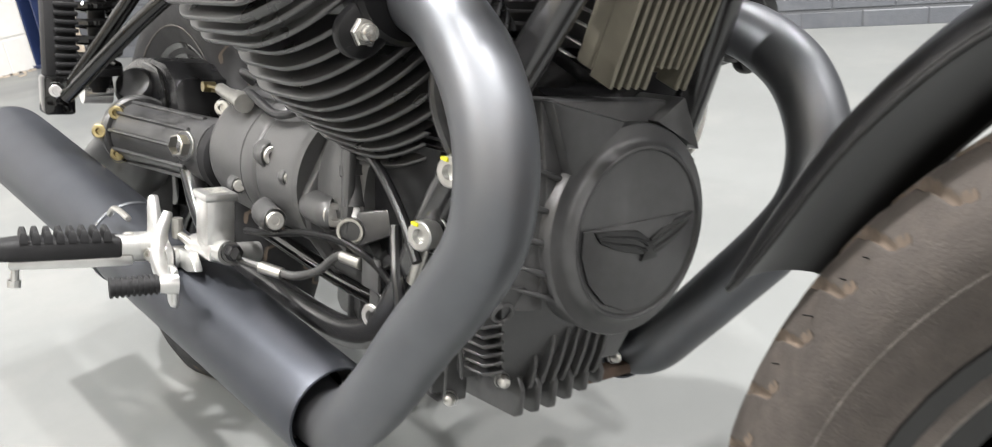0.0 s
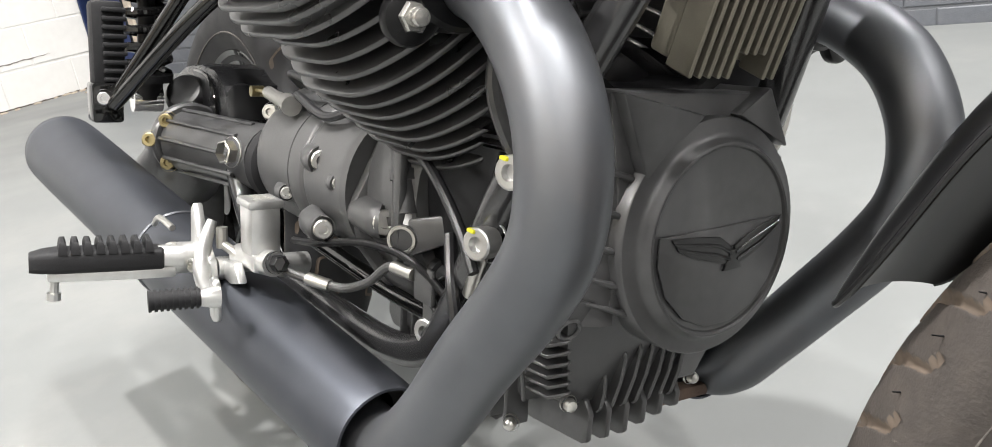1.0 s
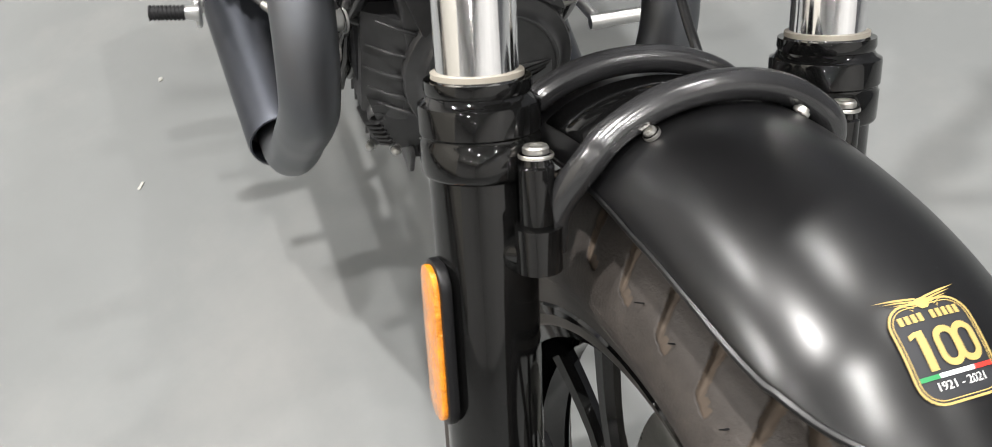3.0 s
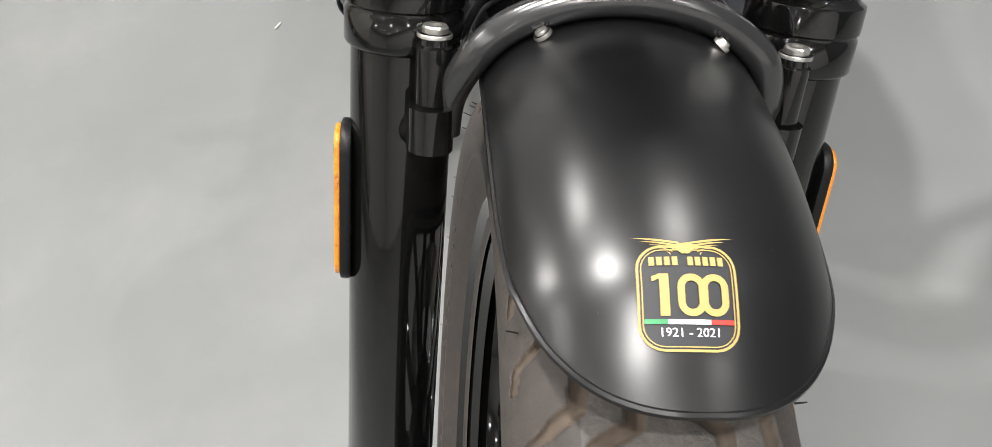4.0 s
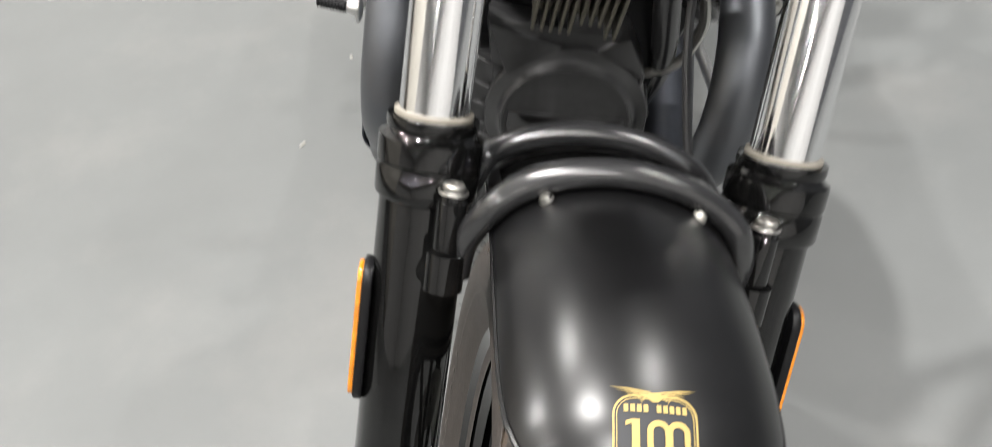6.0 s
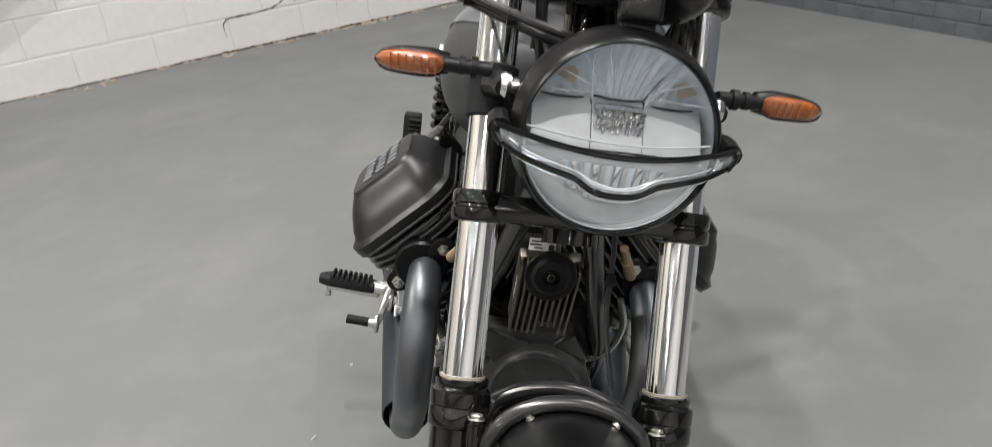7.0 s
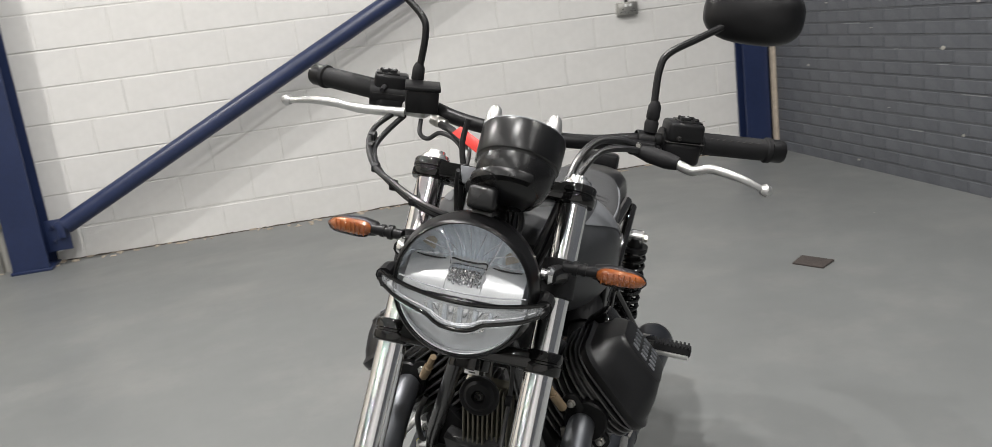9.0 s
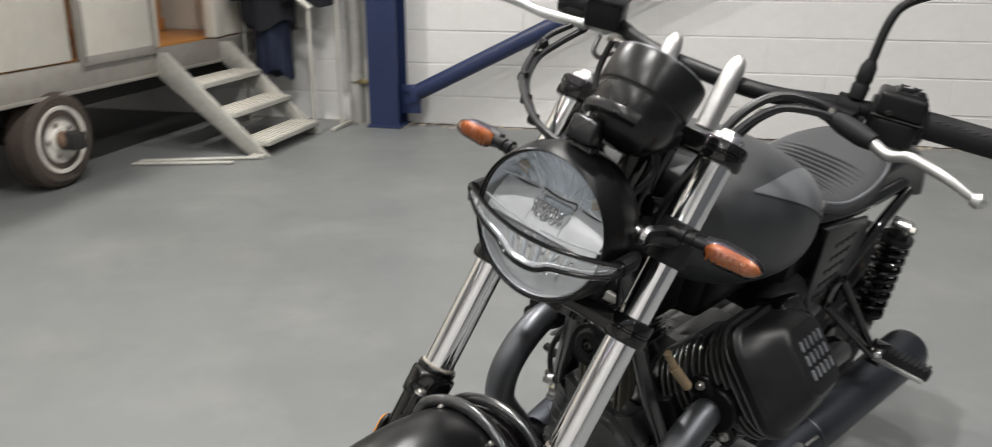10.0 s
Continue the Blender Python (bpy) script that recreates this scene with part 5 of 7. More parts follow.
part("brake_switch", join(rod((-0.142, 0.470, 1.082), (-0.118, 0.462, 1.078), 0.008, 12), rod((-0.135, 0.468, 1.081), (-0.130, 0.466, 1.080), 0.010, 6)), M_STEEL, bars)

# clocks
gm = axes((0.031, 0.278, 1.102), (0.0, 0.60, 0.80), (1, 0, 0)) @ Matrix.Scale(0.90, 4)
gauge = part("instrument_pod", lathe([(0.0, 0.006), (0.055, 0.010), (0.056, 0.0165), (0.0600, 0.016), (0.0610, 0.012), (0.0602, -0.024), (0.0592, -0.0285), (0.0570, -0.0300), (0.0555, -0.0340)], gm, 48), M_SATIN, bike, "round matte black instrument pod")
part("pod_bowl", lathe([(0.0558, -0.0320), (0.0560, -0.0400), (0.0548, -0.0500), (0.0515, -0.0620), (0.0455, -0.0740), (0.036, -0.0840), (0.022, -0.0910), (0.0, -0.0935)], gm, 48), M_BOWL, gauge, "glossy black bowl under the instrument")
part("pod_hood", rings(bmesh.new(), [[gm @ (Matrix.Rotation(radians(a), 4, "Z") @ Vector((0, -r, z))) for a in range(-74, 36, 6)] for r, z in ((0.0530, -0.058), (0.0590, -0.060), (0.0600, -0.066), (0.0580, -0.072), (0.0490, -0.075))], False, False), M_BOWL, gauge, "raised lip round the bowl", None, 50)
part("pod_connector", join(box((0, 0, 0), (0.036, 0.028, 0.030), 0.006, axes((0.004, 0.208, 1.046), (0, 0.35, 0.94), (1, 0, 0)), 3), box((0, 0, -0.024), (0.028, 0.020, 0.030), 0.005, axes((0.006, 0.216, 1.042), (0, 0.35, 0.94), (1, 0, 0)))), M_BOWL, gauge, "black plug housing below the instrument")
part("pod_glass", lathe([(0.055, 0.011), (0.03, 0.0135), (0, 0.014)], gm, 40), M_DARK, gauge, "dark instrument face")
part("pod_ring", lathe([(0.0585, 0.0150), (0.0605, 0.0160), (0.0600, 0.0175), (0.0565, 0.0175)], gm, 44), M_GREY, gauge, "thin satin rim")
part("pod_bracket", join(box((0.008, 0.238, 1.056), (0.036, 0.026, 0.026), 0.005), box((0.01, 0.315, 1.035), (0.10, 0.05, 0.020), 0.006), tube([(-0.045, 0.29, 1.065), (-0.052, 0.30, 1.09), (-0.050, 0.31, 1.12)], 0.004, 8, 4)), M_PLASTIC_SHADE, gauge)
part("key_tag", prism([(-0.028, -0.007), (0.020, -0.009), (0.030, -0.004), (0.026, 0.008), (-0.024, 0.008)], 0.0015, axes((-0.063, 0.392, 1.076), (-0.1, -0.85, 0.45), (0.86, 0.02, -0.5)), 0.0005), M_RED, bike, "red plastic key tag")
part("lock_cover", prism([(-0.024, 0.012), (0.024, 0.012), (0.022, -0.020), (-0.016, -0.012)], 0.006, axes((-0.034, 0.330, 1.040), (0, -0.9, 0.43), (1, 0, 0)), 0.002), M_GREY, bike, "satin grey lock cover")
part("ignition_lock", lathe([(0.016, 0), (0.017, 0.02), (0.012, 0.024), (0, 0.024)], axes((-0.038, 0.40, 1.045), UP), 20), M_SILVER, bike)
bp("headstock", rod(F(0, 0.05, 0.14), F(0, 0.05, 0.40), 0.030, 24), M_GLOSS, bike)

# cables from bars to lamp and frame
cables = sub("cable_set", bike, "black control cables and wiring")
runs = [
    ([(-0.205, 0.470, 1.080), (-0.222, 0.440, 1.060), (-0.215, 0.400, 1.040), (-0.180, 0.335, 1.027), (-0.137, 0.288, 1.022), (-0.085, 0.250, 1.013), (-0.030, 0.250, 1.000), (0.0, 0.28, 0.99)], 0.0044, M_CABLE),
    ([(-0.190, 0.480, 1.078), (-0.205, 0.445, 1.055), (-0.207, 0.403, 1.036), (-0.176, 0.343, 1.022), (-0.135, 0.297, 1.014), (-0.085, 0.262, 1.003), (-0.03, 0.27, 0.985)], 0.0045, M_CABLE),
    ([(-0.125, 0.460, 1.078), (-0.095, 0.430, 1.075), (-0.065, 0.395, 1.060), (-0.062, 0.36, 1.02), (-0.055, 0.36, 0.97), (-0.04, 0.40, 0.92)], 0.006, M_CABLE),
    ([(-0.160, 0.470, 1.078), (-0.155, 0.455, 1.060), (-0.140, 0.450, 1.055), (-0.120, 0.445, 1.068), (-0.085, 0.42, 1.062), (-0.06, 0.39, 1.03), (-0.06, 0.37, 0.96)], 0.0035, M_CABLE),
    ([(0.170, 0.482, 1.092), (0.142, 0.462, 1.099), (0.112, 0.436, 1.096), (0.092, 0.396, 1.070), (0.082, 0.352, 1.020), (0.066, 0.335, 0.96), (0.04, 0.37, 0.88)], 0.0058, M_CABLE),
    ([(0.180, 0.478, 1.086), (0.150, 0.452, 1.090), (0.120, 0.424, 1.084), (0.100, 0.386, 1.056), (0.088, 0.350, 1.008), (0.07, 0.34, 0.94), (0.04, 0.40, 0.87)], 0.0048, M_CABLE),
    ([(0.200, 0.505, 1.090), (0.150, 0.482, 1.088), (0.122, 0.452, 1.082), (0.102, 0.415, 1.058), (0.09, 0.385, 1.01), (0.06, 0.39, 0.93)], 0.0042, M_CABLE),
    ([(-0.055, 0.31, 1.05), (-0.06, 0.33, 1.02), (-0.055, 0.33, 0.98), (-0.045, 0.31, 0.95)], 0.003, M_CABLE),
    ([(0.02, 0.33, 1.03), (0.035, 0.34, 0.99), (0.03, 0.32, 0.96), (0.01, 0.30, 0.95)], 0.0045, M_CABLE),
    ([(0.045, 0.31, 0.86), (0.058, 0.32, 0.76), (0.060, 0.30, 0.69), (0.066, 0.25, 0.64), (0.075, 0.17, 0.585), (0.085, 0.09, 0.48)], 0.0032, M_CABLE),
]
for pts, r, mt in runs:
    part("cable", tube(pts, r, 10, 6), mt, cables)
for p in ((-0.212, 0.402, 1.039), (-0.218, 0.425, 1.050), (-0.180, 0.338, 1.026), (-0.137, 0.292, 1.018), (-0.098, 0.258, 1.012), (0.059, 0.31, 0.73)):
    part("cable_tie", rod(Vector(p) - Vector((0.004, 0, 0)), Vector(p) + Vector((0.004, 0, 0)), 0.0078, 10), M_PLASTIC_SHADE, cables)

# ---- engine, frame and exhausts ----
frame_ob = sub("frame", bike, "gloss black tubular cradle frame")
both("down_tube", tube([(0.028, 0.335, 0.86), (0.040, 0.385, 0.77), (0.070, 0.440, 0.64), (0.094, 0.484, 0.55), (0.103, 0.510, 0.506), (0.105, 0.525, 0.482), (0.105, 0.543, 0.452), (0.105, 0.562, 0.420), (0.105, 0.582, 0.389), (0.105, 0.600, 0.368), (0.105, 0.626, 0.354), (0.105, 0.658, 0.346), (0.106, 0.70, 0.343), (0.107, 0.80, 0.344), (0.112, 0.91, 0.352), (0.118, 0.97, 0.385), (0.120, 1.02, 0.46)], 0.0130, 18, 5), M_FRAME, frame_ob)
both("cradle_rail", tube([(0.088, 0.545, 0.440), (0.088, 0.570, 0.400), (0.088, 0.610, 0.382), (0.088, 0.70, 0.378), (0.092, 0.86, 0.388)], 0.008, 12, 5), M_GLOSS, frame_ob)
both("top_tube", tube([(0.030, 0.36, 0.93), (0.060, 0.50, 0.90), (0.085, 0.75, 0.83), (0.100, 1.00, 0.80), (0.11, 1.30, 0.80)], 0.014, 12, 5), M_GLOSS, frame_ob)
both("rear_stay", tube([(0.118, 1.07, 0.66), (0.122, 1.12, 0.70), (0.125, 1.20, 0.75), (0.125, 1.30, 0.79)], 0.012, 12, 5), M_GLOSS, frame_ob)
both("cradle_plate", prism([(0.500, 0.525), (0.525, 0.530), (0.560, 0.440), (0.622, 0.405), (0.615, 0.368), (0.560, 0.385), (0.520, 0.45)], 0.008, Matrix(((0, 0, 1, 0.097), (1, 0, 0, 0), (0, 1, 0, 0), (0, 0, 0, 1))), 0.002), M_GLOSS, frame_ob, "gloss black engine mounting plate")

engine = sub("engine", bike, "black air cooled transverse twin engine with finned cylinders")
# crankcase and front casing
case_m = Matrix(((1, 0, 0, 0), (0, 0, 1, 0.475), (0, 1, 0, 0), (0, 0, 0, 1)))
# blacker than the casing it belongs to: shade behind the fins, in colour
bp("crankcase", prism([(-0.076, 0.385), (-0.056, 0.355), (0.056, 0.355), (0.076, 0.385), (0.096, 0.44), (0.100, 0.50), (0.118, 0.565), (0.090, 0.60), (0.035, 0.56), (-0.035, 0.56), (-0.090, 0.60), (-0.118, 0.565), (-0.100, 0.50), (-0.096, 0.44)], 0.22, case_m @ Matrix.Translation((0, 0, 0.025)), 0.006), M_PLASTIC_SHADE, engine, "crankcase blackened to stand for the shade behind the fins")
for ear in ([(-0.070, 0.560), (0.000, 0.546), (-0.046, 0.506)], [(0.030, 0.546), (0.058, 0.564), (0.081, 0.524)]):
    bp("case_ear", prism(ear[::-1], 0.05, Matrix(((1, 0, 0, 0), (0, 0, 1, 0.456), (0, 1, 0, 0), (0, 0, 0, 1))), 0.002), M_ENGINE, engine)
bp("front_case", prism([(-0.061, 0.424), (0.076, 0.424), (0.086, 0.47), (0.082, 0.520), (0.060, 0.560), (-0.072, 0.560), (-0.060, 0.50), (-0.058, 0.45)], 0.03, Matrix(((1, 0, 0, 0), (0, 0, 1, 0.4655), (0, 1, 0, 0), (0, 0, 0, 1))), 0.004), M_ENGINE, engine)
cm = axes((0.016, 0.487, 0.467), (0, -1, 0), (1, 0, 0))
cover = bp("alternator_cover", lathe([(0.0785, 0.0), (0.0785, 0.0285), (0.0775, 0.0300), (0.0750, 0.0308), (0.0690, 0.0318), (0.0655, 0.0345), (0.0640, 0.0385), (0.0632, 0.0396), (0.0618, 0.0400), (0.0606, 0.0392), (0.0600, 0.0372), (0.0590, 0.0368), (0.030, 0.0374), (0.0, 0.0376)], cm, 64), M_ENGINE, engine, "round black alternator cover with an embossed wing badge")
bp("badge_plate", prism([(-0.0555, 0.006), (0.0545, 0.0125), (0.0565, 0.002), (0.0555, -0.014), (0.048, -0.031), (0.034, -0.046), (0.014, -0.0555), (-0.008, -0.0565), (-0.030, -0.0485), (-0.047, -0.032), (-0.0555, -0.012)], 0.0018, cm @ Matrix.Translation((0, 0, 0.0372)), 0.0006), M_ENGINE, cover)
wing_r = [(0.010, -0.0040), (0.022, 0.0030), (0.036, 0.0085), (0.0535, 0.0135), (0.047, 0.0030), (0.036, -0.0070), (0.024, -0.0130), (0.014, -0.0160)]
wing_l = [(0.008, -0.0040), (-0.004, 0.0030), (-0.022, 0.0045), (-0.047, 0.0050), (-0.040, -0.0035), (-0.024, -0.0095), (-0.006, -0.0135), (0.005, -0.0160)]
for q in (wing_r, wing_l):
    bp("cover_wing", prism(q, 0.0020, cm @ Matrix.Translation((0, 0, 0.0386)), 0.0006), M_SATIN, cover)
    for f in (0.35, 0.7):
        ridge = [Vector((*q[i], 0.0408)).lerp(Vector((*q[7 - i], 0.0408)), f) for i in range(4)]
        bp("wing_ridge", tube([cm @ p for p in ridge], [0.0012, 0.0012, 0.0010, 0.0004], 8, 4), M_SATIN, cover)
bp("cover_wing", prism([(0.006, -0.006), (0.013, -0.006), (0.0155, -0.014), (0.019, -0.0190), (0.001, -0.0200), (0.004, -0.014)], 0.0026, cm @ Matrix.Translation((0, 0, 0.0386)), 0.0007), M_SATIN, cover)
for k in range(5):
    a = radians(-18 + 14 * k)
    bp("cover_rib", box((0.078 * math.cos(a), 0.078 * math.sin(a), 0.016), (0.004, 0.006, 0.024), 0.001, cm, 1), M_ENGINE, cover)
# ridges run from the cover's rim across the front case
for z0, x0 in ((0.508, -0.050), (0.486, -0.059), (0.464, -0.0615), (0.442, -0.0575), (0.423, -0.0475)):
    bp("case_ridge", tube([(x0 - 0.034, 0.4745, z0 + 0.0095), (x0 - 0.018, 0.4670, z0 + 0.0050), (x0 - 0.004, 0.4645, z0 + 0.0005), (x0 + 0.001, 0.4640, z0 - 0.001)], [0.0009, 0.0015, 0.0024, 0.0017], 10, 4), M_ENGINE, engine)
bp("case_shoulder", rings(bmesh.new(), [[Vector((x, y, z)) for x, y in ((-0.094, 0.488), (-0.066, 0.4690), (-0.056, 0.4670), (-0.056, 0.52), (-0.094, 0.52))] for z in (0.415, 0.42, 0.515, 0.52)]), M_ENGINE, engine)
# lower front face leans back to the sump, drawn in towards the foot, and carries upright fins
def apron_y(z):
    return 0.4745 + 0.444 * (0.418 - z)


def apron_left(z):
    return -0.0850 + 0.425 * (0.418 - z)


bp("case_apron", rings(bmesh.new(), [[Vector((apron_left(z) + i, apron_y(z) + i, z)), Vector((0.066, apron_y(z) + i, z)), Vector((0.066, 0.56, z)), Vector((apron_left(z) + i - 0.006, 0.56, z))] for z, i in ((0.344, 0.003), (0.3455, 0.0008), (0.348, 0), (0.418, 0), (0.432, 0.002))]), M_ENGINE, engine)
nrm, down = Vector((0, -0.914, -0.406)), Vector((0, 0.406, -0.914))
for x, zt in ((-0.0275, 0.367), (-0.0170, 0.384), (-0.0055, 0.388), (0.0055, 0.388), (0.0175, 0.386), (0.0285, 0.384), (0.0395, 0.380)):
    ln = (zt - 0.343) / 0.914
    bp("case_fin", prism([(-0.003, -0.003), (0.002, 0.003), (ln * 0.45, 0.0075), (ln - 0.002, 0.0095), (ln + 0.003, 0.0075), (ln + 0.003, -0.003)], 0.0034, axes((x - 0.0017, apron_y(zt), zt), down.cross(nrm), down), 0.0011, 1), M_ENGINE, engine)
# stack of short ribs down the apron's flank, with a drilled boss above
for k in range(6):
    z = 0.404 - 0.0092 * k
    x, y = apron_left(z), apron_y(z)
    bp("flank_rib", prism([(0.002, 0.0), (0.001, -0.003), (-0.003, -0.0035), (-0.014, 0.004), (-0.016, 0.030), (0.0, 0.030)], 0.0026, Matrix.Translation((x, y, z)) @ Matrix.Rotation(radians(-16), 4, "Y"), 0.0009, 1), M_ENGINE, engine)
bp("drilled_boss", lathe([(0.0, -0.006), (0.0058, -0.006), (0.0058, 0.002), (0.0070, 0.0032), (0.0086, 0.002), (0.0090, -0.008)], axes((-0.082, 0.478, 0.414), (-0.12, -0.92, -0.38)), 24), M_ENGINE, engine)
bp("flank_lip", tube([(-0.086, 0.520, 0.378), (-0.080, 0.524, 0.362), (-0.074, 0.530, 0.345)], 0.0016, 8, 3), M_ENGINE, engine)
# sump with fins
bp("sump", box((-0.004, 0.650, 0.358), (0.130, 0.21, 0.056), 0.014), M_ENGINE, engine)
for i in range(6):
    x = -0.043 + i * 0.0165
    zb = 0.3165 + 0.0035 * max(0, i - 2)
    bp("sump_fin", prism([(0.540, 0.352), (0.503, 0.349), (0.497, 0.340), (0.498, zb + 0.003), (0.503, zb), (0.560, zb - 0.004), (0.73, 0.312), (0.735, 0.372)], 0.0052, Matrix(((0, 0, 1, x), (1, 0, 0, 0), (0, 1, 0, 0), (0, 0, 0, 1))), 0.0016), M_ENGINE, engine)
    bp("sump_web", prism([(0.540, 0.350), (0.513, 0.347), (0.512, zb + 0.010), (0.540, zb + 0.004)], 0.0113, Matrix(((0, 0, 1, x + 0.0052), (1, 0, 0, 0), (0, 1, 0, 0), (0, 0, 0, 1)))), M_ENGINE, engine)
for i in range(9):
    bp("side_fin", box((-0.064, 0.552 + 0.020 * i, 0.338), (0.020, 0.0045, 0.044), 0.0015), M_ENGINE, engine)
bp("sump_rail", box((-0.0665, 0.635, 0.3635), (0.014, 0.21, 0.005), 0.0015), M_ENGINE, engine)
for p, d in (((-0.057, 0.5035, 0.350), (-0.2, -1, -0.1)), ((0.073, 0.517, 0.340), (0, -1, 0)), ((-0.072, 0.5456, 0.322), (-0.8, -0.6, 0)), ((-0.080, 0.70, 0.385), (-1, -0.3, 0))):
    bp("sump_bolt", join(bolt(p, d, 0.0046, 0.006), lathe([(0.0046, 0.004), (0.0040, 0.0068), (0.0022, 0.0084), (0.0, 0.0088)], axes(p, d), 14)), M_STEEL, engine)
bp("stand_bracket", join(box((0.108, 0.562, 0.302), (0.066, 0.014, 0.011), 0.002), box((0.080, 0.60, 0.318), (0.016, 0.08, 0.012), 0.002)), M_BROWN, engine, "rusty brown stand bracket")
# gearbox side
bp("gearbox", join(box((0, 0.83, 0.455), (0.130, 0.26, 0.165), 0.03, None, 4), box((0, 1.0, 0.46), (0.11, 0.12, 0.13), 0.03, None, 3)), M_CAST, engine, "dark grey cast gearbox case")
bell_m = axes((-0.066, 0.930, 0.462), (0.02, -1, 0.0))
bell = bp("output_housing", lathe([(0.0, -0.004), (0.040, -0.004), (0.055, 0.001), (0.0625, 0.010), (0.0650, 0.022), (0.0660, 0.070), (0.0660, 0.098), (0.0640, 0.099), (0.0640, 0.101), (0.0665, 0.102), (0.0668, 0.126), (0.0655, 0.129), (0.0640, 0.1305), (0.0640, 0.1335), (0.0650, 0.135), (0.0640, 0.17), (0.0660, 0.214), (0.0700, 0.217), (0.0700, 0.228), (0.0, 0.228)], bell_m, 56), M_CAST, engine, "dark grey cast output housing with bolted lugs")
bp("clutch_housing", rings(bmesh.new(), [[Vector((x * k - 0.004, y, 0.462 + z * k)) for x, z in rounded(0.236, 0.168, 0.075, 6)] for y, k in ((0.700, 0.90), (0.690, 0.96), (0.650, 0.97), (0.636, 0.95), (0.628, 0.88))]), M_CAST, engine, "dark grey clutch housing")
bp("housing_web", prism([(0.628, 0.53), (0.640, 0.535), (0.644, 0.425), (0.632, 0.420)], 0.007, Matrix(((0, 0, 1, -0.121), (1, 0, 0, 0), (0, 1, 0, 0), (0, 0, 0, 1))), 0.002), M_CAST, engine)
bp("hose_union", join(rod((-0.100, 0.915, 0.5195), (-0.102, 0.893, 0.5170), 0.0060, 16), rod((-0.1015, 0.907, 0.5185), (-0.102, 0.899, 0.5175), 0.0080, 6), rod((-0.098, 0.935, 0.5210), (-0.100, 0.915, 0.5195), 0.0040, 12)), M_STEEL, engine, "bright hose union")
bp("cable_end", join(box((-0.099, 0.985, 0.5215), (0.004, 0.060, 0.0035), 0.001), box((-0.094, 0.985, 0.5165), (0.004, 0.050, 0.0030), 0.001), rod((-0.104, 1.008, 0.520), (-0.090, 1.008, 0.520), 0.006, 12)), M_BRASS, engine, "yellow zinc cable fork")
bp("case_bolt", bolt((-0.1025, 0.944, 0.5035), (-0.6, -0.8, 0.1), 0.0078, 0.012), M_STEEL, engine)
bp("joint_flange", prism([(-0.128, 0.455), (-0.120, 0.420), (-0.095, 0.385), (0.0, 0.37), (0.095, 0.385), (0.120, 0.455), (0.098, 0.515), (0.0, 0.535), (-0.098, 0.515)], 0.016, Matrix(((1, 0, 0, 0), (0, 0, 1, 0.692), (0, 1, 0, 0), (0, 0, 0, 1))), 0.004), M_CAST, engine)
for p, ln, r in (((-0.120, 0.778, 0.478), 0.035, 0.0115), ((-0.134, 0.740, 0.427), 0.050, 0.0105), ((-0.119, 0.659, 0.448), 0.070, 0.0125), ((-0.122, 0.735, 0.465), 0.016, 0.0075), ((-0.128, 0.838, 0.440), 0.030, 0.0075)):
    p = Vector(p)
    b = sub("case_lug", engine)
    bp("lug", tube([p + Vector((0.030, ln + 0.02, 0)), p + Vector((0.006, ln * 0.7, 0)), p + Vector((0, 0.006, 0)), p], [r * 0.9, r * 1.15, r * 1.12, r * 1.05], 18, 4), M_CAST, b)
    bp("lug_bolt", bolt(p, (-0.25, -1, 0.1), r * 0.78, r * 0.75), M_STEEL, b)
bp("switch_body", join(rod((-0.108, 0.648, 0.512), (-0.112, 0.636, 0.458), 0.0098, 20), rod((-0.110, 0.643, 0.490), (-0.1105, 0.641, 0.482), 0.0112, 20)), M_ENGINE, engine, "black cylindrical switch")
bp("switch_plug", rod((-0.112, 0.636, 0.458), (-0.1125, 0.634, 0.447), 0.0062, 14), M_WHITE, engine, "pale plastic plug")
bp("switch_bolt", bolt((-0.108, 0.642, 0.514), (-0.2, -0.4, 1), 0.007, 0.009, True), M_BRASS, engine)
bp("selector_ring", lathe([(0.0080, 0.0), (0.0086, 0.0016), (0.0106, 0.0016), (0.0112, 0.0)], axes((-0.1182, 0.6298, 0.440), (-0.67, -0.74, 0)), 24), M_STEEL, engine)
bp("starter_motor", join(rod((-0.080, 0.62, 0.405), (-0.080, 0.70, 0.405), 0.022, 24), rod((-0.080, 0.60, 0.405), (-0.080, 0.62, 0.405), 0.018, 24)), M_ENGINE, engine, "black starter motor")
bp("selector_link", join(rod((-0.100, 0.650, 0.440), (-0.118, 0.630, 0.440), 0.0115, 22), prism([(0.0, 0.014), (0.062, 0.012), (0.066, -0.002), (0.0, -0.014)], 0.007, axes((-0.110, 0.634, 0.440), (-0.8, -0.6, 0.1), (0.30, -0.90, 0.25)), 0.002)), M_ENGINE, engine, "black selector arm")
for pts, r in (([(-0.10, 0.66, 0.505), (-0.115, 0.60, 0.500), (-0.118, 0.555, 0.470), (-0.119, 0.53, 0.44)], 0.004), ([(-0.09, 0.90, 0.52), (-0.115, 0.84, 0.528), (-0.115, 0.78, 0.515), (-0.105, 0.74, 0.525)], 0.0042), ([(-0.07, 0.95, 0.53), (-0.10, 0.90, 0.545), (-0.10, 0.83, 0.54), (-0.09, 0.76, 0.55)], 0.0035), ([(-0.11, 0.575, 0.455), (-0.119, 0.556, 0.425), (-0.119, 0.548, 0.40)], 0.0045)):
    bp("engine_wire", tube(pts, r, 10, 5), M_CABLE, engine)
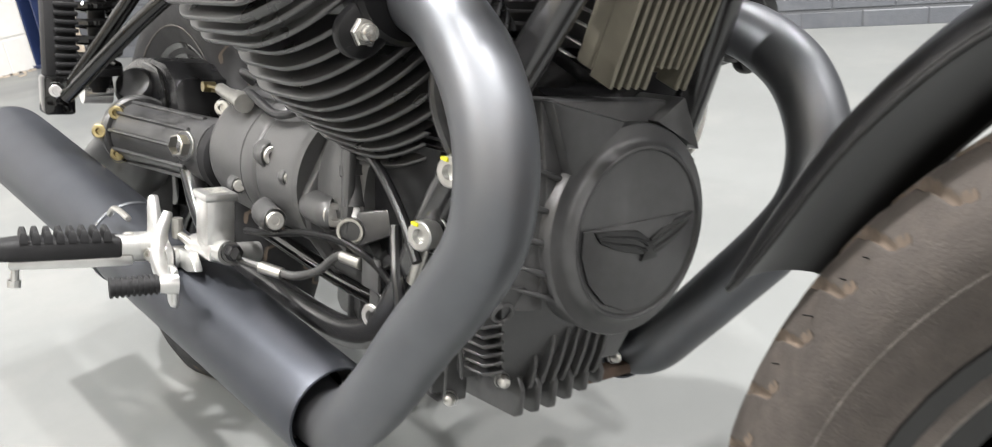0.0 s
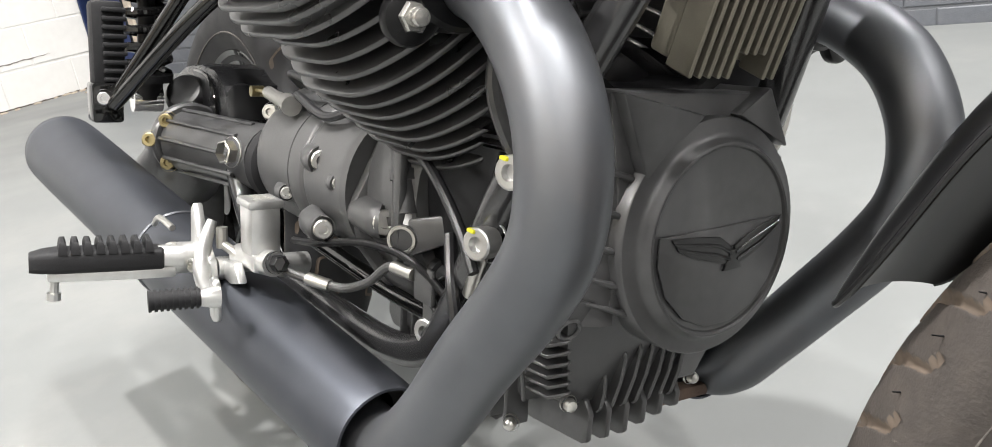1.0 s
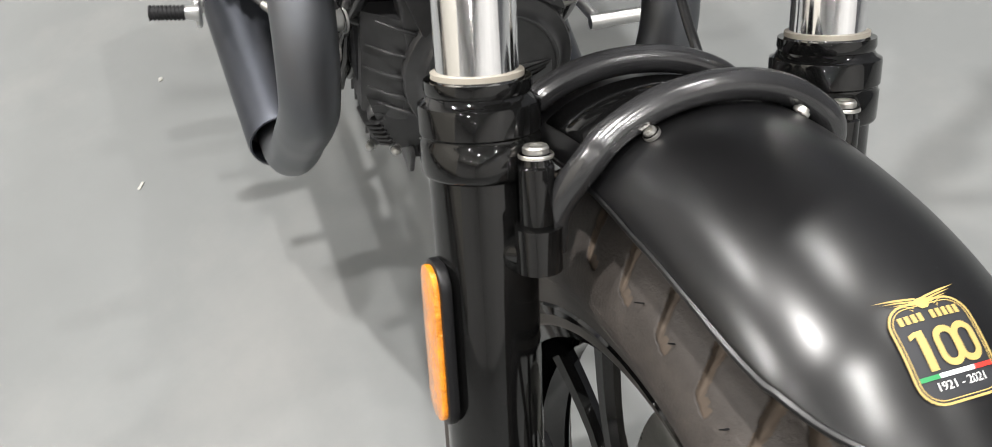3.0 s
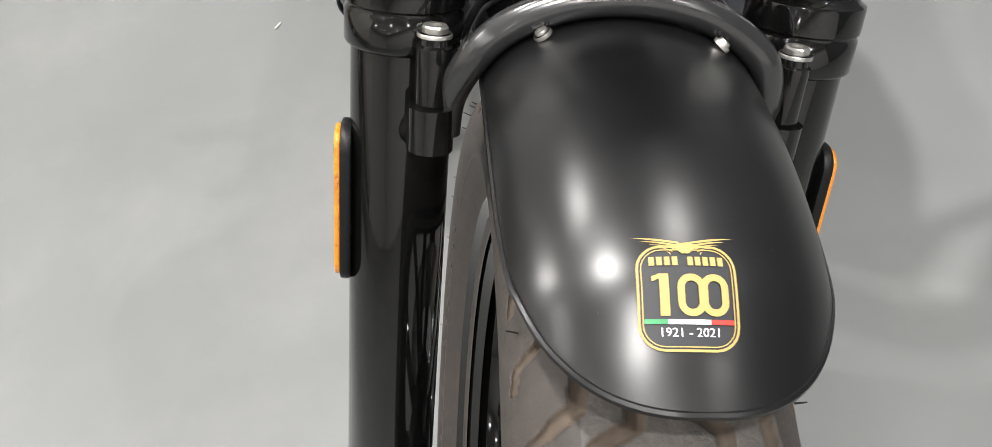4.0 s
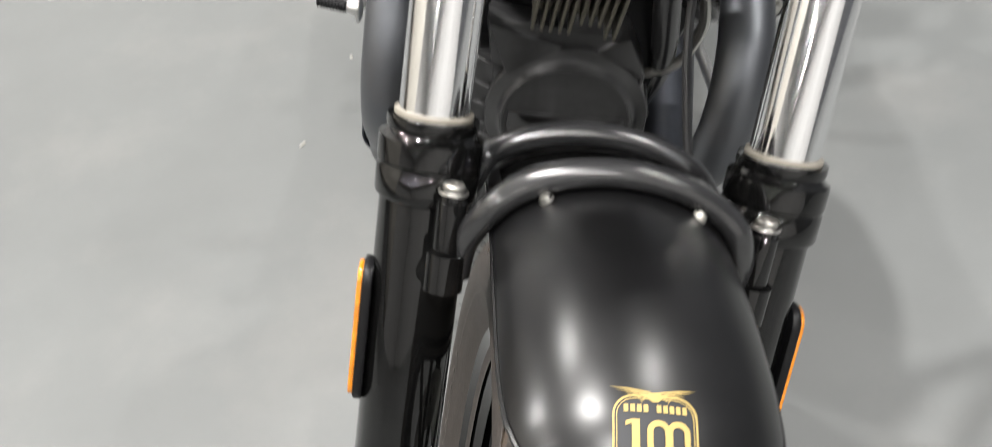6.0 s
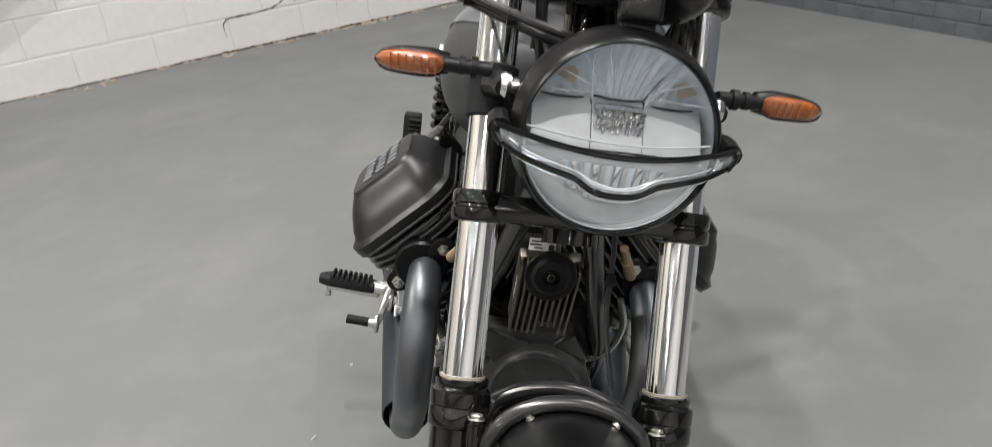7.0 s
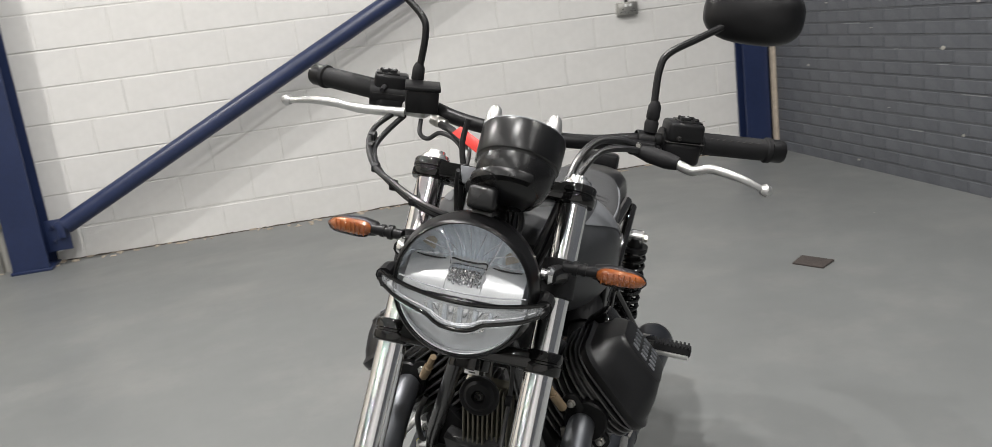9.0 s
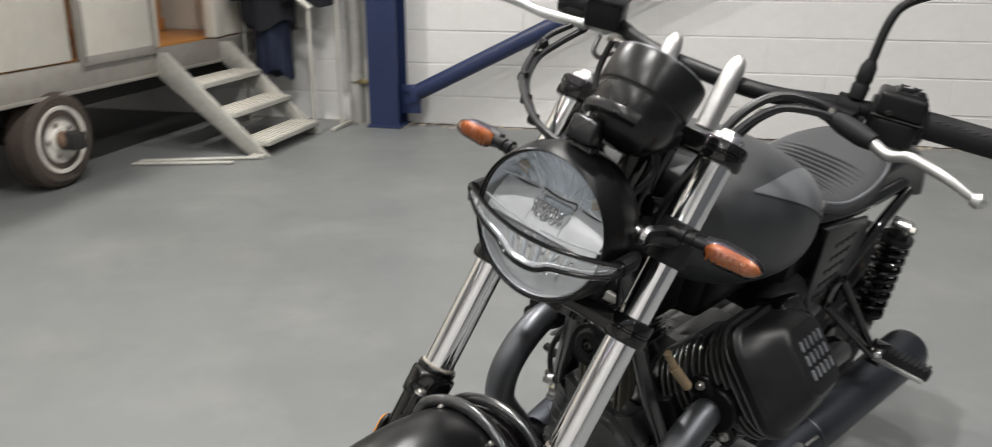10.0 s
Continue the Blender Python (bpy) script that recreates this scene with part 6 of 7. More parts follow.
for p, q, r in (((-0.115, 0.92, 0.525), (-0.120, 0.865, 0.520), 0.0065), ((-0.118, 0.862, 0.520), (-0.120, 0.845, 0.518), 0.0095)):
    bp("wire_union", rod(p, q, r, 12), M_STEEL, engine)
bp("dip_plug", join(lathe([(0.014, 0), (0.014, 0.012), (0.010, 0.014), (0, 0.014)], axes((-0.112, 1.028, 0.462), (-1, 0, 0)), 6)), M_STEEL, engine)

# cylinders: fins across an axis leaning out at 45 degrees
for sx in (-1, 1):
    cyl = sub("cylinder", engine, "finned black cylinder with a black valve cover")
    cx = axes((0.0, 0.612, 0.485), (0.707 * sx, 0, 0.707), (0, 1, 0))
    for i in range(11):
        s = 0.088 + i * 0.0120
        wy = 0.205 if i > 1 else 0.185
        wp = 0.172 - 0.004 * abs(i - 7)
        bp("fin", prism(rounded(wy, wp, 0.078, 11), 0.0042, cx @ Matrix.Translation((0, 0, s)), 0.0017, 2), M_FIN, cyl)
    # barrel blackened so the gaps between the fins hold their shade
    bp("barrel", lathe([(0.062, 0.05), (0.062, 0.25)], cx, 32), M_PLASTIC_SHADE, cyl)
    bp("head", prism(rounded(0.19, 0.165, 0.066, 8), 0.026, cx @ Matrix.Translation((0, 0, 0.222)), 0.006), M_FIN, cyl)
    for i in range(3):
        bp("head_fin", prism(rounded(0.210, 0.180, 0.072, 10), 0.0042, cx @ Matrix.Translation((0, 0, 0.224 + i * 0.0105)), 0.0017, 2), M_FIN, cyl)
    # valve cover: a lofted box with softened shoulders
    loops = []
    for s, ly, lp, dy in ((0.258, 0.200, 0.168, 0.0), (0.262, 0.203, 0.171, 0.0), (0.272, 0.203, 0.171, 0.0), (0.2745, 0.196, 0.164, 0.0), (0.276, 0.190, 0.158, 0.0), (0.2785, 0.187, 0.155, 0.001), (0.287, 0.178, 0.149, 0.003), (0.298, 0.158, 0.138, 0.008), (0.308, 0.130, 0.122, 0.014), (0.314, 0.112, 0.112, 0.018), (0.317, 0.106, 0.107, 0.019), (0.3205, 0.102, 0.103, 0.019), (0.3215, 0.095, 0.097, 0.019)):
        loops.append([cx @ Vector((x + dy, y, s)) for x, y in rounded(ly, lp, 0.038 if ly > 0.13 else 0.024, 6)])
    vc = bp("valve_cover", rings(bmesh.new(), loops), M_VALVE, cyl, "smooth black valve cover with a slotted panel", 28)
    for r in range(3):
        for c in range(5):
            bp("cover_slot", box((0, 0, 0), (0.0062, 0.0155, 0.004), 0.0012, cx @ Matrix.Translation((-0.012 + 0.0160 * c, (-0.022 + 0.022 * r), 0.3225)), 1), M_GREY, vc)
    inner = -sx
    bp("plug_cap", join(box((0.070, -0.062 * inner, 0.270), (0.066, 0.050, 0.060), 0.014, cx, 3), box((0.060, -0.040 * inner, 0.305), (0.040, 0.030, 0.022), 0.008, cx)), M_GLOSS, cyl, "glossy black plug cap")
    bp("cover_gasket", prism(rounded(0.206, 0.172, 0.042, 5), 0.004, cx @ Matrix.Translation((0, 0, 0.2555)), 0.001, 1), M_ENGINE, cyl)
    # exhaust port flange
    fc = Vector((0.152 * sx, 0.507, 0.620))
    bp("port", rod(fc + Vector((0, 0.06, 0)), fc, 0.032, 24), M_FIN, cyl)
    na, nb = Vector((0.184 * sx, 0.500, 0.5955)), Vector((0.128 * sx, 0.497, 0.653))
    fl = bp("exhaust_flange", join(prism(rounded((nb - na).length + 0.032, 0.031, 0.0154, 8), 0.011, axes((na + nb) / 2 + Vector((0, 0.007, 0)), (0.08 * sx, -1, -0.02), nb - na), 0.003), lathe([(0.0, -0.01), (0.036, -0.01), (0.036, 0.008), (0.033, 0.011), (0.0, 0.011)], axes((na + nb) / 2 + Vector((0, 0.006, 0)), (0, -1, 0)), 32)), M_COVER, cyl, "satin black exhaust flange")
    for p in (na, nb):
        bp("flange_nut", lathe([(0.0, -0.006), (0.0125, -0.006), (0.0130, -0.004), (0.0128, -0.003), (0.0100, -0.0025)], axes(p, (0, -1, 0)), 20), M_STEEL, fl)
        bp("flange_nut", join(lathe([(0.0092, -0.003), (0.0092, 0.004), (0.0080, 0.0058), (0.0056, 0.0060)], axes(p, (0, -1, 0)), 6), lathe([(0.0054, 0.004), (0.0054, 0.0105), (0.0046, 0.0122), (0.0, 0.0128)], axes(p, (0, -1, 0)), 16)), M_STEEL, fl)
    bp("oxygen_sensor", join(rod((0.118 * sx, 0.470, 0.655), (0.102 * sx, 0.44, 0.690), 0.0075, 12), rod((0.104 * sx, 0.445, 0.685), (0.092 * sx, 0.425, 0.715), 0.0055, 12)), M_TAN, cyl, "tan oxygen sensor sleeve")
    bp("oil_line", tube([(0.085 * sx, 0.50, 0.50), (0.115 * sx, 0.495, 0.52), (0.13 * sx, 0.50, 0.56), (0.12 * sx, 0.505, 0.60)], 0.005, 10, 5), M_STEEL if sx > 0 else M_ENGINE, cyl)
    bp("throttle_body", join(rod((0.115 * sx, 0.72, 0.60), (0.100 * sx, 0.80, 0.655), 0.030, 20), rod((0.10 * sx, 0.80, 0.655), (0.09 * sx, 0.86, 0.69), 0.036, 20)), M_RUBBER, cyl)

# exhausts
for sx in (-1, 1):
    ex = sub("exhaust", bike, "dark bead-blasted exhaust pipe and silencer")
    hp = [(0.150, 0.507, 0.620), (0.150, 0.470, 0.611), (0.150, 0.433 - 0.003 * sx, 0.587), (0.150, 0.410 - 0.003 * sx, 0.553), (0.150, 0.403 - 0.003 * sx, 0.517), (0.150, 0.410 - 0.003 * sx, 0.483), (0.151, 0.435 - 0.003 * sx, 0.447), (0.152, 0.472 - 0.003 * sx, 0.405), (0.154, 0.512, 0.358), (0.157, 0.545, 0.325), (0.160, 0.578, 0.312), (0.163, 0.62, 0.318)]
    bp("header_pipe", tube([(x * sx, y, z) for x, y, z in hp], [0.0215, 0.0232] + [0.0242] * 10, 28, 8), M_EXH, ex, "dark header pipe")
    a, b = Vector((0.158 * sx, 0.572, 0.318)), Vector((0.233 * sx, 1.432, 0.404))
    sm = axes(a, b - a)
    ln = (b - a).length
    bp("silencer", lathe([(0.0345, 0.030), (0.0345, 0.004), (0.0352, 0.0), (0.0372, 0.0), (0.0380, 0.004), (0.0385, 0.02), (0.0420, 0.25), (0.0460, 0.50), (0.0505, ln - 0.10), (0.0515, ln - 0.02), (0.0510, ln - 0.004), (0.049, ln), (0.046, ln - 0.003), (0.044, ln - 0.05), (0.0, ln - 0.06)], sm, 44), M_SIL, ex, "long dark tapered silencer")
    bp("outlet_ring", lathe([(0.0450, ln - 0.006), (0.0475, ln + 0.0015), (0.0495, ln + 0.0015), (0.0510, ln - 0.003)], sm, 40), M_STEEL, ex, "bright rolled outlet rim")
    bp("silencer_mouth", lathe([(0.0245, 0.028), (0.036, 0.028)], sm, 40), M_DARK, ex)
    bp("pipe_clamp", tube([sm @ Vector((0.0445 * math.cos(t), 0.0445 * math.sin(t), 0.40)) for t in [2 * math.pi * i / 30 for i in range(31)]], 0.0022, 6, 1), M_EXH, ex)
    bp("heat_clip", join(tube([(0.224 * sx, 0.93, 0.40), (0.226 * sx, 0.90, 0.412), (0.222 * sx, 0.87, 0.408)], 0.003, 8, 4)), M_STEEL, ex)

# regulator, horn and label between the down tubes
rm = axes((0.004, 0.452, 0.640), (0, -0.94, -0.34), (1, 0, 0))
reg = bp("regulator", box((0, 0.0, 0.004), (0.078, 0.120, 0.018), 0.003, rm), M_REG, bike, "olive grey finned voltage regulator")
for i in range(10):
    x = -0.036 + i * 0.008
    bp("cooling_fin", box((x, 0.004 if 4 < i < 8 else -0.002, 0.022), (0.0032, 0.105 if 4 < i < 8 else 0.124, 0.022), 0.001, rm, 1), M_REG, reg)
bp("stamped_code", join(*[box((-0.0385, 0.028 - 0.0042 * k, 0.020 + (0.003 if k % 3 else 0)), (0.0008, 0.0026, 0.007), 0.0002, rm, 1) for k in range(8)]), M_WHITE, reg, "white stamped code on the side")
horn = bp("horn", lathe([(0.0, -0.014), (0.030, -0.014), (0.040, -0.004), (0.042, 0.002), (0.040, 0.006), (0.032, 0.005), (0.026, 0.010), (0.014, 0.011), (0.010, 0.004), (0.0, 0.003)], axes((0.0, 0.378, 0.692), (0.0, -0.95, 0.12), (1, 0, 0)) @ Matrix.Scale(0.76, 4), 40), M_PLASTIC_SHADE, bike, "round black horn")
bp("horn_nut", bolt((0.0, 0.374, 0.6925), (0, -1, 0.12), 0.005, 0.006, True), M_STEEL, horn)
bp("horn_bracket", box((0, 0.400, 0.725), (0.02, 0.010, 0.09), 0.002), M_STEEL, horn)
lab = bp("type_label", box((-0.014, 0.388, 0.7265), (0.032, 0.0015, 0.016), 0.0005, None, 1), M_WHITE, bike, "white type label with small dark print")
for k in range(3):
    bp("label_bar", box((-0.018 - 0.004 * (k % 2), 0.3868, 0.7310 - k * 0.0042), (0.018 - 0.004 * k, 0.0008, 0.0015), 0, None), M_DARK, lab, "", 0)
bp("label_bar", box((-0.003, 0.3868, 0.7245), (0.007, 0.0008, 0.007), 0, None), M_DARK, lab, "", 0)
bp("coil_box", box((0.0, 0.47, 0.775), (0.09, 0.12, 0.10), 0.012), M_PLASTIC_SHADE, bike)

# ---- footrests, pedals and lines on the brake side ----
rest = sub("brake_side_footrest", bike, "silver footrest hanger with pedal, master cylinder and rubber peg")
PIV = Vector((-0.224, 0.829, 0.394))
PEG = Vector((-0.318, 0.839, 0.397))
pd = (PEG - PIV).normalized()
pm = axes(PIV + pd * 0.010, pd, (0, 1, 0))
up = 1 if (pm.to_3x3() @ Vector((0, 1, 0))).z > 0 else -1
bp("peg_core", join(prism([(-0.010, 0.0), (0.010, 0.0), (0.012, 0.03), (0.009, 0.098), (-0.009, 0.098), (-0.012, 0.03)], 0.010, pm @ Matrix.Translation((0, -up * 0.013 - 0.005, -0.004)) @ Matrix.Rotation(radians(90), 4, "X") @ Matrix.Translation((0, 0, -0.010)), 0.003), rod(PIV + Vector((0, 0, -0.002)), PIV + pd * 0.02 + Vector((0, 0, -0.002)), 0.0105, 16), rod(PEG + Vector((-0.004, 0, -0.014)), PEG + Vector((-0.0055, 0, -0.030)), 0.0035, 10), rod(PEG + Vector((-0.0055, 0, -0.028)), PEG + Vector((-0.006, 0, -0.034)), 0.0055, 10)), M_ALU, rest, "bare aluminium peg core with a feeler pin")
pegr = bp("peg_rubber", rings(bmesh.new(), [[pm @ Vector((x * k, y * 0.9 * (0.55 + 0.45 * k) - up * (0.001 + 0.003 * (1 - k)), z)) for x, y in rounded(0.030, 0.021, 0.006, 3)] for z, k in ((0.006, 0.74), (0.008, 0.90), (0.03, 1.0), (0.088, 1.0), (0.097, 0.86), (0.105, 0.60), (0.1065, 0.50))]), M_RUBBER, rest, "ribbed black peg rubber")
for i in range(8):
    z = 0.018 + i * 0.0092
    bp("peg_rib", rings(bmesh.new(), [[pm @ Vector((x, up * y, z + dz)) for x, dz in ((-0.0145 * k, -0.0030 * w), (0.0145 * k, -0.0030 * w), (0.0145 * k, 0.0030 * w), (-0.0145 * k, 0.0030 * w))] for y, k, w in ((0.006, 1.04, 1.15), (0.0125, 1.0, 0.95), (0.0155, 0.86, 0.62), (0.0160, 0.74, 0.40))]), M_RUBBER, pegr)
bp("hanger", join(prism([(0.785, 0.372), (0.806, 0.366), (0.838, 0.374), (0.848, 0.392), (0.842, 0.404), (0.840, 0.432), (0.832, 0.438), (0.818, 0.410), (0.792, 0.396)], 0.009, Matrix(((0, 0, 1, -0.214), (1, 0, 0, 0), (0, 1, 0, 0), (0, 0, 0, 1))), 0.0025), prism([(0.752, 0.384), (0.775, 0.378), (0.800, 0.378), (0.800, 0.394), (0.765, 0.398)], 0.008, Matrix(((0, 0, 1, -0.200), (1, 0, 0, 0), (0, 1, 0, 0), (0, 0, 0, 1))), 0.002), rod((-0.200, 0.835, 0.388), (-0.232, 0.835, 0.390), 0.0135, 20), rod((-0.205, 0.800, 0.386), (-0.12, 0.81, 0.38), 0.010, 14)), M_ALU, rest, "cast aluminium footrest hanger")
bp("hanger_bolt", bolt((-0.216, 0.816, 0.386), (-1, -0.3, 0.2), 0.006, 0.006), M_STEEL, rest)
bp("peg_pin", bolt((-0.2325, 0.832, 0.3985), (-0.3, -0.3, 1), 0.0058, 0.004), M_STEEL, rest)
bp("pedal_arm", join(tube([(-0.203, 0.812, 0.425), (-0.212, 0.806, 0.405), (-0.218, 0.792, 0.388), (-0.222, 0.766, 0.380), (-0.224, 0.738, 0.379)], [0.004, 0.0065, 0.0075, 0.0065, 0.006], 12, 5), prism(rounded(0.020, 0.034, 0.007), 0.006, axes((-0.222, 0.730, 0.381), (-1, 0.1, 0), (0, 1, 0)), 0.002), lathe([(0.0, 0.012), (0.0062, 0.011), (0.0085, 0.0), (0.0085, -0.006)], axes((-0.230, 0.722, 0.386), (-1, 0.1, 0.05)), 16)), M_ALU, rest, "aluminium brake pedal")
toe_a, toe_b = Vector((-0.2385, 0.7215, 0.3870)), Vector((-0.2735, 0.7265, 0.3868))
toe = bp("pedal_toe", rod(toe_a, toe_b, 0.0070, 16), M_RUBBER, rest, "ribbed rubber pedal toe")
for i in range(9):
    p = toe_a.lerp(toe_b, 0.04 + 0.94 * i / 8)
    bp("toe_rib", rod(p, p + (toe_b - toe_a) * 0.055, 0.0083, 16), M_RUBBER, toe)
bp("toe_cap", rod(toe_b, toe_b + (toe_b - toe_a) * 0.03, 0.005, 12), M_STEEL, toe)
mc = bp("master_cylinder", join(box((-0.180, 0.757, 0.428), (0.026, 0.030, 0.044), 0.005), box((-0.180, 0.757, 0.4495), (0.029, 0.033, 0.007), 0.002), rod((-0.186, 0.79, 0.398), (-0.178, 0.730, 0.404), 0.0105, 18), rod((-0.172, 0.775, 0.396), (-0.166, 0.745, 0.396), 0.008, 14), box((-0.182, 0.757, 0.402), (0.020, 0.034, 0.016), 0.004)), M_ALU, rest, "satin silver rear brake master cylinder")
bp("cap_print", join(*[box((-0.180 + 0.002 * (k % 2), 0.748 + 0.0045 * k, 0.4532), (0.018 - 0.004 * (k % 3), 0.0016, 0.0004), 0, None) for k in range(5)]), M_PIPEG, mc, "embossed print on the cap", 0)
bp("banjo_bolt", bolt((-0.177, 0.730, 0.405), (0.1, -1, 0.1), 0.0068, 0.010, True), M_PLASTIC_SHADE, rest)
bp("push_rod", join(rod((-0.196, 0.80, 0.405), (-0.190, 0.775, 0.400), 0.004, 10), rod((-0.197, 0.806, 0.402), (-0.197, 0.806, 0.420), 0.005, 10)), M_STEEL, rest)
bp("brake_hose", tube([(-0.172, 0.738, 0.398), (-0.160, 0.722, 0.394), (-0.147, 0.705, 0.391), (-0.137, 0.685, 0.391), (-0.129, 0.660, 0.402), (-0.123, 0.640, 0.418), (-0.118, 0.618, 0.420)], 0.0036, 10, 6), M_HOSE, rest, "braided brake hose")
bp("hose_sleeve", rod((-0.156, 0.717, 0.393), (-0.144, 0.700, 0.390), 0.0052, 12), M_STEEL, rest)
bp("hose_sleeve", rod((-0.122, 0.634, 0.419), (-0.117, 0.612, 0.418), 0.0050, 12), M_STEEL, rest)
bp("brake_pipe", tube([(-0.132, 0.81, 0.402), (-0.130, 0.76, 0.410), (-0.128, 0.70, 0.424), (-0.128, 0.659, 0.431), (-0.122, 0.625, 0.431), (-0.117, 0.595, 0.424), (-0.112, 0.570, 0.410), (-0.110, 0.556, 0.408), (-0.109, 0.545, 0.425), (-0.108, 0.530, 0.46), (-0.104, 0.515, 0.50)], 0.0031, 10, 5), M_PLASTIC_SHADE, rest)
bp("brake_pipe", tube([(-0.115, 0.605, 0.412), (-0.112, 0.575, 0.392), (-0.109, 0.555, 0.392), (-0.108, 0.540, 0.415), (-0.107, 0.525, 0.455)], 0.0028, 10, 5), M_PLASTIC_SHADE, rest)
bp("pipe_bracket", join(box((-0.116, 0.598, 0.414), (0.004, 0.026, 0.026), 0.002), box((-0.112, 0.597, 0.395), (0.004, 0.014, 0.020), 0.001)), M_CAST, rest)
for p, q in (((-0.109, 0.548, 0.420), (-0.109, 0.535, 0.450)),):
    bp("pipe_union", rod(p, q, 0.0062, 12), M_STEEL, rest)
for p, r in (((-0.111, 0.524, 0.462), 0.0125), ((-0.109, 0.495, 0.511), 0.0125), ((-0.101, 0.603, 0.379), 0.0115)):
    b = sub("mount_bolt", frame_ob)
    bp("bolt_head", bolt(p, (-1, -0.35, 0), r * 0.85, 0.016), M_ALU, b, "large silver cap bolt")
    if r > 0.012:
        bp("paint_mark", box(Vector(p) + Vector((-0.014, -0.001, 0.008)), (0.006, 0.008, 0.003), 0.001), M_YELLOW, b, "yellow paint mark")

# footrest and side stand on the other side
rest2 = sub("gear_side_footrest", bike, "silver footrest hanger with a ribbed rubber peg")
bp("peg_rubber", box((0, 0.002, 0.048), (0.030, 0.022, 0.092), 0.006, axes((0.232, 0.842, 0.383), (0.96, 0.2, 0.05), (0, 1, 0))), M_RUBBER, rest2)
for i in range(8):
    bp("peg_rib", box((0, -0.012, 0.018 + i * 0.0092), (0.031, 0.008, 0.0056), 0.0022, axes((0.232, 0.842, 0.383), (0.96, 0.2, 0.05), (0, 1, 0))), M_RUBBER, rest2)
bp("hanger", join(box((0.215, 0.82, 0.395), (0.016, 0.09, 0.04), 0.006), rod((0.12, 0.80, 0.38), (0.21, 0.80, 0.39), 0.012, 14)), M_ALU, rest2)
bp("gear_lever", join(rod((0.21, 0.80, 0.37), (0.225, 0.66, 0.37), 0.007, 12), rod((0.215, 0.66, 0.37), (0.275, 0.655, 0.378), 0.009, 14)), M_ALU, rest2)
stand = sub("side_stand", bike, "black steel side stand folded out")
bp("leg", tube([(0.12, 0.95, 0.34), (0.17, 0.97, 0.24), (0.225, 1.00, 0.115), (0.245, 1.01, 0.085)], 0.011, 12, 4), M_ENGINE, stand)
bp("foot", box((0.250, 1.01, 0.079), (0.055, 0.045, 0.010), 0.003, Matrix.Translation((0.25, 1.01, 0.079)) @ Matrix.Rotation(radians(-14.9), 4, "Y") @ Matrix.Translation((-0.25, -1.01, -0.079))), M_ENGINE, stand)

# rear drive, swing arm, shocks, pillion pegs
drive = sub("final_drive", bike, "black shaft drive housing and swing arm")
bp("shaft_tube", tube([(-0.094, 0.955, 0.452), (-0.100, 1.02, 0.450), (-0.106, 1.12, 0.446), (-0.110, 1.22, 0.440)], [0.037, 0.036, 0.037, 0.041], 24, 5), M_ENGINE, drive)
for k in range(6):
    a = radians(105 + k * 34)
    bp("shaft_rib", rod((-0.098 + 0.037 * math.cos(a), 0.99, 0.450 + 0.037 * math.sin(a)), (-0.110 + 0.042 * math.cos(a), 1.225, 0.440 + 0.042 * math.sin(a)), 0.0026, 8), M_ENGINE, drive)
bp("rubber_gaiter", lathe([(0.0, 0.0), (0.036, 0.0), (0.041, 0.003), (0.042, 0.018), (0.038, 0.022), (0.0, 0.022)], axes((-0.088, 0.934, 0.450), (-0.05, 1, 0)), 28), M_RUBBER, drive)
bp("drive_flange", lathe([(0.0, 0.0), (0.046, 0.0), (0.049, 0.004), (0.049, 0.018), (0.044, 0.024), (0.0, 0.026)], axes((-0.110, 1.222, 0.440), (0, 1, 0)), 32), M_ENGINE, drive)
bp("drive_body", tube([(-0.110, 1.235, 0.438), (-0.104, 1.28, 0.410), (-0.098, 1.36, 0.37)], [0.046, 0.052, 0.060], 24, 5), M_ENGINE, drive)
bp("arm_cover", rings(bmesh.new(), [[Vector((x, 1.31 + (y - 1.31) * k, 0.45 + (z - 0.45) * k)) for y, z in ((1.47, 0.43), (1.455, 0.485), (1.42, 0.515), (1.36, 0.531), (1.28, 0.537), (1.22, 0.533), (1.18, 0.515), (1.165, 0.480), (1.165, 0.43))] for x, k in ((-0.084, 0.90), (-0.080, 0.97), (-0.070, 1.0), (0.04, 1.0))]), M_BOWL, drive, "glossy black swing arm cover")
bp("cover_lip", tube([(-0.083, 1.30, 0.527), (-0.086, 1.235, 0.522), (-0.087, 1.200, 0.500), (-0.088, 1.188, 0.455)], 0.0026, 10, 5), M_GLOSS, drive)
bp("bearing_cap", lathe([(0.0, 0.030), (0.022, 0.028), (0.028, 0.020), (0.030, 0.0)], axes((-0.092, 1.30, 0.487), (-0.5, -0.7, 0.5)), 24), M_ENGINE, drive)
bp("filler_plug", bolt((-0.136, 0.972, 0.460), (-1, -0.35, 0.1), 0.012, 0.012, True), M_STEEL, drive, "hexagonal filler plug")
bp("bevel_box", lathe([(0.0, -0.040), (0.06, -0.038), (0.088, -0.026), (0.096, -0.005), (0.094, 0.03), (0.0, 0.03)], axes((-0.078, 1.395, 0.345), (1, 0, 0)), 36), M_ENGINE, drive)
for p in ((-0.140, 1.222, 0.467), (-0.140, 1.222, 0.414), (-0.158, 1.235, 0.442), (-0.150, 1.26, 0.36)):
    bp("drive_bolt", bolt(p, (-0.5, -0.8, 0.1), 0.009, 0.010), M_BRASS, drive)
bp("swing_arm", tube([(0.10, 0.99, 0.44), (0.112, 1.08, 0.41), (0.112, 1.24, 0.36), (0.108, 1.41, 0.335)], [0.028, 0.026, 0.024, 0.028], 16, 5), M_ENGINE, drive)
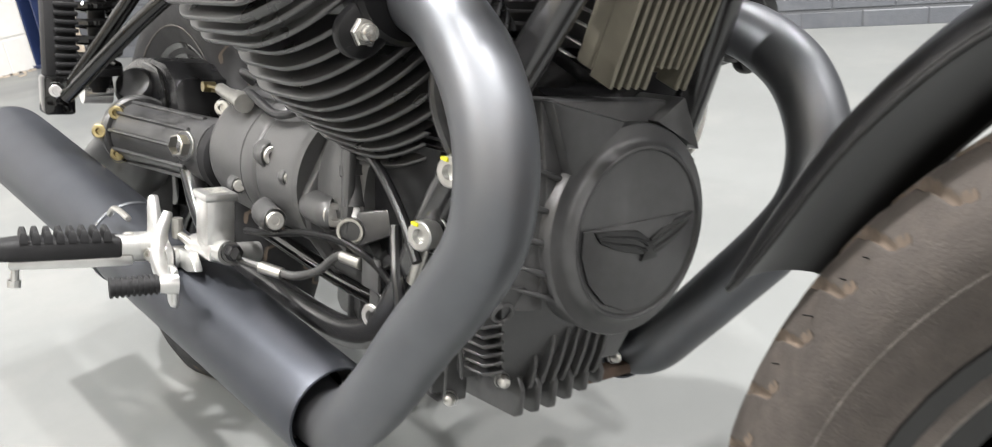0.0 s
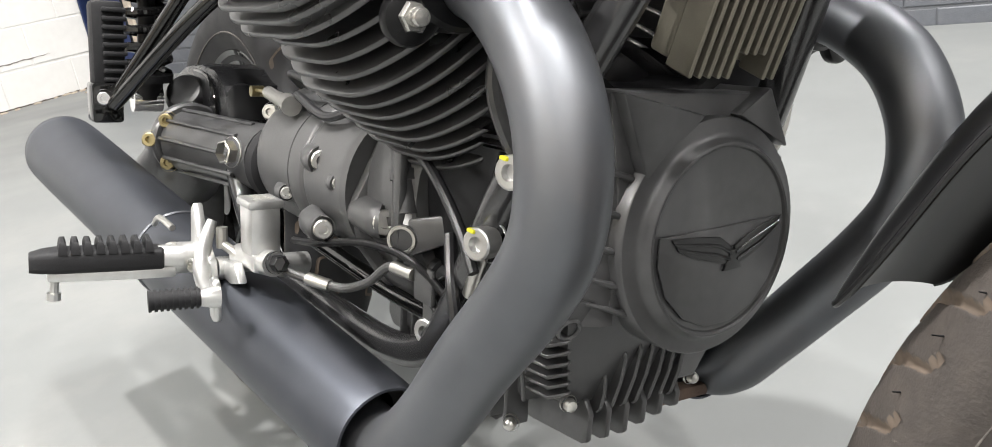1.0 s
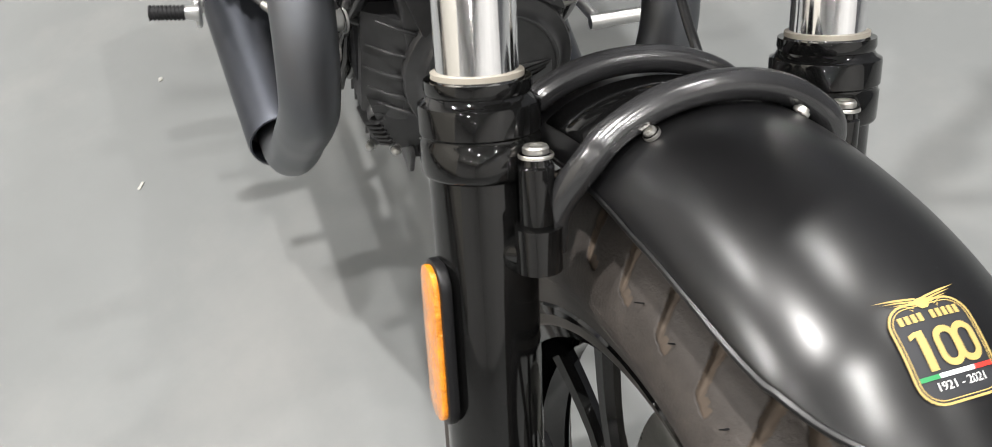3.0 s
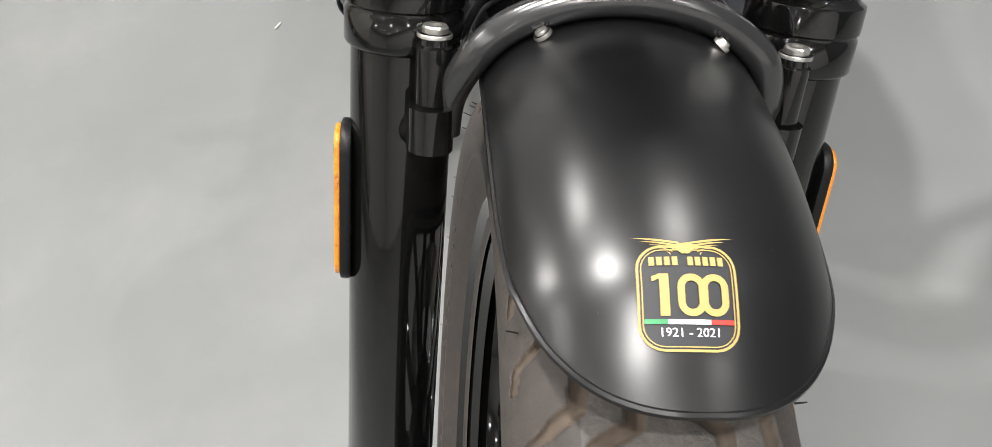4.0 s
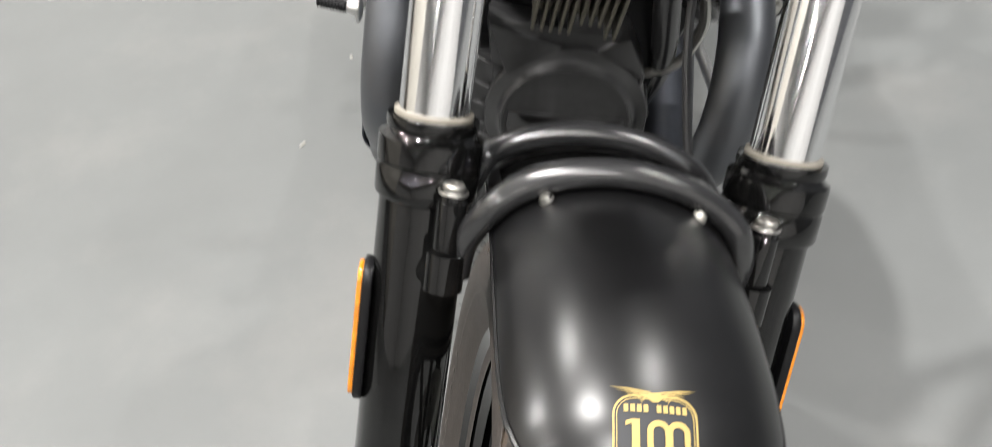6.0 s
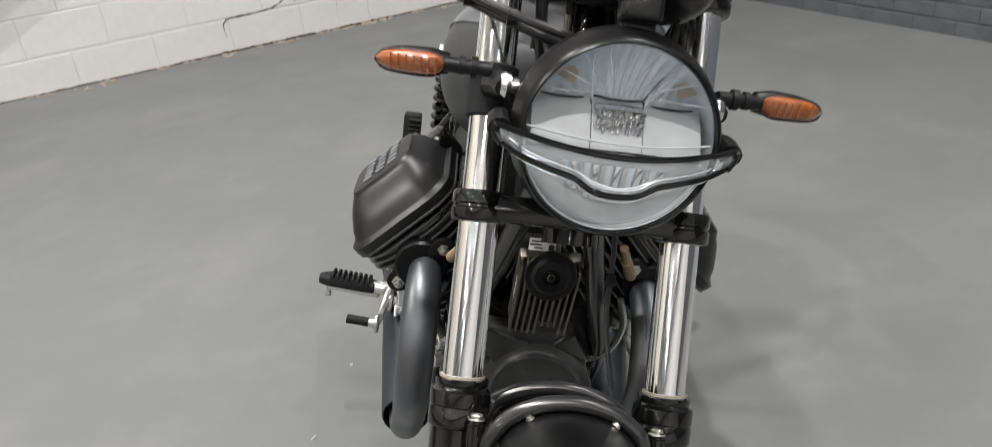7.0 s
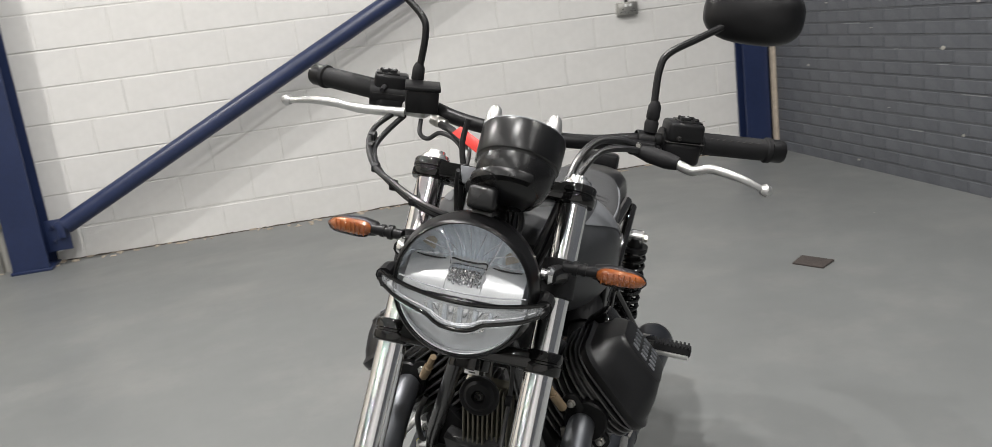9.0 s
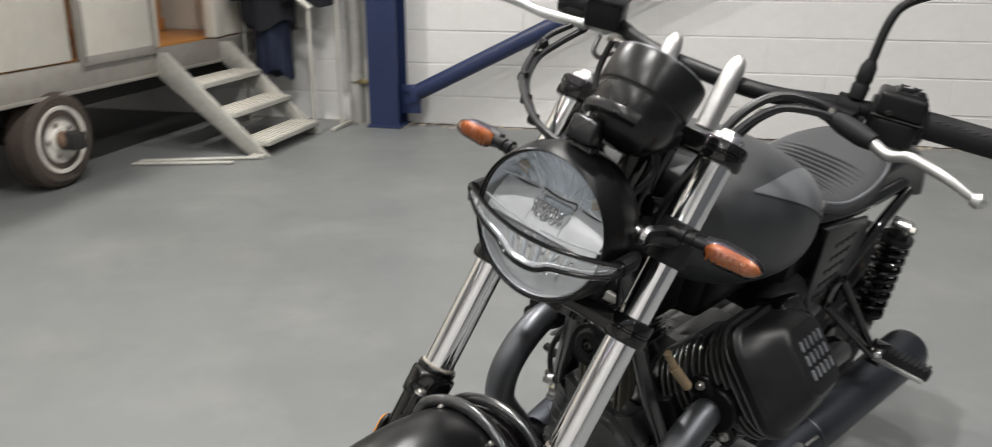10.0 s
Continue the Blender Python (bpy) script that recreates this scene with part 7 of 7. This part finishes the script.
for sx in (-1, 1):
    sh = sub("rear_shock", bike, "black rear shock absorber with a coil spring")
    t, b = Vector((0.148 * sx, 1.268, 0.727)), Vector((0.150 * sx, 1.290, 0.490))
    bp("damper", join(rod(t, t.lerp(b, 0.45), 0.020, 18), rod(t.lerp(b, 0.45), b, 0.011, 14), rod(t.lerp(b, 0.86), b, 0.020, 18)), M_PLASTIC_SHADE, sh)
    bp("spring", coil(t.lerp(b, 0.14), t.lerp(b, 0.86), 0.0275, 0.0060, 8), M_GLOSS, sh)
    bp("spring_seat", rod(t.lerp(b, 0.10), t.lerp(b, 0.14), 0.033, 22), M_PLASTIC_SHADE, sh)
    bp("spring_seat", rod(t.lerp(b, 0.86), t.lerp(b, 0.90), 0.033, 22), M_PLASTIC_SHADE, sh)
    for e in (t, b):
        bp("shock_eye", rod(e + Vector((-0.018, 0, 0)), e + Vector((0.018, 0, 0)), 0.018, 20), M_SILVER, sh)
    bp("shock_nut", bolt(t + Vector((0.018 * sx, 0, 0)), (sx, 0, 0), 0.010, 0.010, True), M_STEEL, sh)
    pl = sub("pillion_peg", bike, "folded black pillion peg on a tubular bracket")
    base = Vector((0.215 * sx, 1.16, 0.495))
    bp("bracket", join(tube([base, base.lerp(Vector((0.135 * sx, 1.03, 0.665)), 0.5), (0.135 * sx, 1.03, 0.665)], 0.0085, 12, 3), tube([base + Vector((0, -0.012, 0)), (0.165 * sx, 1.03, 0.585), (0.135 * sx, 0.985, 0.625)], 0.0085, 12, 3), box((0.135 * sx, 1.00, 0.645), (0.008, 0.06, 0.05), 0.003)), M_GLOSS, pl)
    bp("clevis", box(base + Vector((0.006 * sx, 0.010, 0.0)), (0.034, 0.034, 0.045), 0.004), M_GLOSS, pl)
    bp("pivot_bolt", bolt(base + Vector((0.010 * sx, -0.008, 0.006)), (0.3 * sx, -1, 0), 0.0075, 0.006), M_SILVER, pl)
    if sx < 0:
        bp("pillion_rubber", box(base + Vector((0.0, 0.022, 0.062)), (0.036, 0.028, 0.105), 0.006), M_RUBBER, pl, "ribbed black rubber")
        for i in range(9):
            bp("rubber_tooth", box(base + Vector((0.006, 0.007, 0.026 + 0.0098 * i)), (0.026, 0.014, 0.0055), 0.002), M_RUBBER, pl)
    else:
        bp("pillion_rubber", box(base + Vector((0.060, 0.012, 0.004)), (0.100, 0.030, 0.024), 0.006), M_RUBBER, pl, "ribbed black rubber")
        for i in range(9):
            bp("rubber_tooth", box(base + Vector((0.024 + 0.0098 * i, 0.012, 0.016)), (0.0055, 0.031, 0.008), 0.002), M_RUBBER, pl)
        bp("pillion_core", box(base + Vector((0.055, -0.006, -0.006)), (0.10, 0.008, 0.010), 0.002), M_ALU, pl)

# ---- tank, seat, side covers, tail ----
def hull(sections, n=36):
    """A body through superellipse sections: y, centre z, half width, half height up, half height down, power."""
    loops = []
    for y, z, w, hu, hd, p in sections:
        loop = []
        for j in range(n):
            a = 2 * math.pi * j / n
            c, s = math.cos(a), math.sin(a)
            loop.append(Vector((w * math.copysign(abs(c) ** (2 / p), c), y, z + (hu if s > 0 else hd) * math.copysign(abs(s) ** (2 / p), s))))
        loops.append(loop)
    return rings(bmesh.new(), loops)


def refine(sections, k=4):
    s = np.array(sections)
    pts = [spline([Vector(r[0:3]) for r in s], k), spline([Vector(r[3:6]) for r in s], k)]
    return [(*a, *b) for a, b in zip(*pts)]


TANK = [(0.405, 0.90, 0.03, 0.03, 0.03, 2.0), (0.415, 0.90, 0.075, 0.050, 0.055, 2.2), (0.45, 0.895, 0.115, 0.080, 0.085, 2.3), (0.52, 0.885, 0.147, 0.102, 0.105, 2.4), (0.60, 0.875, 0.158, 0.108, 0.105, 2.5), (0.68, 0.862, 0.150, 0.102, 0.095, 2.5), (0.75, 0.852, 0.128, 0.085, 0.080, 2.4), (0.80, 0.847, 0.105, 0.066, 0.060, 2.3), (0.825, 0.845, 0.07, 0.045, 0.045, 2.1)]
tank = bp("fuel_tank", hull(refine(TANK, 5), 48), M_TANK, bike, "matte black fuel tank with grey side panels", 60)
SEAT = [(0.735, 0.888, 0.075, 0.020, 0.045, 2.2), (0.76, 0.886, 0.105, 0.030, 0.045, 2.4), (0.84, 0.872, 0.128, 0.030, 0.045, 2.6), (0.95, 0.862, 0.140, 0.032, 0.045, 2.8), (1.10, 0.868, 0.142, 0.036, 0.045, 2.8), (1.25, 0.880, 0.128, 0.038, 0.04, 2.7), (1.36, 0.890, 0.100, 0.035, 0.035, 2.5), (1.40, 0.893, 0.06, 0.022, 0.025, 2.2)]
FIT = Matrix.Translation((0, 0.84 - 0.735 * 0.680, -0.050)) @ Matrix.Diagonal((0.80, 0.680, 1, 1))


def seated(bm):
    """Brings a seat piece to its place behind the tank."""
    bmesh.ops.transform(bm, matrix=FIT, verts=bm.verts)
    return bm


seat = bp("seat", seated(hull(refine(SEAT, 5), 48)), M_SEAT, bike, "charcoal seat with cross ribs and piping", 60)
for i in range(12):
    y = 0.785 + i * 0.030
    z = float(np.interp(y, [0.76, 0.84, 0.95, 1.10, 1.25], [0.916, 0.902, 0.894, 0.904, 0.918]))
    w = float(np.interp(y, [0.76, 0.84, 0.95, 1.2], [0.075, 0.095, 0.105, 0.105]))
    bp("seat_rib", seated(tube([(-w, y, z - 0.010), (-w * 0.5, y, z - 0.001), (0, y, z + 0.0005), (w * 0.5, y, z - 0.001), (w, y, z - 0.010)], 0.0055, 8, 4)), M_SEAT, seat)
both("seat_piping", seated(tube([(0.06, 0.742, 0.900), (0.098, 0.76, 0.898), (0.120, 0.84, 0.886), (0.132, 0.95, 0.878), (0.134, 1.10, 0.884), (0.120, 1.25, 0.898), (0.09, 1.35, 0.906)], 0.0035, 8, 5)), M_GREY, seat, "grey piping")


def on_tank(y, a, lift, side):
    s = refine(TANK, 5)
    ys = [r[0] for r in s]
    v = [float(np.interp(y, ys, [r[k] for r in s])) for k in range(1, 6)]
    c, sn = math.cos(a), math.sin(a)
    p = v[4]
    return Vector((side * (v[1] + lift) * math.copysign(abs(c) ** (2 / p), c), y, v[0] + ((v[2] if sn > 0 else v[3]) + lift) * math.copysign(abs(sn) ** (2 / p), sn)))


for side in (-1, 1):
    loops = []
    for i in range(13):
        t = i / 12
        y = 0.49 + 0.29 * t
        a0, a1 = radians(40 - 48 * t ** 0.9 + 8 * t), radians(42 + 10 * t + 6 * math.sin(3.1 * t))
        loops.append([on_tank(y, a0 + (a1 - a0) * j / 8, 0.0016, side) for j in range(9)])
    bp("grey_panel", rings(bmesh.new(), loops, False, False), M_FLASH, tank, "satin grey painted flash", 60)
    lo = [on_tank(0.66 + 0.012 * k, radians(22 - 1.5 * abs(k - 3)), 0.003, side) for k in range(7)]
    bp("tank_badge", tube(lo, [0.0015, 0.003, 0.004, 0.0045, 0.004, 0.003, 0.0015], 8, 3), M_FIN, tank, "dark plain wing badge")
both("side_cover", prism([(0.83, 0.82), (1.06, 0.79), (1.09, 0.74), (1.03, 0.62), (0.94, 0.60), (0.86, 0.68)], 0.012, Matrix(((0, 0, 1, 0.118), (1, 0, 0, 0), (0, 1, 0, 0), (0, 0, 0, 1))), 0.004), M_SATIN, bike, "matte black side cover with rows of slots")
for r in range(5):
    for c in range(4):
        both("cover_slot", box((0.1305, 0.915 + 0.026 * c - 0.004 * r, 0.770 - 0.026 * r), (0.003, 0.016, 0.008), 0.001), M_PLASTIC_SHADE, bike)
bp("air_box", box((0, 0.92, 0.70), (0.20, 0.22, 0.16), 0.02), M_PLASTIC_SHADE, bike)
bp("battery_tray", box((0, 0.72, 0.74), (0.12, 0.30, 0.10), 0.02), M_PLASTIC_SHADE, bike)
bp("rear_fender", hull(refine([(1.20, 0.80, 0.085, 0.03, 0.02, 2.5), (1.35, 0.815, 0.085, 0.035, 0.02, 2.5), (1.50, 0.80, 0.085, 0.04, 0.02, 2.5), (1.62, 0.745, 0.085, 0.04, 0.02, 2.5), (1.70, 0.68, 0.08, 0.035, 0.02, 2.4)], 4)), M_SATIN, bike, "matte black rear mudguard")
tail = sub("tail_lamp", bike, "small red tail lamp")
bp("lamp_body", box((0, 1.60, 0.83), (0.10, 0.05, 0.05), 0.012), M_PLASTIC_SHADE, tail)
bp("red_lens", box((0, 1.628, 0.83), (0.09, 0.012, 0.042), 0.006), M_RED, tail)

# ---- bricks and blocks of the walls, one by one ----
def shared_piece(name, s, mat, bev=0.004, seg=1):
    bm = box((0, 0, 0), s, bev, None, seg)
    me = bpy.data.meshes.new(name)
    bm.to_mesh(me)
    bm.free()
    me.materials.append(mat)
    return me


def lay(name, me, parent, a, b, z, s=(1, 1, 1), rot=0.0):
    ob = new(name, me)
    ob.parent = parent
    ob.matrix_basis = Matrix.Translation((a, b, z)) @ Matrix.Rotation(rot, 4, "Y") @ Matrix.Diagonal((*s, 1))
    return ob


rng = random.Random(11)
block_me = shared_piece("block", (0.443, 0.016, 0.2165), M_BLOCK, 0.0025)
for row in range(10):
    z = 0.0925 + 0.225 * row - (0.005 if row == 0 else 0)
    off = 0.37 if row % 2 == 0 else 0.15
    a = off - 0.45 * 2
    while a < 9.3:
        lo, hi = max(a, 0.0), min(a + 0.45, 9.3)
        if hi - lo > 0.05:
            w = (hi - lo - 0.007) / 0.443
            proud = rng.uniform(-0.0015, 0.0015)
            if hi < 9.4:
                lay("block", block_me, wall_north, (lo + hi) / 2, -0.008 + proud, z, (w, 1, 1), rng.gauss(0, 0.0012))
        a += 0.45
upper, faces = [], []
brick_me = shared_piece("brick", (0.016, 0.2235, 0.066), M_BRICK, 0.0035)
count = 0
for row in range(40):
    z = 0.030 + 0.075 * row
    b = -0.05 if row % 2 else 0.0625
    while b < 8.0:
        proud = rng.uniform(-0.002, 0.002)
        if row < 19 and 0.2 < b < 3.75 and count < 300:
            lay("brick", brick_me, wall_east, -0.008 + proud, b + 0.11, z, (1, 1, 1))
            count += 1
        elif b + 0.21 > 0:
            x0, x1, y0, y1, z0, z1 = -0.016, proud, max(b, 0) + 0.0008, b + 0.2242, z - 0.033, z + 0.033
            k = len(upper)
            i = 0.004
            upper += [(x0, y0, z0), (x0, y1, z0), (x0, y1, z1), (x0, y0, z1), (x1 - 0.003, y0, z0), (x1 - 0.003, y1, z0), (x1 - 0.003, y1, z1), (x1 - 0.003, y0, z1), (x1, y0 + i, z0 + i), (x1, y1 - i, z0 + i), (x1, y1 - i, z1 - i), (x1, y0 + i, z1 - i)]
            for q in ((0, 1, 5, 4), (1, 2, 6, 5), (2, 3, 7, 6), (3, 0, 4, 7), (4, 5, 9, 8), (5, 6, 10, 9), (6, 7, 11, 10), (7, 4, 8, 11), (8, 9, 10, 11)):
                faces.append(tuple(k + v for v in q))
        b += 0.225
me = bpy.data.meshes.new("more_bricks")
me.from_pydata(upper, [], faces)
me.materials.append(M_BRICK)
more = new("more_bricks", me)
more.parent = wall_east
more["kind"] = "stuff"
upper, faces = [], []
for row in range(10, 20):
    z = 0.0925 + 0.225 * row
    a = (0.37 if row % 2 == 0 else 0.15) - 0.9
    while a < 12:
        x0, x1, y1, z0, z1 = max(a, 0) + 0.0035, a + 0.4465, 0.0, z - 0.108, z + 0.108
        if x1 > 0.1:
            k, i = len(upper), 0.004
            upper += [(x0, -0.016, z0), (x1, -0.016, z0), (x1, -0.016, z1), (x0, -0.016, z1), (x0 + i, y1, z0 + i), (x1 - i, y1, z0 + i), (x1 - i, y1, z1 - i), (x0 + i, y1, z1 - i)]
            for q in ((0, 4, 5, 1), (1, 5, 6, 2), (2, 6, 7, 3), (3, 7, 4, 0), (4, 7, 6, 5)):
                faces.append(tuple(k + v for v in q))
        a += 0.45
me = bpy.data.meshes.new("more_blocks")
me.from_pydata(upper, [], faces)
me.materials.append(M_BLOCK)
more = new("more_blocks", me)
more.parent = wall_north
more["kind"] = "stuff"


def wall_crack(line, wide, seed):
    """A ragged dark crack that opens along the joints."""
    rnd = random.Random(seed)
    pts = []
    for (a0, z0), (a1, z1) in zip(line, line[1:]):
        n = max(3, int(math.hypot(a1 - a0, z1 - z0) / 0.018))
        pts += [(a0 + (a1 - a0) * k / n + rnd.uniform(-0.003, 0.003), z0 + (z1 - z0) * k / n + rnd.uniform(-0.003, 0.003)) for k in range(n)]
    pts.append(line[-1])
    loops = []
    for k, (a, z) in enumerate(pts):
        w = wide * rnd.uniform(0.25, 1.0) * (0.3 if k in (0, len(pts) - 1) else 1)
        loops.append([Vector((a - w * 0.5, 0.0022, z - w)), Vector((a + w * 0.5, 0.0022, z + w))])
    return part("crack", rings(bmesh.new(), loops, False, False), M_CRACK, wall_north, "", None, 0)


wall_crack([(2.245, 0.425), (2.255, 0.330), (2.240, 0.255), (2.19, 0.232), (2.02, 0.230)], 0.0030, 3)
wall_crack([(2.240, 0.250), (2.33, 0.215), (2.43, 0.205), (2.63, 0.200), (2.655, 0.170), (2.648, 0.09)], 0.0056, 5)
wall_crack([(1.92, 0.205), (1.935, 0.10), (1.925, 0.01)], 0.0018, 6)

wall_crack([(0.48, 0.250), (0.66, 0.246), (0.92, 0.236)], 0.0036, 9)
part("bare_pier_edge", box((0.010, 0.172, 1.5), (0.020, 0.055, 3.0), 0.006), M_DEBRIS, wall_east, "bare rough plaster beside the column", None, 0)

rnd = random.Random(21)
edge = []
for k in range(300):
    a = 0.16 + k * 0.0165
    w = 0.010 + 0.012 * abs(math.sin(a * 2.3 + 1.0)) * rnd.uniform(0.3, 1.0)
    h = rnd.uniform(0.003, 0.009) + (0.006 if 1.6 < a < 3.0 else 0.0) * rnd.random()
    edge.append([Vector((a, 0.0026, h)), Vector((a, 0.0045, 0.0022)), Vector((a, w, 0.0008))])
part("grime_line", rings(bmesh.new(), edge, False, False), M_GRIME, wall_north, "brown grime along the foot of the wall", None, 0)

for b, z, s in ((1.15, 0.05, 0.010), (0.62, 0.62, 0.012), (1.9, 0.75, 0.014), (2.15, 0.98, 0.010), (1.45, 0.40, 0.008), (2.4, 0.55, 0.012), (0.85, 1.02, 0.009), (2.75, 0.82, 0.013), (1.7, 1.15, 0.009), (2.05, 0.30, 0.010), (1.3, 0.86, 0.007), (2.6, 1.2, 0.010)):
    n = 7
    chip = [(s * rnd.uniform(0.4, 1.0) * math.cos(2 * math.pi * q / n) * 1.6, s * rnd.uniform(0.4, 1.0) * math.sin(2 * math.pi * q / n)) for q in range(n)]
    part("paint_chip", prism(chip, 0.0006, Matrix(((0, 0, 1, 0.0028), (1, 0, 0, b), (0, 1, 0, z), (0, 0, 0, 1)))), M_STEP, wall_east, "", None, 0)
for k in range(46):
    b, row = rnd.uniform(0.3, 3.9), rnd.randint(3, 24)
    ln, hg = rnd.uniform(0.03, 0.20), rnd.uniform(0.0015, 0.0035)
    n = 6
    top = [(ln * (q / (n - 1) - 0.5), hg * rnd.uniform(0.3, 1.0)) for q in range(n)]
    low = [(x, -hg * rnd.uniform(0.2, 1.0)) for x, _ in top[::-1]]
    part("joint_scuff", prism(top + low, 0.0006, Matrix(((0, 0, 1, 0.0030), (1, 0, 0, b), (0, 1, 0, 0.030 + 0.075 * row + 0.034), (0, 0, 0, 1)))), M_SCUFF, wall_east, "", None, 0)
